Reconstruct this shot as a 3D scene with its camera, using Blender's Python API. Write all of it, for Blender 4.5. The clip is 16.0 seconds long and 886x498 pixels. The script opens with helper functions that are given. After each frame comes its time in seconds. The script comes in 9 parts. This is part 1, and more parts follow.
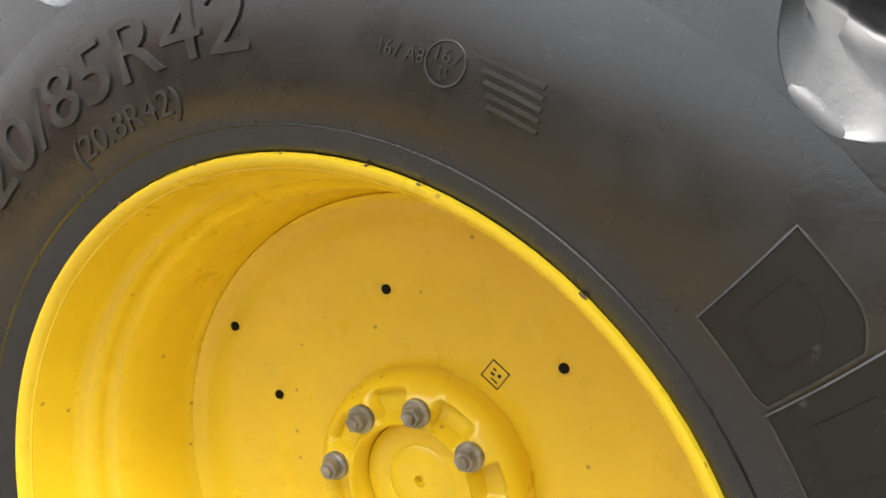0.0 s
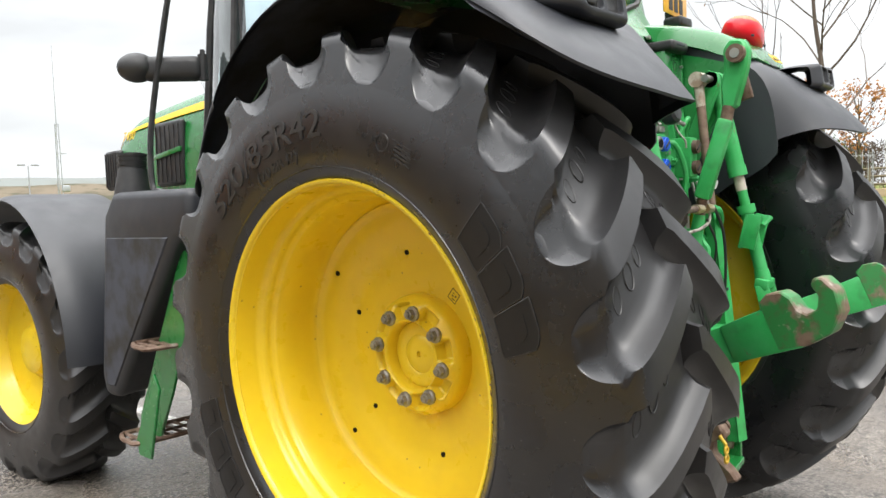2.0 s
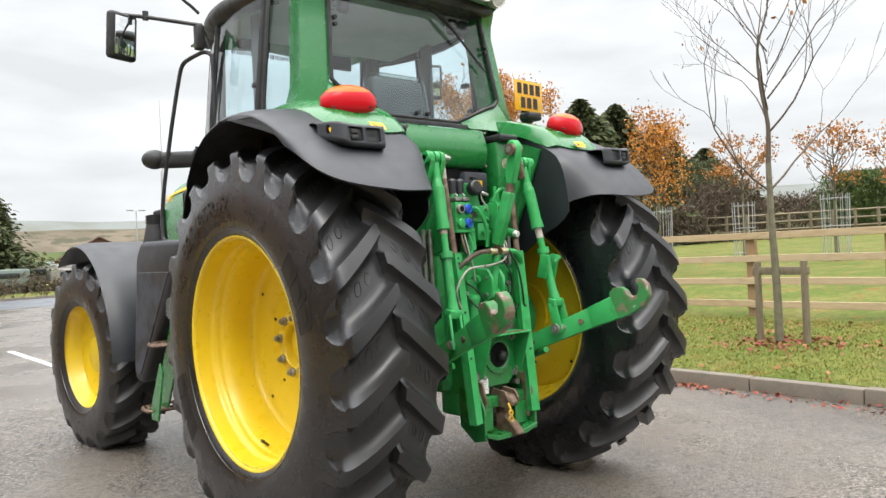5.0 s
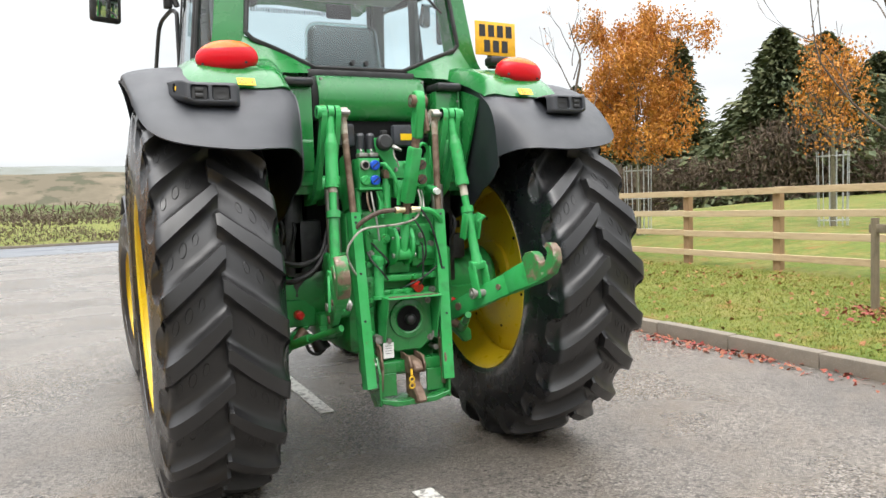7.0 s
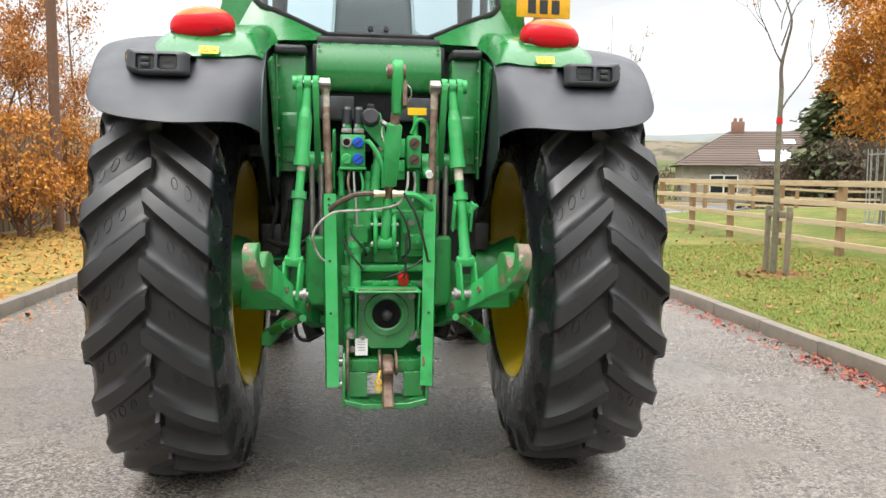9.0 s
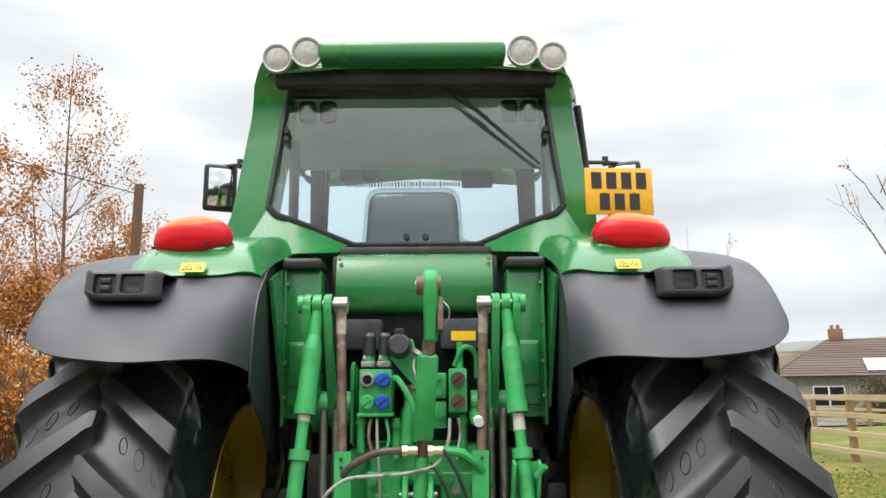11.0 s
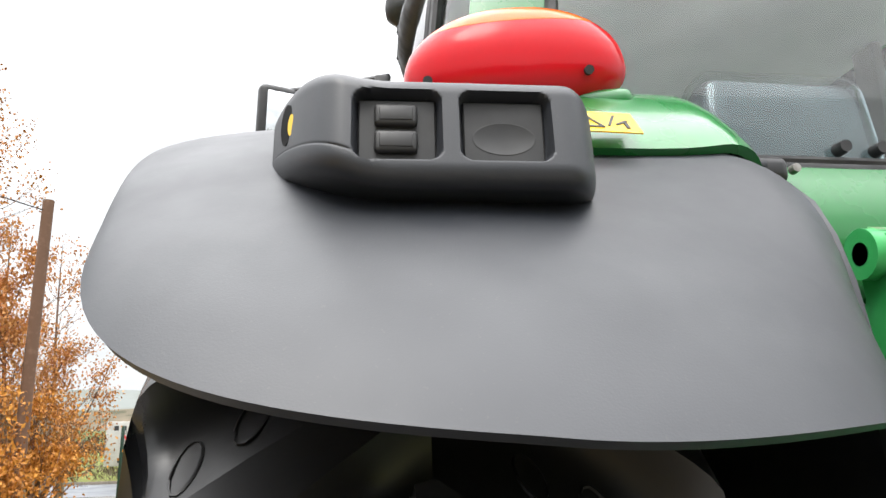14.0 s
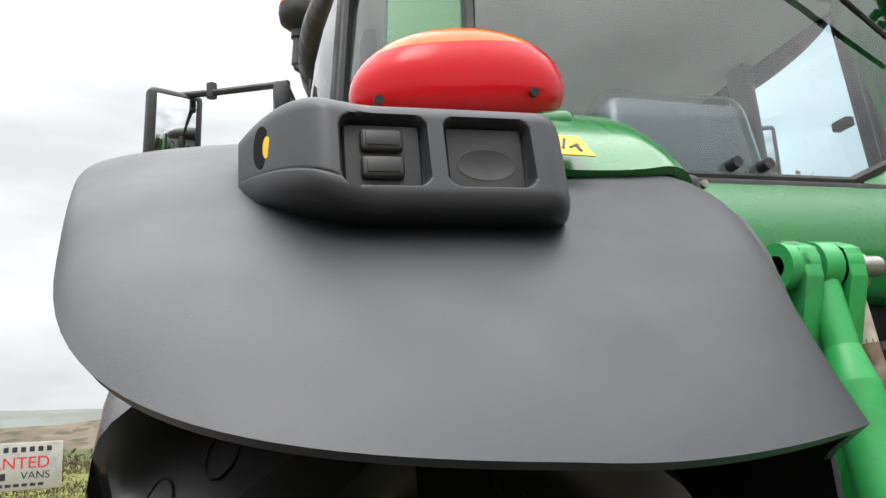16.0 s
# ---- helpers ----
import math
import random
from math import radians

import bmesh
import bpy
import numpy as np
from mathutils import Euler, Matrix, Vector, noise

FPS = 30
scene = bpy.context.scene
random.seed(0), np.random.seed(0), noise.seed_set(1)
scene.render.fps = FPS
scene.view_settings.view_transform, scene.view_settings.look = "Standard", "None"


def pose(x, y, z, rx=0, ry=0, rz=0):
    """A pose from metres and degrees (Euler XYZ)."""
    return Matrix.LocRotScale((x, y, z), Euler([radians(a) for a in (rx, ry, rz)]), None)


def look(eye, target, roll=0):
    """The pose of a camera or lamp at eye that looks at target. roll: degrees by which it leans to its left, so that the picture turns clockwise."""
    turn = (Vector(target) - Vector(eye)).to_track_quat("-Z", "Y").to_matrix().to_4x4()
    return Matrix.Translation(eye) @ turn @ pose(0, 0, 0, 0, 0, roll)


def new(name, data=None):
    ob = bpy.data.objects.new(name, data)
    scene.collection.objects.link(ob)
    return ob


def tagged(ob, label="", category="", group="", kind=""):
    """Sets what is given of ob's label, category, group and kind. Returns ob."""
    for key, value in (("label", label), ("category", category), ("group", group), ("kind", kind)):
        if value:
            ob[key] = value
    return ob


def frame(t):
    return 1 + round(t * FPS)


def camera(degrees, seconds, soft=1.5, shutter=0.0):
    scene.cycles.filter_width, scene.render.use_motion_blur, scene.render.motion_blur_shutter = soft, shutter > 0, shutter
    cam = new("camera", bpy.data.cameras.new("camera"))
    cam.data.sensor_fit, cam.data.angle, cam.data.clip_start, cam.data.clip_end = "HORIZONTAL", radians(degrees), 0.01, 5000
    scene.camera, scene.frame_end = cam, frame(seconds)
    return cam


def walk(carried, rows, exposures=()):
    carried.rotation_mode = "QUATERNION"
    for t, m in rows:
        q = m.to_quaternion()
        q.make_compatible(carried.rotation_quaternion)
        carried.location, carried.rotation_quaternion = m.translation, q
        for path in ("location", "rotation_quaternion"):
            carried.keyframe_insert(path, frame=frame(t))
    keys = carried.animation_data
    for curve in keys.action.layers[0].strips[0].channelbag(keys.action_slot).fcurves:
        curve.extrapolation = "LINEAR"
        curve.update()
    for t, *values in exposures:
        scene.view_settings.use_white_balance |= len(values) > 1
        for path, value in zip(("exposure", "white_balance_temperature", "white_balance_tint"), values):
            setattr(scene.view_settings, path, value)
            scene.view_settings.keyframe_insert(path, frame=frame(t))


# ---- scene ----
cam = camera(61.1, 16.0)
PATH = [
    (0, (-1.833, -0.58, 1.448), (-0.063, 0.32, 1.207), -2.8),
    (0.5, (-2.015, -0.843, 1.424), (-0.337, 0.229, 1.232), -4.7),
    (1, (-2.172, -1.116, 1.419), (-0.563, 0.067, 1.311), -2.8),
    (1.5, (-2.291, -1.357, 1.415), (-0.77, -0.063, 1.312), -2.4),
    (2, (-2.45, -1.616, 1.367), (-0.976, -0.268, 1.262), -2.2),
    (2.5, (-2.639, -1.913, 1.345), (-1.243, -0.487, 1.216), -2.4),
    (3, (-2.724, -2.204, 1.328), (-1.391, -0.715, 1.245), -0.7),
    (3.5, (-2.812, -2.487, 1.33), (-1.501, -0.977, 1.295), -0.4),
    (4, (-2.872, -2.748, 1.344), (-1.554, -1.243, 1.324), -3.0),
    (4.5, (-2.832, -2.962, 1.347), (-1.501, -1.469, 1.366), -3.3),
    (5, (-2.679, -3.265, 1.343), (-1.373, -1.751, 1.351), -2.6),
    (5.2, (-2.599, -3.335, 1.352), (-1.31, -1.806, 1.342), -3.0),
    (7.3, (-1.136, -3.929, 1.367), (-0.379, -2.083, 1.226), -2.0),
    (7.5, (-0.994, -3.931, 1.377), (-0.3, -2.062, 1.223), -2.1),
    (8, (-0.62, -3.943, 1.388), (-0.121, -2.017, 1.189), -1.1),
    (8.2, (-0.482, -3.921, 1.397), (-0.055, -1.978, 1.183), -0.6),
    (10.3, (0.108, -3.361, 1.459), (0.165, -1.363, 1.514), -0.0),
    (10.5, (0.1, -3.242, 1.476), (0.141, -1.25, 1.651), -0.5),
    (11, (0.092, -2.968, 1.513), (0.102, -1.004, 1.888), -0.5),
    (11.5, (0.117, -2.621, 1.513), (0.037, -0.669, 1.942), -0.5),
    (12, (0.019, -2.346, 1.5), (-0.161, -0.39, 1.873), -0.6),
    (12.5, (-0.218, -2.017, 1.518), (-0.512, -0.06, 1.808), 0.2),
    (13, (-0.435, -1.735, 1.496), (-0.775, 0.219, 1.75), 3.0),
    (13.5, (-0.736, -1.401, 1.546), (-0.792, 0.563, 1.922), 1.5),
    (14, (-0.961, -1.252, 1.607), (-0.701, 0.67, 2.097), -1.1),
    (14.5, (-1.099, -1.181, 1.648), (-0.508, 0.655, 2.178), -1.4),
    (15, (-1.145, -1.162, 1.653), (-0.4, 0.624, 2.159), -2.7),
    (15.5, (-1.133, -1.183, 1.647), (-0.415, 0.618, 2.139), -3.5),
    (16, (-1.047, -1.243, 1.626), (-0.466, 0.608, 2.11), -4.1),
]
walk(cam, [(t, look(eye, target, roll)) for t, eye, target, roll in PATH], exposures=[(0, 1.42), (0.5, 1.42), (1, 1.2), (1.5, 1.0), (2.5, 0.75), (3.5, 0.6), (5, 0.74), (8, 0.9), (10.5, 0.86), (11.2, 0.58), (12, 0.68), (13, 0.95), (13.6, 1.05), (14, 1.0), (14.5, 0.53), (15.2, 0.60), (16, 0.62)])

# ---- world and light: overcast daylight, brighter overhead ----
SUN_EL, SUN_ROT = radians(58), radians(215)
world = bpy.data.worlds.new("overcast_sky")
scene.world = world
world.use_nodes = True
wt = world.node_tree
wt.nodes.clear()
w_out = wt.nodes.new("ShaderNodeOutputWorld")
w_bg = wt.nodes.new("ShaderNodeBackground")
w_sky = wt.nodes.new("ShaderNodeTexSky")
w_sky.sky_type, w_sky.sun_disc = "NISHITA", False
w_sky.sun_elevation, w_sky.sun_rotation = SUN_EL, SUN_ROT
w_sky.air_density, w_sky.dust_density = 1.5, 6.0
w_geo = wt.nodes.new("ShaderNodeTexCoord")
w_sep = wt.nodes.new("ShaderNodeSeparateXYZ")
wt.links.new(w_geo.outputs["Generated"], w_sep.inputs[0])
w_ramp = wt.nodes.new("ShaderNodeValToRGB")
w_ramp.color_ramp.elements[0].position, w_ramp.color_ramp.elements[0].color = 0.0, (0.55, 0.57, 0.585, 1)
w_ramp.color_ramp.elements[1].position, w_ramp.color_ramp.elements[1].color = 1.0, (3.3, 3.3, 3.35, 1)
mid = w_ramp.color_ramp.elements.new(0.45)
mid.color = (0.74, 0.755, 0.77, 1)
wt.links.new(w_sep.outputs["Z"], w_ramp.inputs[0])
w_map = wt.nodes.new("ShaderNodeMapping")
w_map.inputs["Scale"].default_value = (1.6, 1.6, 5.5)
wt.links.new(w_geo.outputs["Generated"], w_map.inputs[0])
w_noise = wt.nodes.new("ShaderNodeTexNoise")
w_noise.inputs["Scale"].default_value, w_noise.inputs["Detail"].default_value = 2.2, 5
w_noise.inputs["Roughness"].default_value = 0.45
wt.links.new(w_map.outputs[0], w_noise.inputs["Vector"])
w_cl = wt.nodes.new("ShaderNodeMapRange")
w_cl.inputs["From Min"].default_value, w_cl.inputs["From Max"].default_value = 0.35, 0.68
w_cl.inputs["To Min"].default_value, w_cl.inputs["To Max"].default_value = 0.80, 1.13
wt.links.new(w_noise.outputs["Fac"], w_cl.inputs["Value"])
w_mul = wt.nodes.new("ShaderNodeVectorMath")
w_mul.operation = "SCALE"
wt.links.new(w_ramp.outputs[0], w_mul.inputs[0])
wt.links.new(w_cl.outputs[0], w_mul.inputs["Scale"])
w_skys = wt.nodes.new("ShaderNodeVectorMath")
w_skys.operation = "SCALE"
w_skys.inputs["Scale"].default_value = 0.1
wt.links.new(w_sky.outputs[0], w_skys.inputs[0])
w_mix = wt.nodes.new("ShaderNodeMix")
w_mix.data_type = "RGBA"
w_mix.inputs["Factor"].default_value = 0.93
wt.links.new(w_skys.outputs[0], w_mix.inputs["A"])
wt.links.new(w_mul.outputs[0], w_mix.inputs["B"])
wt.links.new(w_mix.outputs["Result"], w_bg.inputs["Color"])
w_bg.inputs["Strength"].default_value = 1.0
wt.links.new(w_bg.outputs[0], w_out.inputs[0])

sun = new("sun", bpy.data.lights.new("sun", "SUN"))
sun.data.energy, sun.data.angle, sun.data.color = 0.8, radians(25), (1.0, 0.97, 0.92)
sun.matrix_world = look((-4, -7, 12), (0, 0, 0))


# ---- materials ----
class Mat:
    """A procedural surface: base colour varied at two scales, bump, wear spots."""

    def __init__(self, name, color, rough=0.5, metal=0.0, coat=0.0, spec=0.5, emit=0.0):
        self.m = bpy.data.materials.new(name)
        self.m.use_nodes = True
        self.t = self.m.node_tree
        self.b = self.t.nodes["Principled BSDF"]
        self.b.inputs["Base Color"].default_value = (*color, 1)
        self.b.inputs["Roughness"].default_value = rough
        self.b.inputs["Metallic"].default_value = metal
        self.b.inputs["Coat Weight"].default_value = coat
        self.b.inputs["Coat Roughness"].default_value = 0.12
        self.b.inputs["Specular IOR Level"].default_value = spec
        if emit:
            self.b.inputs["Emission Color"].default_value = (*color, 1)
            self.b.inputs["Emission Strength"].default_value = emit
        self.col = None
        self.color = (*color, 1)
        self.tc = self.t.nodes.new("ShaderNodeTexCoord")
        self.src = self.tc.outputs["Object"]

    def world(self):
        g = self.t.nodes.new("ShaderNodeNewGeometry")
        self.src = g.outputs["Position"]
        return self

    def noise(self, scale, detail=4, rough=0.55, stretch=None):
        n = self.t.nodes.new("ShaderNodeTexNoise")
        n.inputs["Scale"].default_value, n.inputs["Detail"].default_value, n.inputs["Roughness"].default_value = scale, detail, rough
        if stretch:
            mp = self.t.nodes.new("ShaderNodeMapping")
            mp.inputs["Scale"].default_value = stretch
            self.t.links.new(self.src, mp.inputs[0])
            self.t.links.new(mp.outputs[0], n.inputs["Vector"])
        else:
            self.t.links.new(self.src, n.inputs["Vector"])
        return n.outputs["Fac"]

    def fac(self, out, lo, hi, a=0.0, b=1.0):
        r = self.t.nodes.new("ShaderNodeMapRange")
        for k, v in zip(("From Min", "From Max", "To Min", "To Max"), (lo, hi, a, b)):
            r.inputs[k].default_value = v
        self.t.links.new(out, r.inputs["Value"])
        return r.outputs[0]

    def over(self, color, fac):
        mx = self.t.nodes.new("ShaderNodeMix")
        mx.data_type = "RGBA"
        if self.col is None:
            mx.inputs["A"].default_value = self.color
        else:
            self.t.links.new(self.col, mx.inputs["A"])
        if isinstance(color, tuple):
            mx.inputs["B"].default_value = (*color, 1)
        else:
            self.t.links.new(color, mx.inputs["B"])
        if isinstance(fac, float):
            mx.inputs["Factor"].default_value = fac
        else:
            self.t.links.new(fac, mx.inputs["Factor"])
        self.col = mx.outputs["Result"]
        self.t.links.new(self.col, self.b.inputs["Base Color"])
        return self

    def vary(self, color, scale, lo=0.4, hi=0.65, amount=1.0, **k):
        return self.over(color, self.fac(self.noise(scale, **k), lo, hi, 0, amount))

    def rough(self, scale, a, b, lo=0.35, hi=0.65, **k):
        self.t.links.new(self.fac(self.noise(scale, **k), lo, hi, a, b), self.b.inputs["Roughness"])
        return self

    def bump(self, scale, strength, dist=0.01, detail=4, **k):
        bp = self.t.nodes.new("ShaderNodeBump")
        bp.inputs["Strength"].default_value, bp.inputs["Distance"].default_value = strength, dist
        self.t.links.new(self.noise(scale, detail, **k), bp.inputs["Height"])
        if self.b.inputs["Normal"].is_linked:
            self.t.links.new(self.b.inputs["Normal"].links[0].from_socket, bp.inputs["Normal"])
        self.t.links.new(bp.outputs[0], self.b.inputs["Normal"])
        return self

    def tread(self, lo, hi, spec, matt):
        """Duller and dustier on the worn tread than on the sidewall; lo and hi are distances from the wheel's middle plane."""
        sp = self.t.nodes.new("ShaderNodeSeparateXYZ")
        self.t.links.new(self.tc.outputs["Object"], sp.inputs[0])
        ab = self.t.nodes.new("ShaderNodeMath")
        ab.operation = "ABSOLUTE"
        self.t.links.new(sp.outputs[0], ab.inputs[0])
        self.t.links.new(self.fac(ab.outputs[0], lo, hi, *spec), self.b.inputs["Specular IOR Level"])
        ad = self.t.nodes.new("ShaderNodeMath")
        self.t.links.new(self.b.inputs["Roughness"].links[0].from_socket, ad.inputs[0])
        self.t.links.new(self.fac(ab.outputs[0], lo, hi, matt, 0), ad.inputs[1])
        self.t.links.new(ad.outputs[0], self.b.inputs["Roughness"])
        return self.over((0.0185, 0.0180, 0.0182), self.fac(ab.outputs[0], lo, hi, 0.8, 0.0))

    def cells(self, scale):
        v = self.t.nodes.new("ShaderNodeTexVoronoi")
        v.inputs["Scale"].default_value = scale
        self.t.links.new(self.src, v.inputs["Vector"])
        return v

    def stones(self, color, scale, lo, hi, amount):
        """Single stones, each with its own shade."""
        s = self.t.nodes.new("ShaderNodeSeparateColor")
        self.t.links.new(self.cells(scale).outputs["Color"], s.inputs[0])
        return self.over(color, self.fac(s.outputs[0], lo, hi, 0, amount))

    def specks(self, color, scale, size, amount):
        """Small scattered spots of dirt or wet."""
        v = self.cells(scale)
        s = self.t.nodes.new("ShaderNodeSeparateColor")
        self.t.links.new(v.outputs["Color"], s.inputs[0])
        near = self.fac(v.outputs["Distance"], size, size * 0.6, 0, amount)
        some = self.fac(s.outputs[0], 0.55, 0.6, 0, 1)
        mu = self.t.nodes.new("ShaderNodeMath")
        mu.operation = "MULTIPLY"
        self.t.links.new(near, mu.inputs[0])
        self.t.links.new(some, mu.inputs[1])
        return self.over(color, mu.outputs[0])

    def random(self, color, amount):
        oi = self.t.nodes.new("ShaderNodeObjectInfo")
        return self.over(color, self.fac(oi.outputs["Random"], 0, 1, 0, amount))

    def islands(self, color, amount):
        g = self.t.nodes.new("ShaderNodeNewGeometry")
        return self.over(color, self.fac(g.outputs["Random Per Island"], 0, 1, 0, amount))


M_GREEN = Mat("green_paint", (0.014, 0.170, 0.038), 0.32, coat=0.5).world().vary((0.02, 0.205, 0.042), 3, 0.4, 0.7, 0.5).vary((0.04, 0.12, 0.03), 14, 0.6, 0.8, 0.35).rough(9, 0.20, 0.34).m
M_GREEN_W = Mat("worn_green_paint", (0.028, 0.335, 0.080), 0.34).world().vary((0.075, 0.41, 0.15), 9, 0.45, 0.7, 0.6).vary((0.16, 0.10, 0.06), 26, 0.66, 0.74, 0.8, detail=6).vary((0.03, 0.07, 0.03), 12, 0.55, 0.75, 0.5).rough(14, 0.32, 0.6).bump(60, 0.08, 0.004).m
M_GREEN_D = Mat("greasy_green_casting", (0.026, 0.29, 0.066), 0.38).world().vary((0.03, 0.045, 0.028), 11, 0.52, 0.68, 0.6, detail=6).vary((0.05, 0.3, 0.08), 17, 0.58, 0.72, 0.5).bump(70, 0.2, 0.004).m
M_YELLOW = Mat("yellow_paint", (0.78, 0.56, 0.018), 0.33, coat=0.25).world().vary((0.68, 0.475, 0.018), 2.5, 0.4, 0.7, 0.6).vary((0.55, 0.36, 0.04), 9, 0.55, 0.75, 0.12, detail=6).specks((0.25, 0.15, 0.05), 22, 0.10, 0.7).rough(12, 0.26, 0.42).m
M_YELLOW_D = Mat("dusty_yellow_paint", (0.60, 0.36, 0.012), 0.45).world().vary((0.30, 0.19, 0.04), 7, 0.45, 0.7, 0.7).m
M_CHIP = Mat("rust_chip", (0.10, 0.045, 0.03), 0.8).world().vary((0.3, 0.2, 0.15), 60).m
M_TYRE = Mat("tyre_rubber", (0.0060, 0.0068, 0.0088), 0.45).world().vary((0.0105, 0.0112, 0.0128), 5, 0.38, 0.7, 0.7, detail=6).vary((0.030, 0.030, 0.032), 14, 0.60, 0.74, 0.35, detail=8, stretch=(1, 1, 5)).specks((0.22, 0.21, 0.20), 34, 0.055, 0.6).specks((0.10, 0.095, 0.09), 70, 0.07, 0.5).rough(9, 0.20, 0.36, detail=7).tread(0.190, 0.246, (0.60, 0.88), 0.12).bump(160, 0.05, 0.003).m
b_ = M_TYRE.node_tree.nodes["Principled BSDF"]
b_.inputs["Sheen Weight"].default_value = 0.015
b_.inputs["Sheen Roughness"].default_value = 0.35
b_.inputs["Sheen Tint"].default_value = (0.86, 0.88, 0.92, 1)
M_LETTER = Mat("moulded_letter_rubber", (0.016, 0.016, 0.0162), 0.42, spec=0.55).world().vary((0.03, 0.028, 0.026), 30).m
M_BRAND = Mat("brand_patch_rubber", (0.0045, 0.0048, 0.0055), 0.42, spec=0.5).world().vary((0.05, 0.05, 0.05), 70, 0.66, 0.72, 0.6).m
M_PLASTIC = Mat("dark_grey_plastic", (0.0140, 0.0162, 0.0212), 0.42, spec=0.72).world().vary((0.020, 0.0225, 0.029), 2.2, 0.35, 0.7, 0.7).vary((0.05, 0.048, 0.045), 300, 0.68, 0.73, 0.3, detail=2).specks((0.12, 0.11, 0.10), 9, 0.022, 0.7).rough(8, 0.43, 0.54).bump(600, 0.10, 0.001, detail=2).m
M_PLASTIC_U = Mat("matt_black_underside", (0.055, 0.060, 0.074), 0.7, spec=0.35).world().vary((0.03, 0.028, 0.025), 9).m
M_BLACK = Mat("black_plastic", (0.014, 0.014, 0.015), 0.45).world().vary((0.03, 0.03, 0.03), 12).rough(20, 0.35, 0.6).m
# near-black that puts the shade inside holes, openings and gaps into the colour
M_RECESS = Mat("recess_shade_black", (0.004, 0.004, 0.0045), 0.7, spec=0.15).world().vary((0.008, 0.008, 0.008), 40).m
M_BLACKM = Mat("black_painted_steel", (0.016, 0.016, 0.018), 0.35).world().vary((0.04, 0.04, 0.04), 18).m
M_STEEL = Mat("bare_steel", (0.42, 0.41, 0.39), 0.38, metal=0.9).world().vary((0.24, 0.21, 0.18), 22, 0.45, 0.7, 0.8).m
M_WORNHEAD = Mat("pale_worn_steel", (0.50, 0.46, 0.38), 0.5).world().vary((0.24, 0.15, 0.10), 16, 0.5, 0.64, 0.85, detail=6).m
M_ZINC = Mat("zinc_bolt", (0.36, 0.35, 0.33), 0.48, metal=0.6).world().vary((0.20, 0.19, 0.17), 45).m
M_RUSTY = Mat("rusty_steel", (0.22, 0.15, 0.11), 0.6, metal=0.35).world().vary((0.10, 0.055, 0.035), 25, 0.42, 0.65, 0.9, detail=6).vary((0.45, 0.40, 0.35), 18, 0.62, 0.75, 0.7).bump(90, 0.15, 0.003).m
M_CLAW = Mat("rust_worn_green_steel", (0.025, 0.19, 0.045), 0.5).world().vary((0.20, 0.13, 0.095), 11, 0.50, 0.58, 0.95, detail=5).vary((0.10, 0.055, 0.035), 40, 0.5, 0.7, 0.6).vary((0.42, 0.36, 0.30), 30, 0.62, 0.72, 0.7).bump(90, 0.12, 0.003).m
M_BRASS = Mat("brass_fitting", (0.62, 0.50, 0.25), 0.35, metal=0.8).world().vary((0.7, 0.66, 0.55), 30).m
M_RUBBERH = Mat("hose_rubber", (0.014, 0.014, 0.014), 0.5).m
M_BLUE = Mat("blue_plastic", (0.005, 0.09, 0.62), 0.35).world().vary((0.01, 0.06, 0.4), 40).m
M_RED = Mat("red_plastic", (0.62, 0.015, 0.012), 0.35).world().vary((0.4, 0.01, 0.01), 40).m
M_HOSE = Mat("brown_hose", (0.075, 0.05, 0.036), 0.6).world().vary((0.14, 0.10, 0.075), 26, 0.45, 0.65, 0.8).m
M_BRAID = Mat("grey_braid", (0.34, 0.32, 0.28), 0.55).world().vary((0.12, 0.10, 0.09), 22, 0.5, 0.62, 0.9).m
M_BROWN = Mat("brown_plastic", (0.09, 0.05, 0.035), 0.5).m
M_WHITE = Mat("white_label", (0.78, 0.78, 0.76), 0.5).m
M_STICK = Mat("yellow_sticker", (0.85, 0.52, 0.01), 0.4).m
M_PLATE = Mat("yellow_reflective_plate", (0.85, 0.45, 0.02), 0.35, coat=0.2).world().vary((0.7, 0.36, 0.02), 20).m
M_INK = Mat("black_ink", (0.02, 0.02, 0.022), 0.5).m
M_INKRED = Mat("red_ink", (0.65, 0.03, 0.04), 0.6).m
M_SEAT = Mat("grey_seat_cloth", (0.030, 0.037, 0.040), 0.8).world().vary((0.045, 0.05, 0.05), 4).m
M_LINER = Mat("grey_headliner", (0.42, 0.46, 0.48), 0.8).world().vary((0.34, 0.38, 0.40), 3).m
M_TRIM = Mat("cab_trim", (0.13, 0.13, 0.13), 0.7).world().vary((0.18, 0.18, 0.175), 6).m


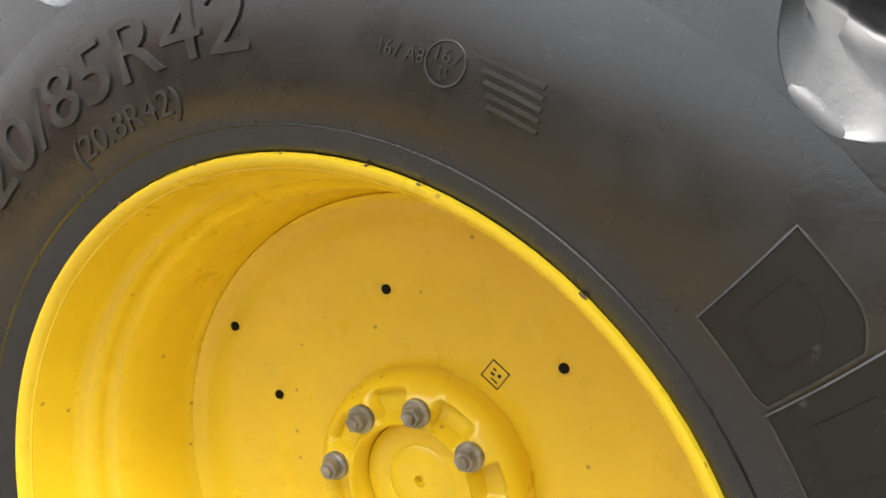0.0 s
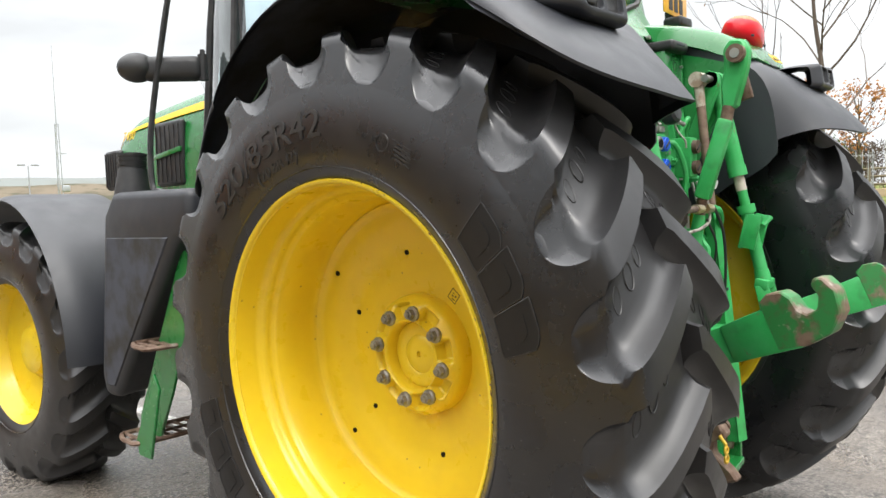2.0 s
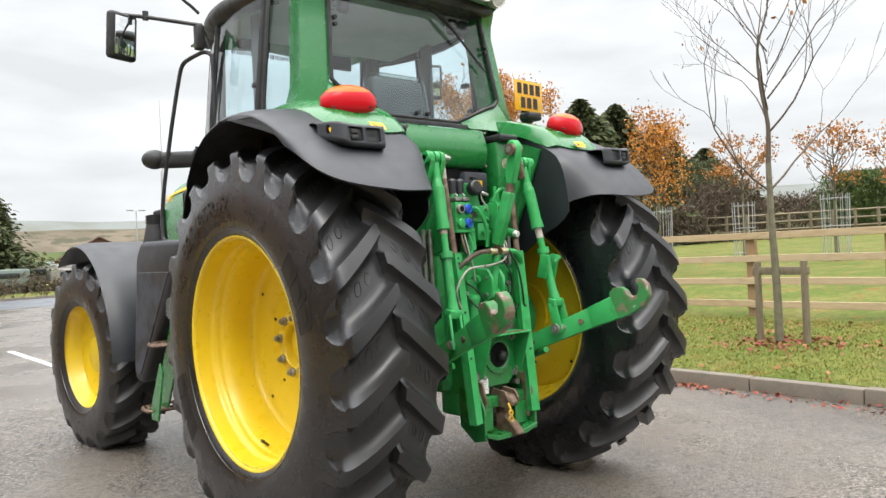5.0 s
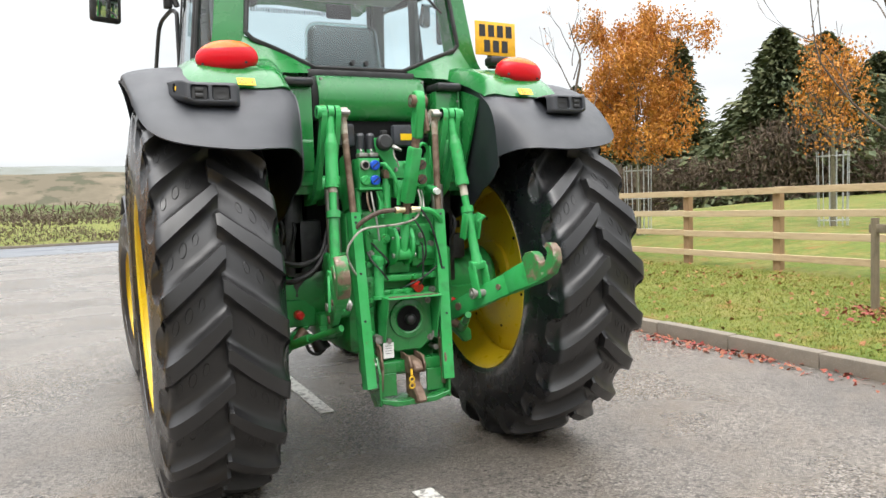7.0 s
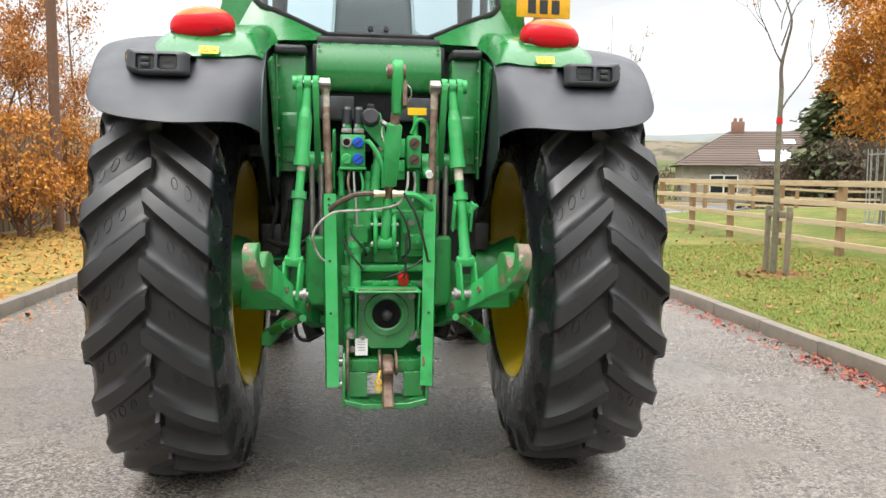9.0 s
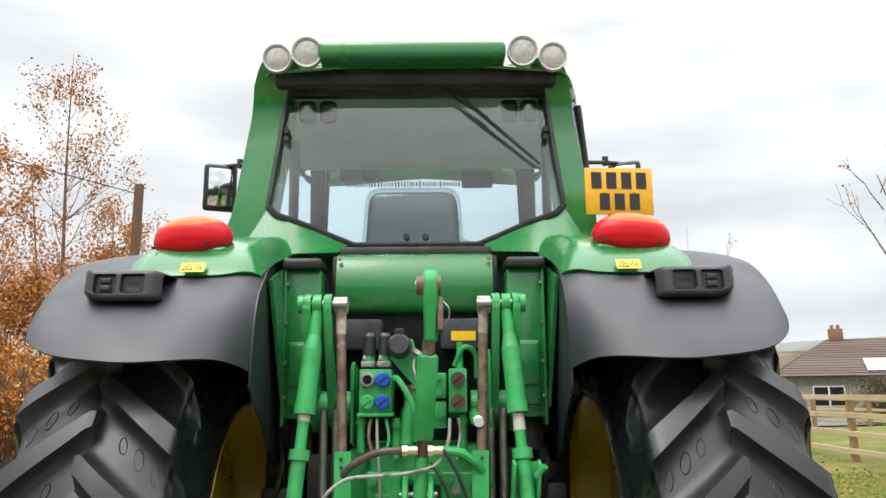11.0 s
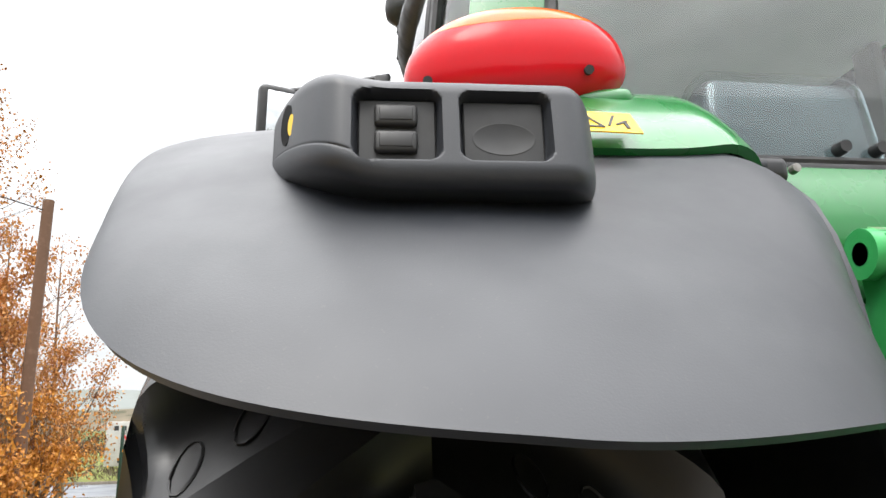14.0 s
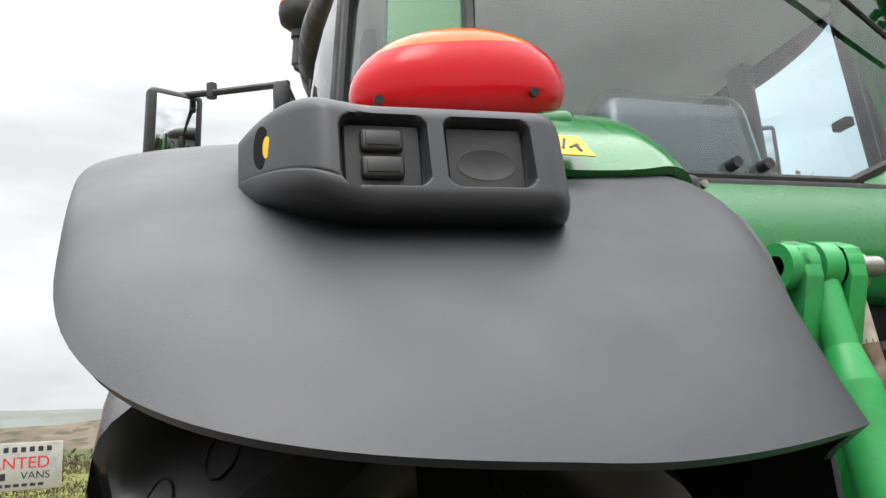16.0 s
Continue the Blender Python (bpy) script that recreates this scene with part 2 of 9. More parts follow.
def clear_mat(name, color, rough, alpha_mix):
    m = bpy.data.materials.new(name)
    m.use_nodes = True
    t = m.node_tree
    t.nodes.clear()
    o = t.nodes.new("ShaderNodeOutputMaterial")
    tr = t.nodes.new("ShaderNodeBsdfTransparent")
    tr.inputs[0].default_value = (*color, 1)
    gl = t.nodes.new("ShaderNodeBsdfGlossy")
    gl.inputs["Roughness"].default_value = rough
    mx = t.nodes.new("ShaderNodeMixShader")
    fr = t.nodes.new("ShaderNodeLayerWeight")
    fr.inputs["Blend"].default_value = 0.5
    pw = t.nodes.new("ShaderNodeMath")
    pw.operation = "POWER"
    pw.inputs[1].default_value = 4.0
    t.links.new(fr.outputs["Facing"], pw.inputs[0])
    ad = t.nodes.new("ShaderNodeMath")
    ad.operation = "MULTIPLY_ADD"
    ad.inputs[1].default_value = 0.85
    ad.inputs[2].default_value = alpha_mix
    t.links.new(pw.outputs[0], ad.inputs[0])
    t.links.new(ad.outputs[0], mx.inputs[0])
    t.links.new(tr.outputs[0], mx.inputs[1])
    t.links.new(gl.outputs[0], mx.inputs[2])
    t.links.new(mx.outputs[0], o.inputs[0])
    return m


M_GLASS = clear_mat("green_tinted_glass", (0.82, 0.93, 0.955), 0.01, 0.105)
M_WRAP = clear_mat("clear_plastic_wrap", (0.84, 0.89, 0.87), 0.10, 0.07)
M_MIRROR = Mat("mirror_glass", (0.85, 0.87, 0.88), 0.03, metal=1.0).m


def lens_mat(name, color, sub):
    k = Mat(name, color, 0.14, spec=0.3)
    k.b.inputs["Subsurface Weight"].default_value = sub
    k.b.inputs["Subsurface Radius"].default_value = (0.03, 0.01, 0.008)
    return k.world().rough(35, 0.10, 0.25).m


M_LENSRED = lens_mat("red_lens", (0.60, 0.008, 0.016), 0.25)
M_LENSOR = lens_mat("orange_lens", (0.85, 0.13, 0.01), 0.35)
M_LAMPGLASS = Mat("frosted_lamp_glass", (0.55, 0.55, 0.53), 0.2, coat=0.5).world().vary((0.4, 0.4, 0.38), 60).m
M_LAMPRING = Mat("lamp_ring_plastic", (0.48, 0.47, 0.44), 0.4).m

M_ASPH = Mat("wet_asphalt", (0.125, 0.110, 0.094), 0.5).world().stones((0.33, 0.295, 0.255), 105, 0.45, 1.0, 0.95).stones((0.018, 0.016, 0.015), 62, 0.62, 1.0, 0.9).vary((0.055, 0.05, 0.046), 0.45, 0.50, 0.66, 0.45, detail=5).vary((0.17, 0.14, 0.11), 1.7, 0.5, 0.7, 0.5).rough(0.5, 0.15, 0.40, 0.40, 0.62, detail=5).bump(75, 0.9, 0.010, detail=3).m
M_ASPH2 = Mat("main_road_asphalt", (0.10, 0.11, 0.125), 0.45).world().vary((0.16, 0.17, 0.19), 30, 0.4, 0.7, 0.5).rough(0.4, 0.25, 0.5).m
M_PAINT = Mat("worn_road_paint", (0.62, 0.61, 0.57), 0.6).world().vary((0.16, 0.15, 0.14), 22, 0.5, 0.62, 0.9, detail=6).bump(150, 0.4, 0.004).m
M_KERB = Mat("concrete_kerb", (0.18, 0.152, 0.118), 0.75).world().vary((0.13, 0.115, 0.09), 6, 0.42, 0.68, 0.8, detail=6).vary((0.33, 0.30, 0.26), 120, 0.55, 0.7, 0.5).bump(140, 0.3, 0.004).m
M_GRASS = Mat("verge_turf", (0.105, 0.145, 0.022), 0.85, spec=0.2).world().vary((0.23, 0.20, 0.06), 1.3, 0.42, 0.64, 0.8, detail=6).vary((0.055, 0.085, 0.014), 9, 0.45, 0.7, 0.7, detail=6).vary((0.24, 0.10, 0.035), 3.1, 0.56, 0.70, 0.75, detail=8).vary((0.30, 0.27, 0.11), 45, 0.55, 0.7, 0.5, detail=4).bump(60, 0.7, 0.03, detail=5).m
M_BLADE = Mat("grass_blades", (0.16, 0.20, 0.03), 0.7, spec=0.25).islands((0.28, 0.26, 0.07), 0.8).m
M_LEAFY = Mat("yellow_leaf_litter_ground", (0.18, 0.15, 0.045), 0.85, spec=0.2).world().vary((0.36, 0.205, 0.045), 12, 0.42, 0.6, 0.9, detail=6).vary((0.09, 0.11, 0.02), 2.5, 0.5, 0.66, 0.8, detail=5).bump(40, 0.6, 0.03).m
M_LEAFB = Mat("fallen_leaves", (0.20, 0.065, 0.02), 0.7).islands((0.36, 0.17, 0.06), 1.0).m
M_LEAFY2 = Mat("fallen_yellow_leaves", (0.48, 0.25, 0.03), 0.7).islands((0.30, 0.11, 0.02), 1.0).m
M_LEAFRED = Mat("red_fallen_leaves", (0.22, 0.02, 0.02), 0.7).islands((0.28, 0.12, 0.05), 0.8).m
M_RAIL = Mat("pale_sawn_timber", (0.48, 0.36, 0.215), 0.75).world().vary((0.34, 0.235, 0.13), 5, 0.45, 0.7, 0.8, stretch=(6, 1, 6)).random((0.55, 0.45, 0.30), 0.6).vary((0.20, 0.10, 0.05), 7, 0.72, 0.78, 0.8).m
M_POST = Mat("brown_fence_post", (0.26, 0.155, 0.075), 0.8).world().vary((0.16, 0.09, 0.045), 7, 0.42, 0.7, 0.8, stretch=(5, 5, 1)).random((0.33, 0.22, 0.12), 0.7).m
M_OLDPOST = Mat("weathered_stake", (0.20, 0.165, 0.11), 0.85).world().vary((0.12, 0.10, 0.065), 8, 0.42, 0.7, 0.8, stretch=(5, 5, 1)).m
M_BOARD = Mat("brown_closeboard", (0.18, 0.138, 0.092), 0.8).world().vary((0.115, 0.09, 0.06), 5, 0.42, 0.7, 0.8, stretch=(6, 6, 0.6)).random((0.28, 0.21, 0.12), 0.7).m
M_BARK = Mat("young_tree_bark", (0.16, 0.145, 0.095), 0.85).world().vary((0.09, 0.085, 0.05), 14, 0.42, 0.7, 0.8).m
M_TWIG = Mat("dark_twigs", (0.11, 0.085, 0.065), 0.85).m
M_BIRCHB = Mat("brown_birch_bark", (0.13, 0.07, 0.042), 0.8).world().vary((0.20, 0.12, 0.08), 9, 0.5, 0.75, 0.6).m
M_LEAFO = Mat("orange_autumn_leaves", (0.54, 0.235, 0.022), 0.65).islands((0.34, 0.12, 0.016), 0.9).m
M_LEAFO2 = Mat("rust_autumn_leaves", (0.36, 0.12, 0.02), 0.65).islands((0.48, 0.24, 0.06), 0.9).m
M_CONIF = Mat("dark_conifer_foliage", (0.042, 0.062, 0.022), 0.8).islands((0.11, 0.115, 0.045), 0.9).m
M_HEDGE = Mat("brown_hedge_twigs", (0.075, 0.05, 0.036), 0.85).islands((0.14, 0.105, 0.07), 0.9).m
M_SHRUB = Mat("green_shrub_leaves", (0.05, 0.085, 0.022), 0.8).islands((0.10, 0.14, 0.03), 0.9).m
M_GALV = Mat("galvanised_guard", (0.42, 0.44, 0.45), 0.5, metal=0.4).m
M_ROOF = Mat("brown_roof_tile", (0.085, 0.06, 0.045), 0.8).world().random((0.13, 0.09, 0.07), 0.7).m
M_RENDER = Mat("cream_render", (0.34, 0.30, 0.25), 0.8).world().vary((0.26, 0.23, 0.19), 2).m
M_BRICK = Mat("orange_brick", (0.24, 0.13, 0.085), 0.8).world().vary((0.17, 0.085, 0.06), 20).m
M_BRICKR = Mat("brown_barn_roof", (0.14, 0.075, 0.055), 0.8).world().vary((0.10, 0.055, 0.045), 3).m
M_WINDOW = Mat("dark_window", (0.02, 0.025, 0.03), 0.08, coat=0.5).m
M_SKYL = Mat("skylight_glass", (0.5, 0.55, 0.6), 0.08, metal=0.7).m
M_SIGN = Mat("white_board", (0.42, 0.41, 0.385), 0.6).world().vary((0.28, 0.27, 0.24), 2.4, 0.5, 0.72, 0.7).m
M_MESHG = Mat("dark_green_mesh", (0.012, 0.045, 0.03), 0.5).m
# distance haze is mixed into the base colours of hills and far fields
M_HILL = Mat("haze_paled_hill", (0.20, 0.215, 0.205), 0.95, spec=0.0).world().vary((0.16, 0.165, 0.14), 0.006, 0.45, 0.6, 0.7, detail=6).m
M_MOOR = Mat("haze_paled_fields", (0.135, 0.118, 0.088), 0.95, spec=0.0).world().vary((0.19, 0.16, 0.12), 0.012, 0.48, 0.6, 0.8, detail=5).vary((0.075, 0.078, 0.055), 0.03, 0.52, 0.60, 0.8, detail=5).m
M_FIELD = Mat("green_field", (0.075, 0.105, 0.035), 0.9, spec=0.1).world().vary((0.12, 0.11, 0.055), 0.03, 0.4, 0.7, 0.8, detail=6).vary((0.05, 0.055, 0.03), 0.08, 0.55, 0.65, 0.7, detail=5).m
M_CARAVAN = Mat("cream_caravan", (0.30, 0.29, 0.26), 0.5).world().vary((0.2, 0.19, 0.17), 2).m
M_TARP = Mat("grey_green_sheet", (0.17, 0.21, 0.19), 0.7).m


# ---- mesh helpers ----
def V(*a):
    return Vector(a)


def part(name, bm, material, parent=None, label="", matrix=None, smooth=True, mirror=False, sharp=35):
    """Links a bmesh as one mesh object under a thing or a part."""
    bmesh.ops.recalc_face_normals(bm, faces=bm.faces)
    me = bpy.data.meshes.new(name)
    bm.to_mesh(me)
    bm.free()
    return link(name, me, material, parent, label, matrix, smooth, sharp)


def link(name, me, material, parent=None, label="", matrix=None, smooth=True, sharp=35):
    if material is not None and not me.materials:
        me.materials.append(material)
    if smooth and len(me.polygons):
        me.polygons.foreach_set("use_smooth", [True] * len(me.polygons))
        me.set_sharp_from_angle(angle=radians(sharp))
    ob = new(name, me)
    if matrix is not None:
        ob.matrix_basis = matrix
    if parent is not None:
        ob.parent = parent
    if label:
        ob["label"] = label
    return ob


def empty(name, label, category, group="", kind="", at=(0, 0, 0)):
    e = new(name)
    e.empty_display_size = 0.1
    e.location = at
    return tagged(e, label, category, group, kind)


def bevel(bm, w, seg=2):
    bmesh.ops.bevel(bm, geom=list(bm.edges), offset=w, segments=seg, profile=0.5, affect="EDGES", clamp_overlap=True)
    return bm


def box(bm, c, s, rot=None, bev=0.0, seg=2):
    """Adds a box with centre c and full sizes s, turned by a 3x3 or Euler in degrees."""
    t = bmesh.new()
    bmesh.ops.create_cube(t, size=1.0)
    bmesh.ops.scale(t, vec=s, verts=t.verts)
    if bev:
        bevel(t, bev, seg)
    m = Matrix.Translation(c)
    if rot is not None:
        m = m @ Euler([radians(a) for a in rot]).to_matrix().to_4x4()
    bmesh.ops.transform(t, matrix=m, verts=t.verts)
    merge(bm, t)
    return bm


def merge(bm, t):
    me = bpy.data.meshes.new("tmp")
    t.to_mesh(me)
    t.free()
    bm.from_mesh(me)
    bpy.data.meshes.remove(me)
    return bm


def rod(bm, a, b, r0, r1=None, seg=12, caps=True):
    """Adds a cylinder or cone from a to b."""
    a, b = Vector(a), Vector(b)
    r1 = r0 if r1 is None else r1
    d = (b - a).normalized()
    q = d.to_track_quat("Z", "Y")
    rings = []
    for p, r in ((a, r0), (b, r1)):
        rings.append([bm.verts.new(p + q @ V(r * math.cos(2 * math.pi * k / seg), r * math.sin(2 * math.pi * k / seg), 0)) for k in range(seg)])
    for k in range(seg):
        bm.faces.new((rings[0][k], rings[0][(k + 1) % seg], rings[1][(k + 1) % seg], rings[1][k]))
    if caps:
        bm.faces.new(rings[0][::-1])
        bm.faces.new(rings[1])
    return bm


def tube(bm, pts, r, seg=8, closed=False, r_end=None):
    """Adds a tube along points, with mitred joints."""
    pts = [Vector(p) for p in pts]
    n = len(pts)
    rings = []
    up = None
    for i, p in enumerate(pts):
        d = (pts[min(i + 1, n - 1)] - pts[max(i - 1, 0)]).normalized()
        if up is None:
            up = d.orthogonal().normalized()
        up = (up - d * up.dot(d)).normalized()
        side = d.cross(up)
        rr = r if r_end is None else r + (r_end - r) * i / (n - 1)
        rings.append([bm.verts.new(p + rr * (math.cos(2 * math.pi * k / seg) * up + math.sin(2 * math.pi * k / seg) * side)) for k in range(seg)])
    for a, b in zip(rings, rings[1:]):
        for k in range(seg):
            bm.faces.new((a[k], a[(k + 1) % seg], b[(k + 1) % seg], b[k]))
    bm.faces.new(rings[0][::-1])
    bm.faces.new(rings[-1])
    return bm


def smooth_path(pts, n=6):
    """Points on a Catmull-Rom curve through pts."""
    P = [Vector(p) for p in pts]
    P = [2 * P[0] - P[1]] + P + [2 * P[-1] - P[-2]]
    out = []
    for i in range(1, len(P) - 2):
        for k in range(n):
            t = k / n
            a, b, c, d = P[i - 1:i + 3]
            out.append(0.5 * ((2 * b) + (c - a) * t + (2 * a - 5 * b + 4 * c - d) * t * t + (3 * b - a - 3 * c + d) * t ** 3))
    return out + [P[-2]]


def plate(bm, pts, thick, axis="x", at=0.0, bev=0.0):
    """Adds a flat plate: a polygon in the plane across axis, centred at that coordinate, with a thickness."""
    t = bmesh.new()
    lo, hi = at - thick / 2, at + thick / 2
    f = {"x": lambda u, v, w: (w, u, v), "y": lambda u, v, w: (u, w, v), "z": lambda u, v, w: (u, v, w)}[axis]
    a = [t.verts.new(f(u, v, lo)) for u, v in pts]
    b = [t.verts.new(f(u, v, hi)) for u, v in pts]
    t.faces.new(a[::-1])
    t.faces.new(b)
    for k in range(len(pts)):
        t.faces.new((a[k], a[(k + 1) % len(pts)], b[(k + 1) % len(pts)], b[k]))
    bmesh.ops.recalc_face_normals(t, faces=t.faces)
    if bev:
        bevel(t, bev, 1)
    return merge(bm, t)


def sheet(fn, nu, nv, thick=0.0):
    """A grid surface fn(u, v) with u, v from 0 to 1; a thickness makes it a closed shell along its normals."""
    bm = bmesh.new()
    P = [[Vector(fn(i / nu, j / nv)) for j in range(nv + 1)] for i in range(nu + 1)]
    g = [[bm.verts.new(p) for p in row] for row in P]
    for i in range(nu):
        for j in range(nv):
            bm.faces.new((g[i][j], g[i + 1][j], g[i + 1][j + 1], g[i][j + 1]))
    if thick:
        h = []
        for i in range(nu + 1):
            row = []
            for j in range(nv + 1):
                du = P[min(i + 1, nu)][j] - P[max(i - 1, 0)][j]
                dv = P[i][min(j + 1, nv)] - P[i][max(j - 1, 0)]
                row.append(bm.verts.new(P[i][j] + du.cross(dv).normalized() * thick))
            h.append(row)
        for i in range(nu):
            for j in range(nv):
                bm.faces.new((h[i][j], h[i][j + 1], h[i + 1][j + 1], h[i + 1][j]))
        for i in range(nu):
            for j in (0, nv):
                bm.faces.new((g[i][j], g[i + 1][j], h[i + 1][j], h[i][j]))
        for j in range(nv):
            for i in (0, nu):
                bm.faces.new((g[i][j], g[i][j + 1], h[i][j + 1], h[i][j]))
    return bm


def revolve(bm, prof, seg=64, closed=False):
    """Adds a surface of revolution round local X: prof is a list of (u, r)."""
    rings = []
    for u, r in prof:
        if r < 1e-5:
            rings.append([bm.verts.new((u, 0, 0))])
        else:
            rings.append([bm.verts.new((u, -r * math.sin(2 * math.pi * k / seg), r * math.cos(2 * math.pi * k / seg))) for k in range(seg)])
    pairs = list(zip(rings, rings[1:])) + ([(rings[-1], rings[0])] if closed else [])
    for a, b in pairs:
        for k in range(seg):
            j = (k + 1) % seg
            if len(a) == 1 and len(b) == 1:
                continue
            if len(a) == 1:
                bm.faces.new((a[0], b[j], b[k]))
            elif len(b) == 1:
                bm.faces.new((a[k], a[j], b[0]))
            else:
                bm.faces.new((a[k], a[j], b[j], b[k]))
    return bm


def lerp_table(tab, x):
    for (x0, y0), (x1, y1) in zip(tab, tab[1:]):
        if x <= x1:
            return y0 + (y1 - y0) * max(0.0, (x - x0) / (x1 - x0))
    return tab[-1][1]


def text_mesh(body, size, extrude):
    """Letters of the built-in font as a mesh lying in XY, centred."""
    cu = bpy.data.curves.new("lettering", "FONT")
    cu.body, cu.size, cu.extrude = body, size, extrude
    cu.align_x, cu.align_y = "CENTER", "CENTER"
    ob = bpy.data.objects.new("lettering", cu)
    scene.collection.objects.link(ob)
    bpy.context.view_layer.update()
    me = bpy.data.meshes.new_from_object(ob.evaluated_get(bpy.context.evaluated_depsgraph_get()))
    bpy.data.objects.remove(ob)
    return me


def west_bend(y):
    """How far the west kerb has swung outward on its way to the junction."""
    return lerp_table([(0, 0), (6, 0.08), (9, 0.29), (11.8, 0.53), (15.5, 0.98), (18, 1.9)], y)


def ground_z(x, y):
    """Height of the land: flat by the drive, a low bank and a rising paddock to the east."""
    tab = [(-60, 0.3), (-9, 0.22), (-3.7, 0.10), (-3.55, -0.06), (3.62, -0.06), (3.76, 0.12), (5.2, 0.22), (7.3, 0.26), (9.7, 0.50), (20, 0.95), (45, 1.5), (120, 3.0)]
    bend = west_bend(y) if -12 < x < 0 else 0.0
    z = lerp_table(tab, x + bend)
    near, far = 17.0, 24.0
    k = min(1.0, max(0.0, (y - near) / (far - near)))
    return z * (1 - k) + (-0.06) * k if y < 36 + 0.3 * x or x > 14 + 0.0 * y else z * 0.0 - 0.06


def build_ground():
    bm = bmesh.new()
    xs = [-2500, -1200, -600, -300, -150, -80, -45, -30, -20, -14, -10, -8, -7, -6, -5.5, -5, -4.7, -4.4, -4.2, -4.0, -3.85, -3.75, -3.6, -3.5, 3.6, 3.66, 3.76, 4.2, 4.7, 5.2, 6, 7, 8, 9, 10, 12, 15, 20, 28, 40, 60, 100, 180, 400, 800, 1500, 2500]
    ys = [-2500, -900, -300, -120, -60, -35, -20, -12, -8, -5, -3, -1, 0.5, 2, 4, 6, 8, 10, 12, 14, 16, 18, 20, 22, 24, 27, 31, 36, 45, 60, 90, 150, 300, 700, 1500, 2500]
    g = [[bm.verts.new((x, y, ground_z(x, y))) for y in ys] for x in xs]
    for i in range(len(xs) - 1):
        for j in range(len(ys) - 1):
            bm.faces.new((g[i][j], g[i + 1][j], g[i + 1][j + 1], g[i][j + 1]))
    return tagged(part("ground", bm, M_GRASS), "mown grass verge and paddock with scattered brown leaves", "ground", kind="structure")


build_ground()

CR0 = 26.0  # near edge of the main road at x = -4, running slightly away to the east
CRS = 0.16


def road_near(x):
    return CR0 + CRS * (x + 4)


def build_roads():
    bm = bmesh.new()
    rows = [(-60, -3.46, 3.60), (-20, -3.46, 3.60), (-8, -3.46, 3.60), (0, -3.46, 3.60), (6, -3.54, 3.60), (9, -3.75, 3.60), (11.8, -3.99, 3.70), (15.5, -4.44, 4.3), (18, -5.3, 5.2), (21.5, -8.2, 7.6), (23.5, -12, 11)]
    prev = None
    for y, a, b in rows:
        cur = [bm.verts.new((a + (b - a) * k / 8, y, 0.0)) for k in range(9)]
        if prev:
            for k in range(8):
                bm.faces.new((prev[k], prev[k + 1], cur[k + 1], cur[k]))
        prev = cur
    cur = [bm.verts.new((-16 + 32 * k / 8, road_near(-16 + 32 * k / 8), 0.0)) for k in range(9)]
    for k in range(8):
        bm.faces.new((prev[k], prev[k + 1], cur[k + 1], cur[k]))
    tagged(part("road", bm, M_ASPH, smooth=False), "wet grey-brown asphalt driveway with exposed chippings", "road", kind="structure")
    bm = bmesh.new()
    for i in range(40):
        x0, x1 = -200 + 10 * i, -190 + 10 * i
        bm.faces.new([bm.verts.new(p) for p in ((x0, road_near(x0), 0.006), (x1, road_near(x1), 0.006), (x1, road_near(x1) + 8.5, 0.006), (x0, road_near(x0) + 8.5, 0.006))])
    tagged(part("road", bm, M_ASPH2, smooth=False), "wet blue-grey main road across the junction", "road", kind="structure")
    # centre dashes
    for y0, y1 in ((-0.90 - 3.4, -0.68), (0.87, 4.6), (7.8, 11.1), (14.2, 17.4)):
        bm = bmesh.new()
        box(bm, (0.0, (y0 + y1) / 2, 0.0035), (0.10, y1 - y0, 0.005))
        tagged(part("road_marking", bm, M_PAINT, smooth=False), "worn white centre line dash on the asphalt", "road marking", "centre line dashes", "structure")


build_roads()


def build_kerb(name, line, face, label):
    """Kerb stones along a line of points; face +1 has the road on the west."""
    k = tagged(empty(name, label, "kerb", kind="structure"), label)
    P = [Vector((x, y, 0)) for x, y in line]
    n = 0
    for a, b in zip(P, P[1:]):
        d = (b - a)
        m = max(1, round(d.length / 0.915))
        for i in range(m):
            p = a + d * ((i + 0.5) / m)
            bm = bmesh.new()
            ln = d.length / m - 0.006
            box(bm, (0, 0, 0), (0.125, ln, 0.30), bev=0.012)
            rot = math.degrees(math.atan2(-d.x, d.y))
            j = ((n * 37) % 11 - 5) * 0.0012
            part("kerb_stone", bm, M_KERB, k, matrix=pose(p.x, p.y, -0.025 + j, 0, 0, rot))
            n += 1
    return k


build_kerb("kerb_east", [(3.66, -14), (3.66, 0), (3.66, 9), (3.72, 11), (3.95, 13.5), (4.5, 16), (5.7, 19), (7.7, 21.5), (11, 23.4)], 1, "weathered concrete kerb edging the grass verge")
build_kerb("kerb_west", [(-3.52, -14), (-3.52, 0), (-3.60, 6), (-3.81, 9), (-4.05, 11.8), (-4.5, 15.5), (-5.4, 18), (-8.3, 21.5), (-12, 23.2)], -1, "weathered concrete kerb edging the leafy verge")
far = build_kerb("kerb_north", [(-30, road_near(-30) + 8.56), (-8, road_near(-8) + 8.56), (25, road_near(25) + 8.56)], 1, "low kerb on the far side of the main road")


# ---- tyres and wheels ----
def sstep(a, b, x):
    t = min(1.0, max(0.0, (x - a) / (b - a)))
    return t * t * (3 - 2 * t)


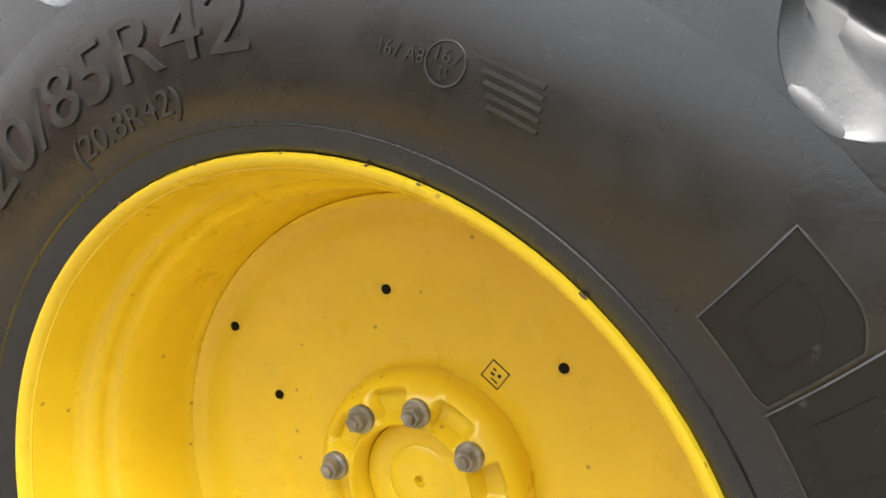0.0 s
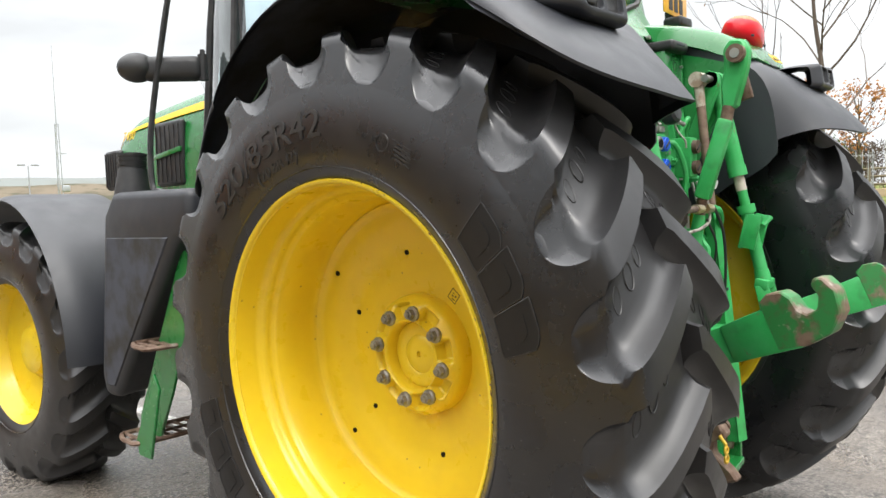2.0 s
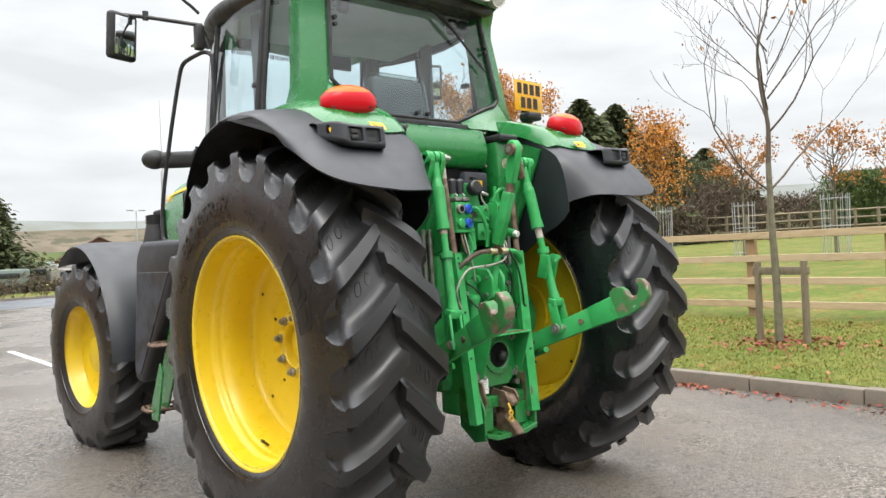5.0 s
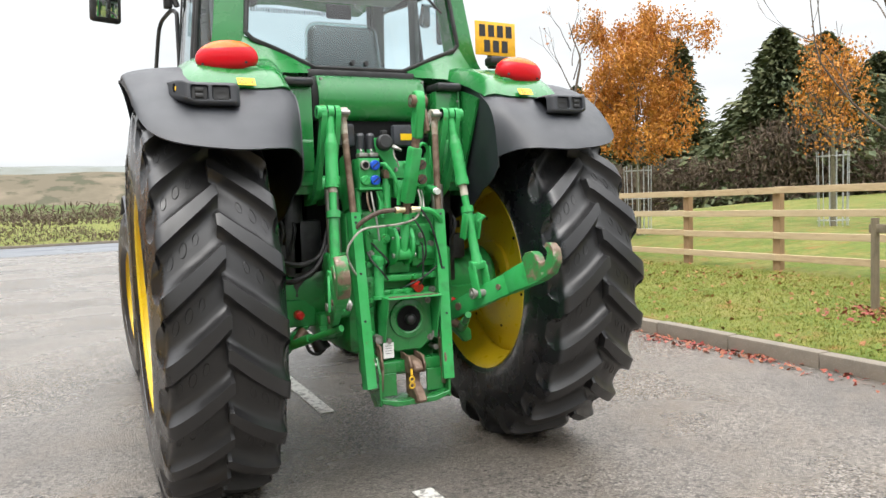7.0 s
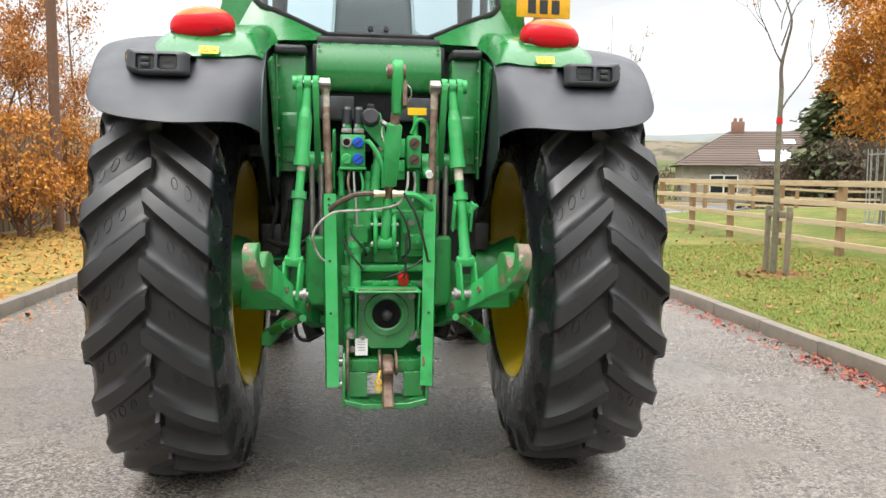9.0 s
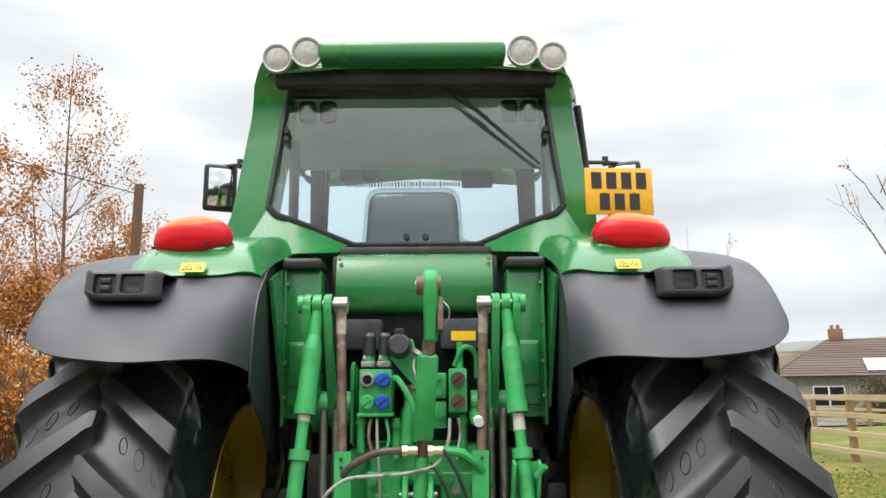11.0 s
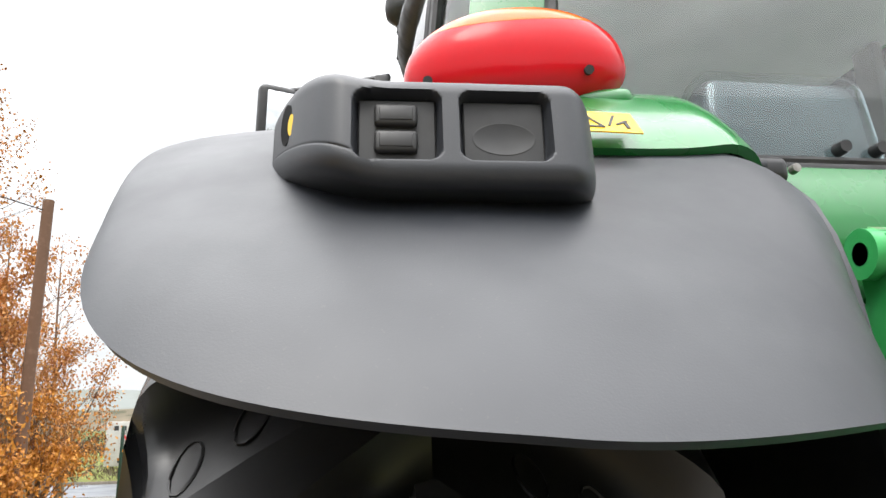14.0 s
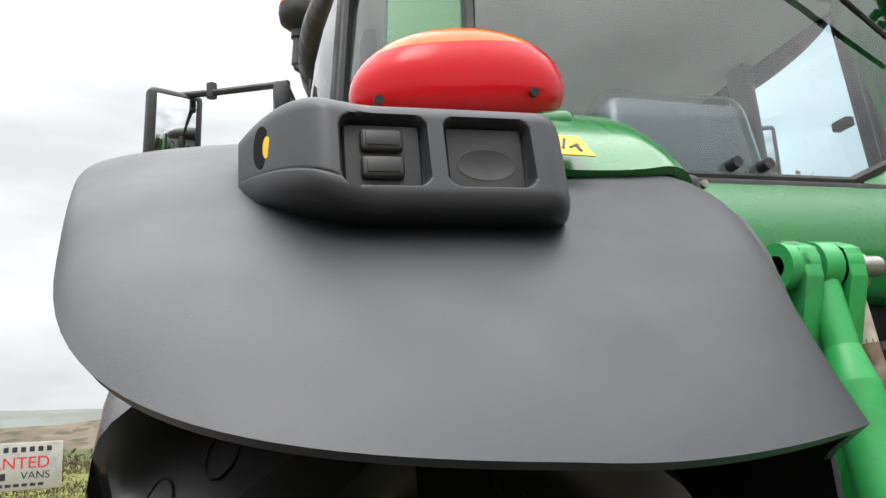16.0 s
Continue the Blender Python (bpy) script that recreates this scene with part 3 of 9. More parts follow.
def tyre_profile(R, W, bead):
    """Half profile (u, r) of the carcass from the outer bead to the crown."""
    h = R - bead
    return [(W * 0.84, bead - 0.012), (W * 0.915, bead + 0.010), (W * 0.980, bead + h * 0.10), (W * 1.000, bead + h * 0.20), (W * 1.0155, bead + h * 0.30), (W * 1.0175, bead + h * 0.38), (W * 1.011, bead + h * 0.46), (W * 0.997, bead + h * 0.53), (W * 0.9765, bead + h * 0.60), (W * 0.972, bead + h * 0.614), (W * 0.94, bead + h * 0.64), (W * 0.80, bead + h * 0.72), (W * 0.45, bead + h * 0.78), (0.0, bead + h * 0.80)]


def lug_mesh(R, W, bead, n, sign, sweep):
    """One pitch of one half of the tread: a bar that widens into the sidewall, with half a scooped valley on either side."""
    h = R - bead
    half = math.pi / n
    top = [(-0.04, R - 0.004), (0.02, R), (0.16, R - 0.001), (0.32, R - 0.003), (0.48, R - 0.006), (0.62, R - 0.011), (0.72, R - 0.016), (0.80, R - 0.022), (0.85, R - 0.028), (0.885, R - 0.037), (0.905, R - 0.052)]
    r_u = bead + h * 0.60
    edge_r = top[-1][1]
    stations = [(s_, s_ * W, r_, 0.0) for s_, r_ in top]
    for v in (0.12, 0.25, 0.40, 0.55, 0.70, 0.82, 0.90, 0.95, 0.98, 0.995, 1.0):
        r_ = edge_r + (r_u - edge_r) * v
        stations.append((1.0, W * (0.905 + 0.0715 * (1 - (1 - v) ** 1.02)), r_, v))
    lugh = 0.118 * h + 0.004
    nv, nt = 7, 4
    xs = [0.0, 0.05, 0.13, 0.26, 0.44, 0.70, 1.0]

    def place(s_, u, r_, v, x):
        """x: 0 at the wall of the bar, 1 in the middle of the valley; gives half-angle and the sunk point."""
        w0 = (0.030 + 0.012 * max(0.0, s_)) / R * (0.8 if s_ < 0 else 1.0)
        w = w0 + (half - w0) * (1 - math.sqrt(max(0.0, 1 - v ** 2.6))) if v > 0 else w0
        p = 6.5 - 3.0 * min(1.0, max(0.0, (s_ - 0.4) / 0.52))
        d = 1 - (1 - x) ** p
        u_f, r_f = 0.845 * W, R - 0.254 * h
        if v <= 0:
            k = max(0.0, (s_ - 0.52) / 0.385)
            du = (0.905 - 0.845) * W * k ** 1.7
            dr = lugh + (edge_r - r_f - lugh) * k ** 2 + 0.006 * math.sin(math.pi * min(1.0, k))
        else:
            q = v ** 0.92
            du, dr = u - (u_f + (0.9760 * W - u_f) * q), r_ - (r_f + (r_u - 0.0005 - r_f) * q)
        return w, u - du * d, r_ - dr * d

    bm = bmesh.new()
    rings = []
    for q, (s_, u, r_, v) in enumerate(stations):
        ac = radians(sweep) * (max(0.0, min(1.0, s_)) ** 0.92) + 0.02 * v
        w = place(s_, u, r_, v, 0)[0]
        ring = []
        for x in xs[::-1]:
            ring.append((ac - w - (half - w) * x, *place(s_, u, r_, v, x)[1:]))
        for k in range(1, nt):
            ring.append((ac - w + 2 * w * k / nt, u, r_))
        for x in xs:
            ring.append((ac + w + (half - w) * x, *place(s_, u, r_, v, x)[1:]))
        if q == 0:
            low = place(s_, u, r_, v, 1)[2] - 0.004
            rings.append([(a, uu, low) for a, uu, rr in ring])
        rings.append(ring)
    rings.append([(a, uu - 0.008, rr - 0.004) for a, uu, rr in rings[-1]])
    vs = [[bm.verts.new((sign * uu, -rr * math.sin(a), rr * math.cos(a))) for a, uu, rr in ring] for ring in rings]
    for a, b in zip(vs, vs[1:]):
        for k in range(len(a) - 1):
            bm.faces.new((a[k], a[k + 1], b[k + 1], b[k]))
    bmesh.ops.remove_doubles(bm, verts=bm.verts, dist=0.0004)
    # moulded oval marks on the valley floor
    loops = []
    for s0, sc in ((0.34, 0.8), (0.53, 1.0), (0.74, 1.0)):
        loop = []
        for k in range(15):
            t = 2 * math.pi * k / 14
            s_ = s0 + 0.055 * sc * math.cos(t) * (0.262 / W)
            r_ = lerp_table(top, s_)
            x = 0.80 + 0.30 * math.sin(t) * sc
            xx = x if x <= 1 else 2 - x
            w, uu, rr = place(s_, s_ * W, r_, 0.0, xx)
            a = radians(sweep) * s_ ** 0.92 + w + (half - w) * x
            loop.append((sign * uu, -(rr + 0.0005) * math.sin(a), (rr + 0.0005) * math.cos(a)))
        loops.append(loop)
    bmesh.ops.recalc_face_normals(bm, faces=bm.faces)
    if sum(f.normal.dot(V(0, f.calc_center_median().y, f.calc_center_median().z)) for f in bm.faces) < 0:
        bmesh.ops.reverse_faces(bm, faces=bm.faces)
    me = bpy.data.meshes.new("lug")
    bm.to_mesh(me)
    bm.free()
    me.materials.append(M_TYRE)
    me.polygons.foreach_set("use_smooth", [True] * len(me.polygons))
    me.set_sharp_from_angle(angle=radians(34))
    return me, loops


def build_tyre(parent, name, R, W, bead, n, sweep, phase, M, label, lugs):
    bm = bmesh.new()
    half = tyre_profile(R, W, bead)
    revolve(bm, half + [(-u, r) for u, r in half[::-1]][1:], 110)
    ty = part(name, bm, M_TYRE, parent, label, M, sharp=60)
    marks = bmesh.new()
    for sgn, off in ((-1, 0.0), (1, 0.5)):
        me, loops = lugs[sgn]
        for k in range(n):
            turn = pose(0, 0, 0, phase + 360 / n * (k + off))
            for loop in loops:
                tube(marks, [turn @ Vector(q) for q in loop], 0.0017, 4)
            ob = new("lug", me)
            ob.matrix_basis = pose(0, 0, 0, phase + 360 / n * (k + off))
            ob.parent = ty
    tagged(part("moulded_mark", marks, M_TYRE, ty, "oval wear marks moulded between the bars"), kind="stuff")
    # bead line and rim protector ridge on the outer and inner sidewall
    for sgn in (-1, 1):
        bm = bmesh.new()
        rr = bead + (R - bead) * 0.083
        uu = W * 0.966
        revolve(bm, [(sgn * (uu - 0.006), rr - 0.003), (sgn * (uu + 0.003), rr), (sgn * (uu - 0.001), rr + 0.003)], 110)
        part("bead_ridge", bm, M_TYRE, ty)
    return ty


def build_rim(parent, name, prof_barrel, prof_disc, M, side, material=M_YELLOW):
    """A steel wheel: barrel and dished disc turned round local X; side gives the way out."""
    bm = bmesh.new()
    revolve(bm, [(side * u, r) for u, r in prof_barrel], 96)
    bmesh.ops.recalc_face_normals(bm, faces=bm.faces)
    bmesh.ops.solidify(bm, geom=list(bm.faces), thickness=0.006)
    rim = part(name, bm, material, parent, "", M, sharp=50)
    bm = bmesh.new()
    revolve(bm, [(side * u, r) for u, r in prof_disc], 80)
    bmesh.ops.recalc_face_normals(bm, faces=bm.faces)
    bmesh.ops.solidify(bm, geom=list(bm.faces), thickness=0.008)
    part("wheel_disc", bm, material, rim, "dished yellow steel wheel disc", sharp=50)
    return rim


tractor = empty("tractor", "green farm tractor with yellow wheels parked on wet asphalt", "tractor")

HUBZ = 0.93
RR, RW, RBEAD, NL = 0.962, 0.268, 0.545, 22
REAR_LUGS = {s: lug_mesh(RR, RW, RBEAD, NL, s, 13.5) for s in (-1, 1)}
BARREL = [(0.232, 0.534), (0.240, 0.545), (0.247, 0.550), (0.2525, 0.547), (0.2515, 0.540), (0.244, 0.534), (0.229, 0.531), (0.170, 0.528), (0.157, 0.525), (0.148, 0.517), (0.143, 0.511), (0.124, 0.510), (0.113, 0.508), (0.105, 0.501), (0.099, 0.497), (0.030, 0.491), (-0.030, 0.487), (-0.048, 0.485), (-0.056, 0.479), (-0.066, 0.475), (-0.09, 0.478), (-0.12, 0.490), (-0.17, 0.512), (-0.22, 0.530), (-0.240, 0.540), (-0.249, 0.552), (-0.244, 0.557)]
DISC = [(-0.058, 0.482), (-0.068, 0.470), (-0.075, 0.452), (-0.0765, 0.436), (-0.081, 0.410), (-0.094, 0.372), (-0.106, 0.345), (-0.112, 0.31), (-0.112, 0.20), (-0.114, 0.188), (-0.130, 0.182), (-0.130, 0.10)]
# the crossfall of the drive tilts the tractor: the offside wheel stands a little higher and further out
WHEEL_AT = {-1: (-0.880, 0.006, 0.920), 1: (0.918, 0.0, 0.946)}
LEAN = -1.2


def build_rear_wheel(side):
    M = pose(*WHEEL_AT[side], 0, LEAN, 0)
    x, y, z = WHEEL_AT[side]
    T = pose(x - (0.009 if side < 0 else 0.0), y, z, 0, LEAN if side > 0 else -0.8, 0)
    ty = build_tyre(tractor, "rear_tyre", RR, RW, RBEAD, NL, 13.5, 7.3 if side < 0 else 2.0, T, "large black ribbed rear tractor tyre", REAR_LUGS)
    rim = build_rim(tractor, "rear_wheel_rim", BARREL, DISC, M, side)
    rim["label"] = "bright yellow steel rear wheel rim with chipped edge"
    # cast hub flange: raised ring with pockets between the bolts, and a shallow centre cap
    n = 160
    prof = [(0.189, -0.112), (0.188, -0.074), (0.184, -0.062), (0.177, -0.054), (0.170, -0.047), (0.164, -0.040), (0.157, -0.036), (0.150, -0.034), (0.142, -0.034), (0.134, -0.034), (0.126, -0.034), (0.119, -0.034), (0.113, -0.035), (0.108, -0.040), (0.105, -0.052), (0.1035, -0.074), (0.1025, -0.086), (0.101, -0.078), (0.096, -0.076), (0.066, -0.076), (0.060, -0.080), (0.054, -0.076), (0.030, -0.074), (0.010, -0.074), (0.008, -0.086), (0.001, -0.086)]
    bm = bmesh.new()
    grid = []
    for k in range(n):
        a = 2 * math.pi * k / n
        dd = (math.degrees(a) - 11 + 22.5) % 45 - 22.5
        pocket = sstep(8.5, 12.0, abs(dd))
        row = []
        for r_, u_ in prof:
            inside = sstep(0.116, 0.123, r_) * sstep(0.168, 0.158, r_)
            row.append(bm.verts.new((side * (u_ - 0.030 * pocket * inside), -r_ * math.sin(a), r_ * math.cos(a))))
        grid.append(row)
    for k in range(n):
        p, q = grid[k], grid[(k + 1) % n]
        for i in range(len(prof) - 1):
            bm.faces.new((p[i], p[i + 1], q[i + 1], q[i]))
    part("hub_flange", bm, M_YELLOW, rim, "cast yellow hub flange with pockets", sharp=55)
    for k in range(8):
        a = radians(11 + 45 * k)
        c = V(0, -0.1375 * math.sin(a), 0.1375 * math.cos(a))
        bm = bmesh.new()
        rod(bm, (side * -0.036, c.y, c.z), (side * -0.027, c.y, c.z), 0.0235, 0.0235, 20)
        rod(bm, (side * -0.027, c.y, c.z), (side * -0.024, c.y, c.z), 0.0215, 0.019, 20)
        rod(bm, (side * -0.024, c.y, c.z), (side * -0.009, c.y, c.z), 0.0165, 0.0165, 6)
        rod(bm, (side * -0.009, c.y, c.z), (side * -0.002, c.y, c.z), 0.010, 0.009, 12)
        part("wheel_bolt", bm, M_ZINC, rim, "grey zinc wheel bolt with washer", sharp=30)
    # drilled holes: six in the disc, one at the bend
    for ah, hr, hu in [(-10 + 60 * k, 0.320, -0.1100) for k in range(6)] + [(-56 + 94.5 * k, 0.434, -0.0765) for k in range(4)]:
        ah = radians(ah)
        bm = bmesh.new()
        hc = V(side * hu, -hr * math.sin(ah), hr * math.cos(ah))
        rod(bm, hc + V(side * 0.0106, 0, 0), hc - V(side * 0.004, 0, 0), 0.0085, 0.0085, 16)
        part("drain_hole", bm, M_RECESS, rim, "drilled hole in the wheel disc")
    # rim edge chips
    rnd = random.Random(4)
    bm = bmesh.new()
    for k in range(46):
        a = rnd.uniform(0, 2 * math.pi)
        t = bmesh.new()
        bmesh.ops.create_icosphere(t, subdivisions=1, radius=1)
        ln = rnd.choice((0.003, 0.004, 0.006, 0.010))
        bmesh.ops.transform(t, matrix=Matrix.Rotation(a, 4, "X") @ Matrix.Translation((side * 0.2500, 0, 0.5475 + rnd.uniform(-0.003, 0.002))) @ Matrix.Diagonal((0.0022, ln, 0.0028, 1)), verts=t.verts)
        merge(bm, t)
    tagged(part("paint_chips", bm, M_CHIP, rim, "dark rust chips on the rim edge"), kind="stuff")
    # valve
    bm = bmesh.new()
    a = radians(192)
    vb = V(side * 0.085, -0.492 * math.sin(a), 0.492 * math.cos(a))
    inn = V(side * 0.05, 0.487 * math.sin(a) * 0.09, -0.487 * math.cos(a) * 0.09)
    rod(bm, vb, vb + inn * 0.5, 0.006, 0.006, 10)
    rod(bm, vb + inn * 0.5, vb + inn * 0.75, 0.008, 0.008, 10)
    part("valve_stem", bm, M_BLACK, rim, "black tyre valve stem")
    if side < 0:
        # stencilled square mark on the disc
        bm = bmesh.new()
        a = radians(35.5)
        for i in range(4):
            b = radians(90 * i)
            box(bm, (0, 0.017 * math.sin(b), 0.017 * math.cos(b)), (0.0016, 0.036, 0.0016), (math.degrees(-b), 0, 0))
        for dy, dz, sy, sz in ((-0.01, 0.004, 0.008, 0.010), (0.008, 0.009, 0.009, 0.005), (0.006, -0.003, 0.012, 0.007), (-0.006, -0.014, 0.022, 0.004)):
            box(bm, (0, dy * 0.68, dz * 0.68), (0.0016, sy * 0.6, sz * 0.5))
        part("stencil_mark", bm, M_INK, rim, "small black stencilled square mark", pose(side * -0.1035, -0.227 * math.sin(a), 0.227 * math.cos(a), 40, 0, 0))
    return ty, rim


TY_L, RIM_L = build_rear_wheel(-1)
TY_R, RIM_R = build_rear_wheel(1)


SIDEWALL = [(u_, r_) for u_, r_ in tyre_profile(RR, RW, RBEAD)[1:9]]
SIDEWALL = [(r_, u_ - 0.0004) for u_, r_ in SIDEWALL]


def curved_text(body, size, ang, r, tyre, side, span, mat, lift=0.003, name="tyre_lettering"):
    """Raised letters bent round the sidewall; ang is the middle, from the top towards the rear, span the degrees covered."""
    me = text_mesh(body, size, lift)
    wide = max(v.co.x for v in me.vertices) - min(v.co.x for v in me.vertices)
    for v in me.vertices:
        x, y, z = v.co
        a = radians(ang + span * x / wide)
        rr = r + y
        du = lerp_table(SIDEWALL, rr)
        v.co = (side * (du + z), -rr * math.sin(a), rr * math.cos(a))
    return link(name, me, mat, tyre, "", None, smooth=False)


curved_text("520/85R42", 0.108, -23.0, 0.693, TY_L, -1, 50.0, M_LETTER, 0.0035, "size_lettering")
curved_text("(20.8R42)", 0.046, -17.7, 0.622, TY_L, -1, 18.5, M_LETTER, 0.0025, "size_lettering")
curved_text("167 A8", 0.022, 18.4, 0.673, TY_L, -1, 4.4, M_LETTER, 0.002, "load_lettering")
curved_text("167", 0.020, 22.8, 0.681, TY_L, -1, 2.4, M_LETTER, 0.002, "load_lettering")
curved_text("B", 0.016, 22.8, 0.665, TY_L, -1, 0.9, M_LETTER, 0.002, "load_lettering")


def sidewall_strip(ang0, ang1, r0, r1, tyre, side, mat, lift, name, label=""):
    """A thin raised patch on the sidewall."""
    def f(i, j):
        rr = r0 + (r1 - r0) * j
        a = radians(ang0 + (ang1 - ang0) * i)
        du = lerp_table(SIDEWALL, rr)
        return (side * (du + lift), -rr * math.sin(a), rr * math.cos(a))
    bm = sheet(f, 10, 5, 0.002)
    return part(name, bm, mat, tyre, label)


for k in range(5):
    sidewall_strip(25.6 + 0.5 * k, 31.5 + 0.25 * k, 0.690 - 0.010 * k, 0.6945 - 0.010 * k, TY_L, -1, M_LETTER, 0.001, "moulded_bar")
bm = bmesh.new()
a0, rc = radians(22.8), 0.674
tube(bm, [(-0.2728, -(rc + 0.022 * math.cos(t)) * math.sin(a0 + 0.022 * math.sin(t) / rc), (rc + 0.022 * math.cos(t)) * math.cos(a0 + 0.022 * math.sin(t) / rc)) for t in [2 * math.pi * i / 24 for i in range(25)]], 0.0016, 5)
part("load_ring", bm, M_LETTER, TY_L)


def brand_blocks(tyre, side, ang0):
    """Three plain slanted fields where the maker's mark stands, each with two round and two sharp corners."""
    def field(a0_, a1_, inset, lift):
        def f(s, t):
            lo = inset + 0.05 * max(0.0, (s - 0.8) / 0.2) ** 2
            hi = 1 - inset - 0.16 * max(0.0, (s - 0.62) / 0.38) ** 2.2
            s_ = inset + (1 - 2 * inset) * s
            rr = 0.622 + 0.112 * (lo + (hi - lo) * t)
            a = radians(ang0 + a0_ + (a1_ - a0_) * s_ - 1.2 * (rr - 0.622) / 0.112)
            return (side * (lerp_table(SIDEWALL, rr) + lift), -rr * math.sin(a), rr * math.cos(a))
        return f

    for a0_, a1_ in ((0.0, 8.7), (9.2, 18.0), (18.5, 27.2)):
        f = field(a0_, a1_, 0.0, 0.0008)
        blk = part("brand_block", sheet(f, 14, 8, 0.0012), M_BRAND, tyre, "dark maker's field moulded on the sidewall", sharp=20)
        part("block_face", sheet(field(a0_, a1_, 0.24, 0.0022), 12, 6, 0.0014), M_BRAND, blk, sharp=20)
        loop = [(s / 14, 0) for s in range(15)] + [(1, t / 8) for t in range(1, 9)] + [(1 - s / 14, 1) for s in range(1, 15)] + [(0, 1 - t / 8) for t in range(1, 9)]
        bm = bmesh.new()
        tube(bm, [Vector(f(s, t)) + V(side * 0.0014, 0, 0) for s, t in loop], 0.0016, 4)
        part("block_edge", bm, M_LETTER, blk)


for tyre_, sd in ((TY_L, -1), (TY_R, 1)):
    brand_blocks(tyre_, sd, 52.0)
    brand_blocks(tyre_, sd, -130.5)

# front wheels, steered a little
FR, FW, FBEAD, FN = 0.724, 0.220, 0.395, 18
FRONT_LUGS = {s: lug_mesh(FR, FW, FBEAD, FN, s, 15) for s in (-1, 1)}
FBARREL = [(0.185, 0.396), (0.190, 0.412), (0.197, 0.418), (0.203, 0.412), (0.198, 0.402), (0.18, 0.395), (0.155, 0.388), (0.145, 0.376), (0.10, 0.370), (0.09, 0.36), (0.05, 0.352), (0.0, 0.345), (-0.08, 0.35), (-0.14, 0.38), (-0.19, 0.40), (-0.197, 0.416)]
FDISC = [(0.055, 0.357), (0.05, 0.33), (0.035, 0.28), (0.03, 0.20), (0.03, 0.12)]
for side in (-1, 1):
    M = pose(side * 0.885 + 0.006, 2.845, 0.694 + 0.014 * side, 0, LEAN, 4.1)
    ft = build_tyre(tractor, "front_tyre", FR, FW, FBEAD, FN, 15, 4, M, "black ribbed front tractor tyre", FRONT_LUGS)
    fr_ = build_rim(tractor, "front_wheel_rim", FBARREL, FDISC, M, side)
    fr_["label"] = "yellow steel front wheel rim"
    bm = bmesh.new()
    revolve(bm, [(side * u, r) for u, r in ((0.028, 0.165), (0.05, 0.155), (0.075, 0.13), (0.09, 0.125), (0.10, 0.10), (0.105, 0.06), (0.105, 0.0))], 40)
    part("planetary_hub", bm, M_YELLOW, fr_, "domed yellow front hub")
    for k in range(8):
        a = radians(45 * k)
        bm = bmesh.new()
        rod(bm, (side * 0.04, -0.14 * math.sin(a), 0.14 * math.cos(a)), (side * 0.062, -0.14 * math.sin(a), 0.14 * math.cos(a)), 0.014, 0.014, 6)
        part("wheel_bolt", bm, M_YELLOW, fr_)


# ---- rear fenders ----
FA0, FA1, FC0 = -63, 52.7, 8.8
F_OUT = [(-63, 1.02), (-45, 1.07), (0, 1.185), (18, 1.192), (36, 1.170), (54, 1.160)]
F_LIP = [(-63, 0.07), (0, 0.056), (20, 0.046), (38, 0.058), (54, 0.062)]
F_IN = [(-63, 0.60), (0, 0.52), (30, 0.490), (54, 0.494)]


# towards the inner side the rear lip is cut back and the arch rolls down into the skirt
def inner_roll(x, amount, width):
    return amount * math.exp(-max(0.0, x - 0.49) / width)


def fender_pt(side, i, j):
    """i runs from the front end to the rear lip, j from the inner edge to the outer lip."""
    jc = max(0.0, (j - 0.22) / 0.78)
    end = FC0 + (FA1 - FC0) * max(0.0, 1 - jc ** 3.32) ** (1 / 3.32)
    end -= inner_roll(0.488 + 0.672 * j, 8.0, 0.115)
    start = FA0 + 7 * jc ** 5
    a = start + (end - start) * i
    outer, inner, lip = lerp_table(F_OUT, a), lerp_table(F_IN, a), lerp_table(F_LIP, a)
    th = max(0.0, (j - 0.54) / 0.46) * math.pi / 2
    xm = inner + (outer - inner) * 0.54
    x = inner + (xm - inner) * j / 0.54 if j < 0.54 else xm + (outer - xm) * math.sin(th)
    k = (x - inner) / (outer - inner)
    bulge = -0.014 * math.exp(-((a - 39) / 14) ** 2) * (1 - (2 * k - 1) ** 4)
    tuck = 0.014 * max(0.0, (i - 0.90) / 0.10) ** 2
    turn = 0.035 * max(0.0, (0.12 - j) / 0.12) ** 2 * sstep(12, 30, a)
    crest = 0.013 * math.exp(-((a - 18) / 13) ** 2) * sstep(0.30, 0.62, j)
    r = 1.1155 + crest + bulge - 0.008 * k ** 2 - lip * (1 - math.cos(th)) - tuck - turn
    r -= inner_roll(x, 0.19, 0.075) * sstep(30, 50, a)
    ar = radians(a)
    return (side * x, -r * math.sin(ar), HUBZ + r * math.cos(ar))


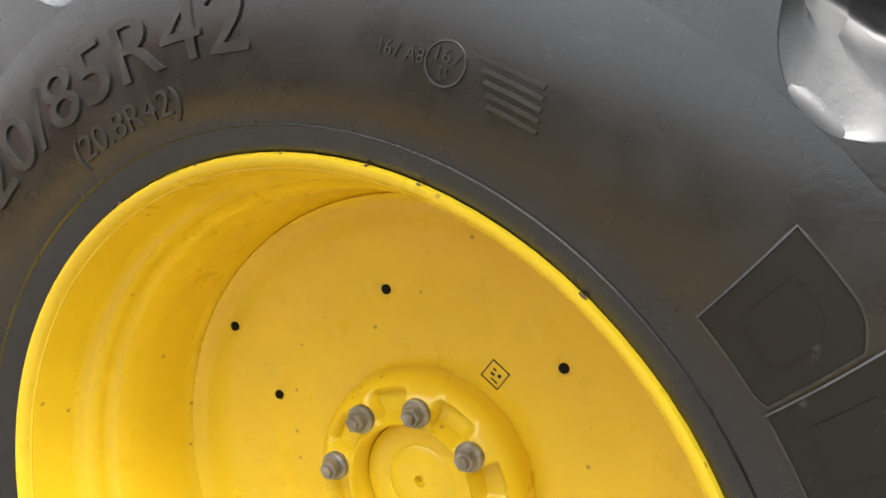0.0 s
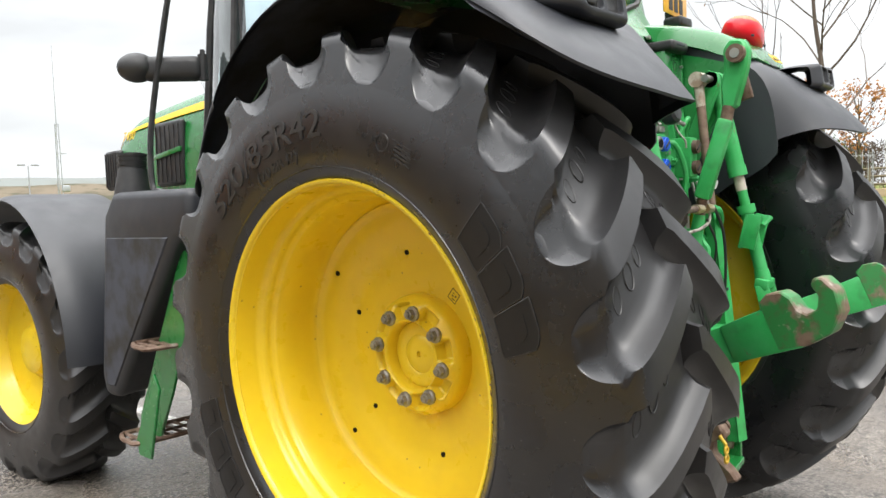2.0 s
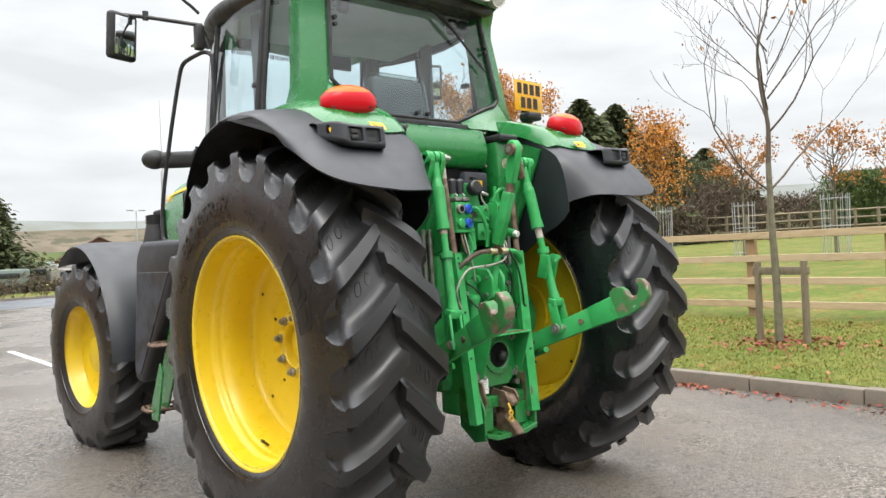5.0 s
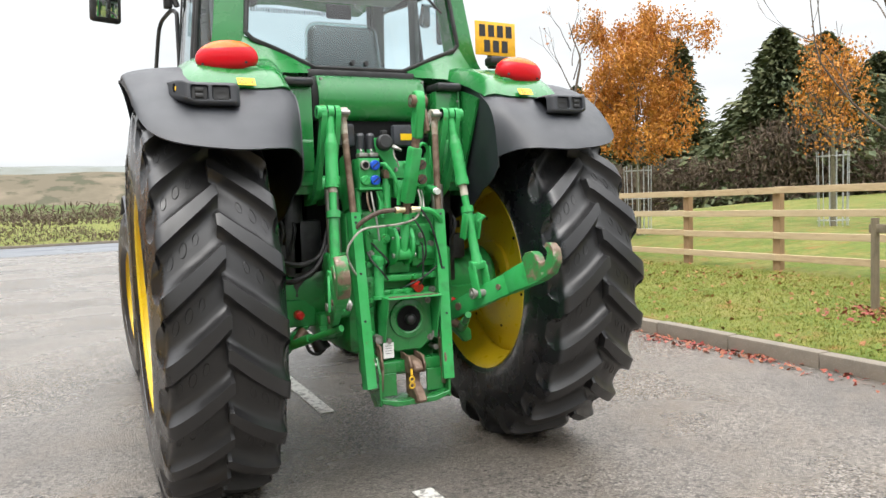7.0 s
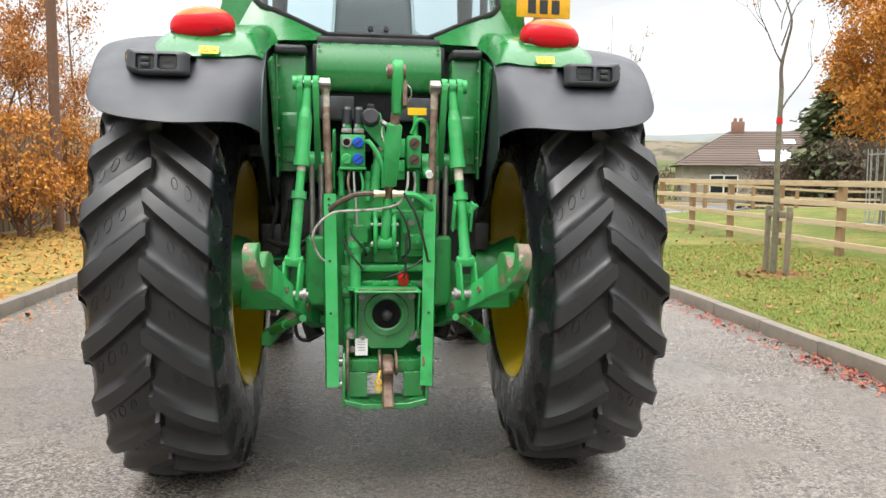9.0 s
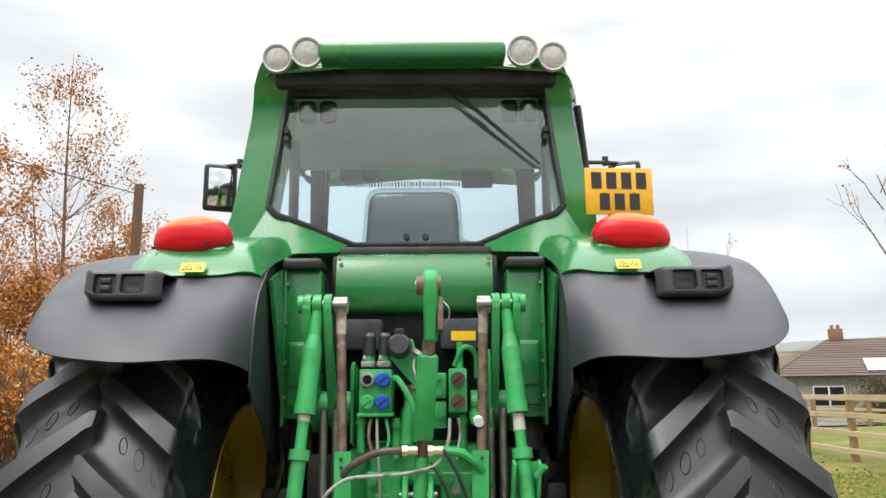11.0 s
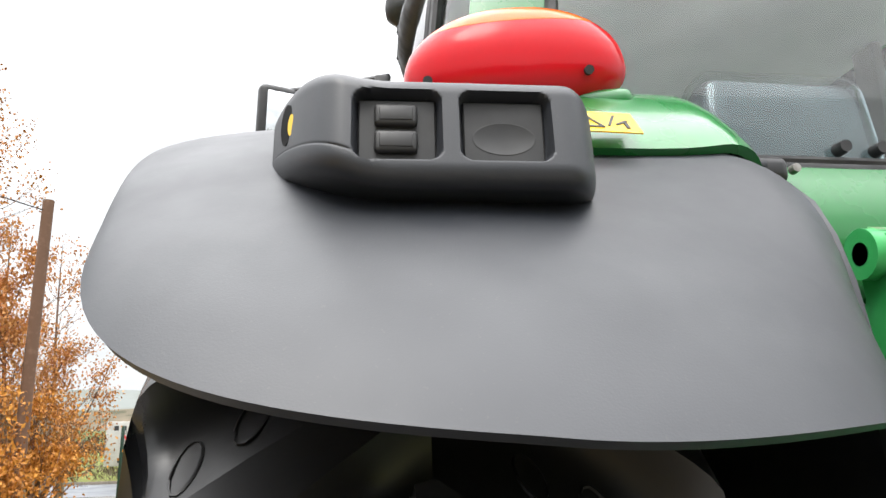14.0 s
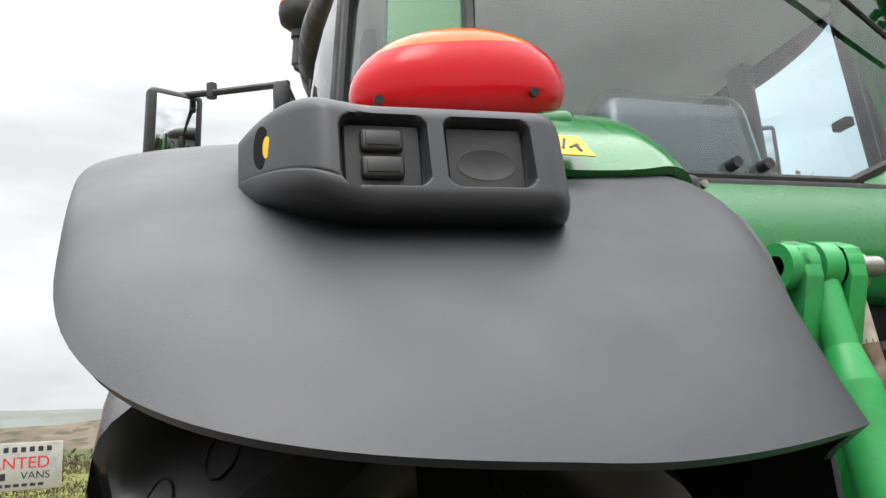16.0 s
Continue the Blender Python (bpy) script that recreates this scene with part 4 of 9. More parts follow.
def build_fender(side):
    f = part("rear_fender", sheet(lambda i, j: fender_pt(side, i, j), 110, 60, -0.008 * side), M_PLASTIC, tractor, "smooth dark grey plastic rear mudguard", sharp=60)
    bm = sheet(lambda i, j: (lambda p: (p[0], p[1] * 0.985, HUBZ + (p[2] - HUBZ) * 0.985))(fender_pt(side, i * 0.985, 0.01 + j * 0.95)), 50, 10)
    part("fender_liner", bm, M_PLASTIC_U, f, "matt black inner arch liner")
    # inner skirt from the arch down towards the axle, cut back at the rear
    def skirt(i, j):
        e = V(*fender_pt(side, i, 0.0))
        low = lerp_table([(-1.0, 1.36), (0.0, 1.25), (0.30, 1.32), (0.47, 1.425), (0.545, 1.45), (0.60, 1.485), (0.64, 1.528), (0.70, 1.60)], -e.y)
        x, y = abs(e.x), e.y
        z = e.z + (min(low, e.z - 0.003) - e.z) * j
        return (side * x, y, z)
    part("fender_skirt", sheet(skirt, 44, 8, 0.006), M_PLASTIC, f, "dark inner mudguard skirt")
    return f


FEN = {s: build_fender(s) for s in (-1, 1)}


def green_shoulder(side):
    """Painted upper wing between cab pillar and lamp, following the arch and rising to the pillar."""
    def f(i, j):
        a = -42 + (72.3 - 2.5 * (1 - j) ** 9) * i ** 0.8
        ar = radians(a)
        x0 = 0.462 + 0.034 * sstep(4, 28, a)
        x = x0 + (0.955 - x0 - 0.05 * (1 - i)) * j
        r = 1.174 - 0.060 * max(0.0, (a - 18.5) / 11.8) ** 2.3 - 0.03 * max(0.0, (-5 - a) / 37)
        r -= 0.050 * max(0.0, (j - 0.72) / 0.28) ** 2.2
        r -= 0.080 * max(0.0, (0.17 - j) / 0.17) ** 2.4 * (1 - 0.45 * sstep(22, 29, a))
        up = 0.03 * (1 - j) ** 2 * (1 - sstep(-10, 24, a))
        return (side * x, -r * math.sin(ar), HUBZ + r * math.cos(ar) + up)
    return part("fender_top", sheet(f, 70, 40, -0.012 * side), M_GREEN, FEN[side], "glossy green upper wing panel", sharp=60)


for s in (-1, 1):
    green_shoulder(s)


def rounded(bm, c, s, r, seg=4, rot=None, taper=None):
    """A soft box with rounded edges, optionally narrowed at the top."""
    t = bmesh.new()
    bmesh.ops.create_cube(t, size=1.0)
    bmesh.ops.scale(t, vec=s, verts=t.verts)
    if taper:
        for v in t.verts:
            if v.co.z > 0:
                v.co.x *= taper[0]
                v.co.y *= taper[1]
    bevel(t, r, seg)
    m = Matrix.Translation(c)
    if rot is not None:
        m = m @ Euler([radians(a) for a in rot]).to_matrix().to_4x4()
    bmesh.ops.transform(t, matrix=m, verts=t.verts)
    return merge(bm, t)


LAMP_WIN = ((-0.114, -0.046), (-0.031, 0.041))


def lamp_surface(i, j):
    """Moulded housing: bottom, front face with two recesses, top; x outward is negative."""
    x = -0.190 + 0.274 * i
    e0, e1 = max(0.0, (-0.120 - x) / 0.072), max(0.0, (x - 0.050) / 0.034)
    rise = max(0.0, (-0.085 - x) / 0.105) ** 1.6
    front = 0.125 * e0 ** 2.0 + 0.035 * e1 ** 2.4
    k = 1 - 0.14 * e0 ** 3 - 0.16 * e1 ** 3
    zl, zh, rr = -0.048 * k + 0.046 * rise, 0.047 * k + 0.028 * rise, 0.017
    back = 0.21
    if j < 0.16:
        t = j / 0.16
        y, z = back + (front + rr - back) * t, zl
    elif j < 0.26:
        t = (j - 0.16) / 0.10 * math.pi / 2
        y, z = front + rr - rr * math.sin(t), zl + rr - rr * math.cos(t)
    elif j < 0.74:
        t = (j - 0.26) / 0.48
        z = zl + rr + (zh - zl - 2 * rr) * t
        y = front
    elif j < 0.84:
        t = (j - 0.74) / 0.10 * math.pi / 2
        z, y = zh - rr + rr * math.sin(t), front + rr - rr * math.cos(t)
    else:
        t = (j - 0.84) / 0.16
        z = zh + 0.008 * math.sin(math.pi * t)
        y = front + rr + (back - front - rr) * t
    for a, b in LAMP_WIN:
        cx, hw, hz, rad = (a + b) / 2, (b - a) / 2, 0.0305, 0.011
        qx, qz = abs(x - cx) - hw + rad, abs(z - 0.002) - hz + rad
        away = math.hypot(max(qx, 0.0), max(qz, 0.0)) + min(max(qx, qz), 0.0) - rad
        if 0.2 < j < 0.8:
            y += 0.016 * sstep(0.0012, -0.0028, away)
    y += 0.0010 * math.exp(-((j - 0.285) / 0.008) ** 2) * sstep(-0.10, -0.125, x)
    return x, y + 0.10 * (z + 0.06) * 0.6, z


def fender_lamp(side):
    """Lamp housing on the mudguard with two blanked windows and an amber side reflector."""
    M = Matrix.Translation((side * 0.842, -0.722, 1.842)) @ Euler((radians(-4), 0, radians(2 * side))).to_matrix().to_4x4() @ Matrix.Diagonal((-side, 1, 1, 1))
    bm = sheet(lambda i, j: M @ V(*lamp_surface(i, j)), 170, 150)
    h = part("lamp_housing", bm, M_PLASTIC, FEN[side], "dark grey lamp housing with two square recesses", sharp=50)
    for k, (a, b) in enumerate(LAMP_WIN):
        cx = (a + b) / 2
        # plate is blacker than the housing, which paints the shade in the recess
        bm = bmesh.new()
        rounded(bm, (cx, 0.0185, 0.002), (b - a - 0.006, 0.004, 0.054), 0.0015, 1)
        bmesh.ops.transform(bm, matrix=M, verts=bm.verts)
        part("lamp_recess", bm, M_BLACK, h, "lamp window recess, blackened to stand for its shade")
        bm = bmesh.new()
        if k == 0:
            for dz in (-0.0095, 0.0135):
                rounded(bm, (cx - 0.001, 0.0145, dz), (0.034, 0.010, 0.0185), 0.0035, 3)
                rounded(bm, (cx - 0.001, 0.0095, dz), (0.026, 0.002, 0.0115), 0.0009, 2)
        else:
            t = bmesh.new()
            revolve(t, [(0.0, 0.0), (0.0, 0.022), (0.0003, 0.0228), (0.0, 0.0236)], 24)
            bmesh.ops.transform(t, matrix=Matrix.Translation((cx, 0.0163, -0.004)) @ Matrix.Rotation(radians(-90), 4, "Z") @ Matrix.Diagonal((0.6, 1.1, 0.6, 1)), verts=t.verts)
            merge(bm, t)
        bmesh.ops.transform(bm, matrix=M, verts=bm.verts)
        part("blank_button" if k == 0 else "blank_cover", bm, M_BLACK, h)
    c = V(-0.170, 0.069, 0.031)
    d = V(-0.86, -0.50, 0).normalized()
    for name, r, lift, mat in (("side_recess", 0.019, 0.0025, M_RECESS), ("amber_reflector", 0.0098, 0.0030, M_STICK)):
        bm = bmesh.new()
        o = c + V(0.005, -0.0086, -0.004) if name == "amber_reflector" else c
        rod(bm, o - d * 0.02, o + d * lift, r, r, 20)
        for v in bm.verts:
            rel = v.co - o
            flat = rel - V(0, 0, rel.z)
            v.co -= (flat - d * flat.dot(d)) * 0.42
        bmesh.ops.transform(bm, matrix=M, verts=bm.verts)
        part(name, bm, mat, h)
    return h


def tail_light(side):
    """Domed lens: orange cap over red body, on the green wing."""
    def dome(zlo, zhi):
        b = bmesh.new()
        bmesh.ops.create_uvsphere(b, u_segments=36, v_segments=24, radius=1)
        for v in b.verts:
            x, y, z = v.co
            sx, sy, sz = (abs(x) ** 0.92 * math.copysign(1, x), abs(y) ** 0.84 * math.copysign(1, y), abs(z) ** 0.80 * math.copysign(1, z))
            v.co = (sx * 0.136 * (1 - 0.08 * sz), sy * 0.078 * (1 - 0.12 * sz), sz * 0.073 * (1 - 0.14 * abs(sx) ** 3))
        for zc, keep_up in ((zlo, True), (zhi, False)):
            if zc is None:
                continue
            bmesh.ops.bisect_plane(b, geom=list(b.verts) + list(b.edges) + list(b.faces), plane_co=(0, 0, zc), plane_no=(0, 0, -1 if keep_up else 1), clear_outer=True)
            bmesh.ops.holes_fill(b, edges=[e for e in b.edges if e.is_boundary], sides=0)
        return b
    M = Matrix.Translation((side * 0.757, -0.425, 2.046)) @ Euler((radians(10), radians(4 * side), radians(6 * side))).to_matrix().to_4x4()
    b = dome(None, 0.040)
    bmesh.ops.transform(b, matrix=M, verts=b.verts)
    red = part("tail_light", b, M_LENSRED, FEN[side], "domed red and orange tail light lens", sharp=50)
    b = dome(0.0405, None)
    bmesh.ops.transform(b, matrix=M, verts=b.verts)
    part("indicator_lens", b, M_LENSOR, red, "orange indicator lens on top", sharp=50)
    for dx in (-0.11, 0.075):
        b = bmesh.new()
        rod(b, (dx, -0.066, -0.026), (dx, -0.076, -0.027), 0.0055, 0.0055, 12)
        bmesh.ops.transform(b, matrix=M, verts=b.verts)
        part("screw_hole", b, M_PLASTIC_U, red)
    b = bmesh.new()
    rounded(b, (0, 0.01, -0.058), (0.262, 0.135, 0.03), 0.013, 3)
    bmesh.ops.transform(b, matrix=M, verts=b.verts)
    part("light_base", b, M_GREEN, FEN[side])
    # warning sticker
    b = bmesh.new()
    box(b, (side * 0.705, -0.5705, 1.9165), (0.078, 0.0015, 0.044), (-40, 0, -2 * side))
    st = part("warning_sticker", b, M_STICK, FEN[side], "yellow warning sticker on the green wing", smooth=False)
    b = bmesh.new()
    for c, size, turn in (((-0.016, 0, -0.0125), (0.034, 0.0012, 0.003), 0), ((-0.024, 0, 0.0013), (0.034, 0.0012, 0.003), -60), ((-0.008, 0, 0.0013), (0.034, 0.0012, 0.003), 60), ((-0.016, 0, -0.003), (0.003, 0.0012, 0.010), 0), ((0.012, 0, 0.002), (0.003, 0.0012, 0.026), 25), ((0.022, 0, -0.002), (0.016, 0.0012, 0.003), -35), ((0.026, 0, -0.008), (0.004, 0.0012, 0.012), 0)):
        box(b, c, size, (0, turn, 0))
    bmesh.ops.transform(b, matrix=Matrix.Translation((side * 0.705, -0.5715, 1.9172)) @ Euler((radians(-40), 0, radians(-2 * side))).to_matrix().to_4x4(), verts=b.verts)
    part("sticker_print", b, M_INK, st, smooth=False)
    return red


for s in (-1, 1):
    fender_lamp(s)
    tail_light(s)


# ---- chassis, cab, bonnet ----
def build_body():
    bm = bmesh.new()
    box(bm, (0, 0.12, 0.98), (0.46, 0.98, 0.72), bev=0.05)
    c = part("transmission_case", bm, M_GREEN_D, tractor, "grimy green transmission and axle casing")
    bm = bmesh.new()
    box(bm, (0, 1.2, 0.92), (0.40, 1.4, 0.5), bev=0.05)
    part("gearbox", bm, M_GREEN_D, c)
    bm = bmesh.new()
    box(bm, (0, 2.4, 0.90), (0.36, 1.2, 0.46), bev=0.05)
    part("engine_block", bm, M_GREEN_D, c)
    for side in (-1, 1):
        bm = bmesh.new()
        t = bmesh.new()
        revolve(t, [(side * u, r) for u, r in ((0.2, 0.19), (0.32, 0.18), (0.42, 0.15), (0.60, 0.14), (0.66, 0.17), (0.70, 0.18), (0.715, 0.15), (0.735, 0.145), (0.74, 0.12), (0.742, 0.0))], 32)
        bmesh.ops.transform(t, matrix=Matrix.Translation((0, 0, HUBZ)), verts=t.verts)
        merge(bm, t)
        part("axle_tube", bm, M_GREEN_D, c, "green rear axle tube")
        bm = bmesh.new()
        rod(bm, (side * 0.15, 2.83, 0.69), (side * 0.62, 2.83, 0.69), 0.10, 0.08, 16)
        box(bm, (side * 0.66, 2.83, 0.69), (0.14, 0.2, 0.3), bev=0.03)
        part("front_axle", bm, M_GREEN_D, c)
    # dark underframe that closes the space below the cab
    bm = bmesh.new()
    box(bm, (0, 0.78, 1.46), (1.10, 1.35, 0.10), bev=0.02)
    box(bm, (-0.42, 0.10, 1.22), (0.10, 0.5, 0.42), bev=0.02)
    box(bm, (0.42, 0.10, 1.22), (0.10, 0.5, 0.42), bev=0.02)
    box(bm, (0, 0.06, 1.56), (0.95, 0.12, 0.36), bev=0.01)
    part("cab_floor_frame", bm, M_BLACKM, tractor, "black cab floor and mounting frame")
    return c


build_body()

ROOF_Z = 2.80
CAB = [(0.615, 0.02, 0.575), (0.79, 0.36, 0.735), (0.80, 0.92, 0.745), (0.60, 1.42, 0.58)]  # x at waist, y, x at top


def cab_post(side, k, z):
    xw, y, xt = CAB[k]
    t = (z - 2.10) / 0.70
    yy = y + (0.055 * t if k == 0 else -0.10 * t if k == 3 else -0.02 * t)
    return V(side * (xw + (xt - xw) * t), yy, z)


def loft(pa, pb, thick_vec):
    """A bar between two lists of points, thickened by an offset."""
    bm = bmesh.new()
    n = len(pa)
    L = [[bm.verts.new(Vector(p)) for p in row] for row in (pa, pb, [Vector(p) + thick_vec for p in pb], [Vector(p) + thick_vec for p in pa])]
    for i in range(4):
        a, b = L[i], L[(i + 1) % 4]
        for k in range(n - 1):
            bm.faces.new((a[k], a[k + 1], b[k + 1], b[k]))
    bm.faces.new([L[i][0] for i in range(4)])
    bm.faces.new([L[i][-1] for i in range(3, -1, -1)])
    return bm


def build_cab_shell():
    # rear window frame: green C pillars that flare into the wings
    for side in (-1, 1):
        zs = [2.02, 2.06, 2.10, 2.16, 2.22, 2.30, 2.42, 2.56, 2.66, 2.73, 2.79, 2.84, 2.87]
        ins, outs = [], []
        for z in zs:
            t = (z - 2.23) / 0.52
            xi = 0.600 - 0.053 * t if z >= 2.23 else 0.600
            flare = 0.09 * max(0, (2.26 - z) / 0.24) ** 2
            xo = (0.748 if side < 0 else 0.715) - (0.058 if side < 0 else 0.060) * t + flare
            y = 0.0 + 0.075 * max(0, t) - 0.13 * max(0, (z - 2.68) / 0.19) ** 1.3
            xi -= 0.05 * max(0, (z - 2.74) / 0.13) ** 1.5
            xo -= 0.035 * max(0, (z - 2.76) / 0.11) ** 2
            ins.append((side * xi, y - 0.03, z))
            outs.append((side * xo, y + 0.0 - 0.35 * flare, z))
        bm = loft(ins, outs, V(-0.02 * side, 0.14, 0))
        bmesh.ops.recalc_face_normals(bm, faces=bm.faces)
        p = part("cab_pillar", bm, M_GREEN, tractor, "glossy green rear cab pillar", sharp=40)
        # lower window surround, sloping in to the middle
        pa = [(side * 0.602, -0.03, 2.235), (side * 0.52, -0.04, 2.205), (side * 0.42, -0.045, 2.165), (side * 0.33, -0.045, 2.125), (side * 0.262, -0.045, 2.095)]
        pb = [(side * 0.70, -0.10, 2.03), (side * 0.55, -0.14, 2.03), (side * 0.44, -0.17, 2.035), (side * 0.345, -0.15, 2.04), (side * 0.300, -0.10, 2.05)]
        bm = loft(pa, pb, V(0, 0.10, -0.02))
        part("window_surround", bm, M_GREEN, p, "green panel under the rear window", sharp=40)
        # black seal round the glass
        bm = bmesh.new()
        path = [(side * 0.0, -0.045, 2.088), (side * 0.245, -0.045, 2.088), (side * 0.33, -0.05, 2.122), (side * 0.44, -0.05, 2.170), (side * 0.56, -0.045, 2.215), (side * 0.592, -0.04, 2.25), (side * 0.585, -0.03, 2.32), (side * 0.565, 0.0, 2.52), (side * 0.545, 0.035, 2.74), (side * 0.53, 0.04, 2.762), (side * 0.0, 0.04, 2.765)]
        tube(bm, path, 0.013, 6)
        part("window_seal", bm, M_BLACK, p, "black rubber window seal")
    # rear glass
    pts = [(-0.245, -0.03, 2.09), (0.245, -0.03, 2.09), (0.56, -0.03, 2.215), (0.59, -0.025, 2.25), (0.545, 0.045, 2.75), (-0.545, 0.045, 2.75), (-0.59, -0.025, 2.25), (-0.56, -0.03, 2.215)]
    bm = bmesh.new()
    bm.faces.new([bm.verts.new(p) for p in pts])
    g = part("rear_window", bm, M_GLASS, tractor, "tinted rear cab window", smooth=False)
    g.visible_shadow = False
    for side in (-1, 1):
        for z in (2.545, 2.58):
            bm = bmesh.new()
            c = V(side * 0.535, 0.003 + (z - 2.56) * 0.13, z)
            rod(bm, c, c + V(0, -0.022, 0), 0.013, 0.011, 14)
            part("hinge_knob", bm, M_BLACK, g, "round black window hinge knob")
    for x in (-0.038, 0.038):
        bm = bmesh.new()
        rod(bm, (x, -0.028, 2.122), (x, -0.055, 2.122), 0.0135, 0.012, 14)
        part("handle_knob", bm, M_BLACK, g)
    for x in (-0.475, -0.385, 0.40, 0.485):
        bm = bmesh.new()
        rounded(bm, (x, 0.13, 2.715), (0.075, 0.05, 0.10), 0.024, 4, (10, 0, 0))
        part("lamp_pod", bm, M_BLACK, g, "dark oval lamp back above the window")
    # wiper
    bm = bmesh.new()
    rod(bm, (0.08, 0.02, 2.785), (0.30, -0.01, 2.63), 0.007, 0.006, 8)
    rod(bm, (0.20, -0.012, 2.71), (0.505, -0.03, 2.425), 0.010, 0.006, 6)
    rod(bm, (0.17, -0.005, 2.735), (0.40, -0.03, 2.52), 0.005, 0.004, 6)
    part("rear_wiper", bm, M_BLACK, g, "black rear wiper arm and blade")
    # side windows, pillars
    for side in (-1, 1):
        for k0, k1 in ((0, 1), (1, 2), (2, 3)):
            bm = bmesh.new()
            a0, a1 = cab_post(side, k0, 1.95), cab_post(side, k0, ROOF_Z)
            b0, b1 = cab_post(side, k1, 1.62 if k1 > 1 else 1.95), cab_post(side, k1, ROOF_Z)
            if k0 >= 1:
                a0 = cab_post(side, k0, 1.55)
            n = 6
            rows = []
            for i in range(n + 1):
                s = i / n
                bow = side * 0.03 * math.sin(math.pi * s)
                lo, hi = a0.lerp(b0, s), a1.lerp(b1, s)
                rows.append((bm.verts.new(lo + V(bow, 0, 0)), bm.verts.new(lo.lerp(hi, 0.5) + V(bow + side * 0.015, 0, 0)), bm.verts.new(hi + V(bow, 0, 0))))
            for r0, r1 in zip(rows, rows[1:]):
                for q in range(2):
                    bm.faces.new((r0[q], r1[q], r1[q + 1], r0[q + 1]))
            w = part("side_window", bm, M_GLASS, tractor, "tinted curved side window", sharp=60)
            w.visible_shadow = False
        for k, r in ((1, 0.020), (2, 0.018), (3, 0.03)):
            bm = bmesh.new()
            tube(bm, [cab_post(side, k, 1.52) + V(0, 0, 0), cab_post(side, k, 2.2) + V(side * 0.012, 0, 0), cab_post(side, k, ROOF_Z)], r, 8)
            if k == 1:
                tube(bm, [cab_post(side, k, 1.52) + V(0, -0.045, 0), cab_post(side, k, 2.2) + V(side * 0.008, -0.045, 0), cab_post(side, k, ROOF_Z) + V(0, -0.045, 0)], 0.014, 8)
            part("cab_post", bm, M_BLACK, tractor, "black cab door post")
        bm = bmesh.new()
        for k0, k1 in ((1, 2), (2, 3)):
            tube(bm, [cab_post(side, k0, 1.54), cab_post(side, k1, 1.54)], 0.03, 8)
        part("door_sill", bm, M_GREEN, tractor)
        # door latch and hinge blocks
        bm = bmesh.new()
        box(bm, cab_post(side, 1, 2.44) + V(side * -0.03, 0.04, 0), (0.03, 0.06, 0.03), bev=0.005)
        box(bm, cab_post(side, 1, 2.28) + V(side * 0.01, 0.03, 0), (0.03, 0.08, 0.025), bev=0.005)
        part("door_latch", bm, M_BLACK, tractor)
    # windscreen
    bm = bmesh.new()
    bm.faces.new([bm.verts.new(p) for p in (cab_post(-1, 3, 1.62), cab_post(1, 3, 1.62), cab_post(1, 3, ROOF_Z), cab_post(-1, 3, ROOF_Z))])
    w = part("windscreen", bm, M_GLASS, tractor, "tinted front windscreen", smooth=False)
    w.visible_shadow = False
    # website lettering on the windscreen is left as bars, with a sun strip above it
    bm = bmesh.new()
    rnd = random.Random(11)
    x = -0.45
    while x < 0.30:
        wdt = rnd.uniform(0.006, 0.012)
        box(bm, (x, 1.365, 2.735), (wdt, 0.002, rnd.choice((0.024, 0.024, 0.034))))
        x += wdt + 0.009
    part("screen_lettering", bm, M_INK, w, "row of dark letter bars on the windscreen", smooth=False)
    bm = bmesh.new()
    tube(bm, [(-0.36, 1.44, 1.98), (0.10, 1.43, 2.42)], 0.006, 6)
    tube(bm, [(-0.16, 1.445, 2.16), (0.22, 1.43, 2.52)], 0.009, 5)
    part("front_wiper", bm, M_BLACK, w)
    # roof
    def roof(i, j):
        u, v = i * 2 - 1, j
        wdt = 0.605 + 0.16 * math.sin(math.pi * min(1, v * 1.15)) ** 0.8
        x = u * wdt
        y = -0.06 + 1.72 * v
        edge = max(abs(u) ** 5, (abs(v - 0.5) * 2) ** 9)
        z = 2.925 - 0.085 * edge + 0.012 * math.cos(u * 3.14) - 0.02 * abs(u)
        return (x, y, z)
    bm = sheet(roof, 28, 28, 0.012)
    r = part("cab_roof", bm, M_GREEN, tractor, "moulded green cab roof", sharp=60)
    bm = bmesh.new()
    rounded(bm, (-0.012, 0.03, 2.871), (0.76, 0.38, 0.075), 0.022, 3)
    part("roof_scoop", bm, M_GREEN, r)
    # dark band under the roof edge, headliner and side gutters
    bm = bmesh.new()
    box(bm, (0, 0.045, 2.812), (1.17, 0.18, 0.095), bev=0.02)
    part("roof_band", bm, M_BLACK, r, "black band above the rear window")
    bm = bmesh.new()
    rounded(bm, (0, 0.62, 2.795), (1.38, 1.04, 0.09), 0.03, 2)
    part("headliner", bm, M_LINER, r, "grey cab headliner")
    for side in (-1, 1):
        bm = bmesh.new()
        def gut(i, j, side=side):
            y = 0.34 + 0.98 * i
            k = math.sin(math.pi * min(1, i * 1.1 + 0.05))
            a = math.pi * 1.1 * j
            x = 0.645 + 0.105 * k ** 0.7
            return (side * (x + 0.055 * math.sin(a)), y, 2.84 - 0.055 * (1 - math.cos(a)))
        part("roof_gutter", sheet(gut, 22, 8, 0.008), M_BLACK, r, "black moulded roof side trim")
    # interior
    bm = bmesh.new()
    box(bm, (0, 0.72, 1.53), (1.3, 1.3, 0.06), bev=0.01)
    box(bm, (0, 0.10, 1.80), (1.0, 0.08, 0.54), bev=0.02)
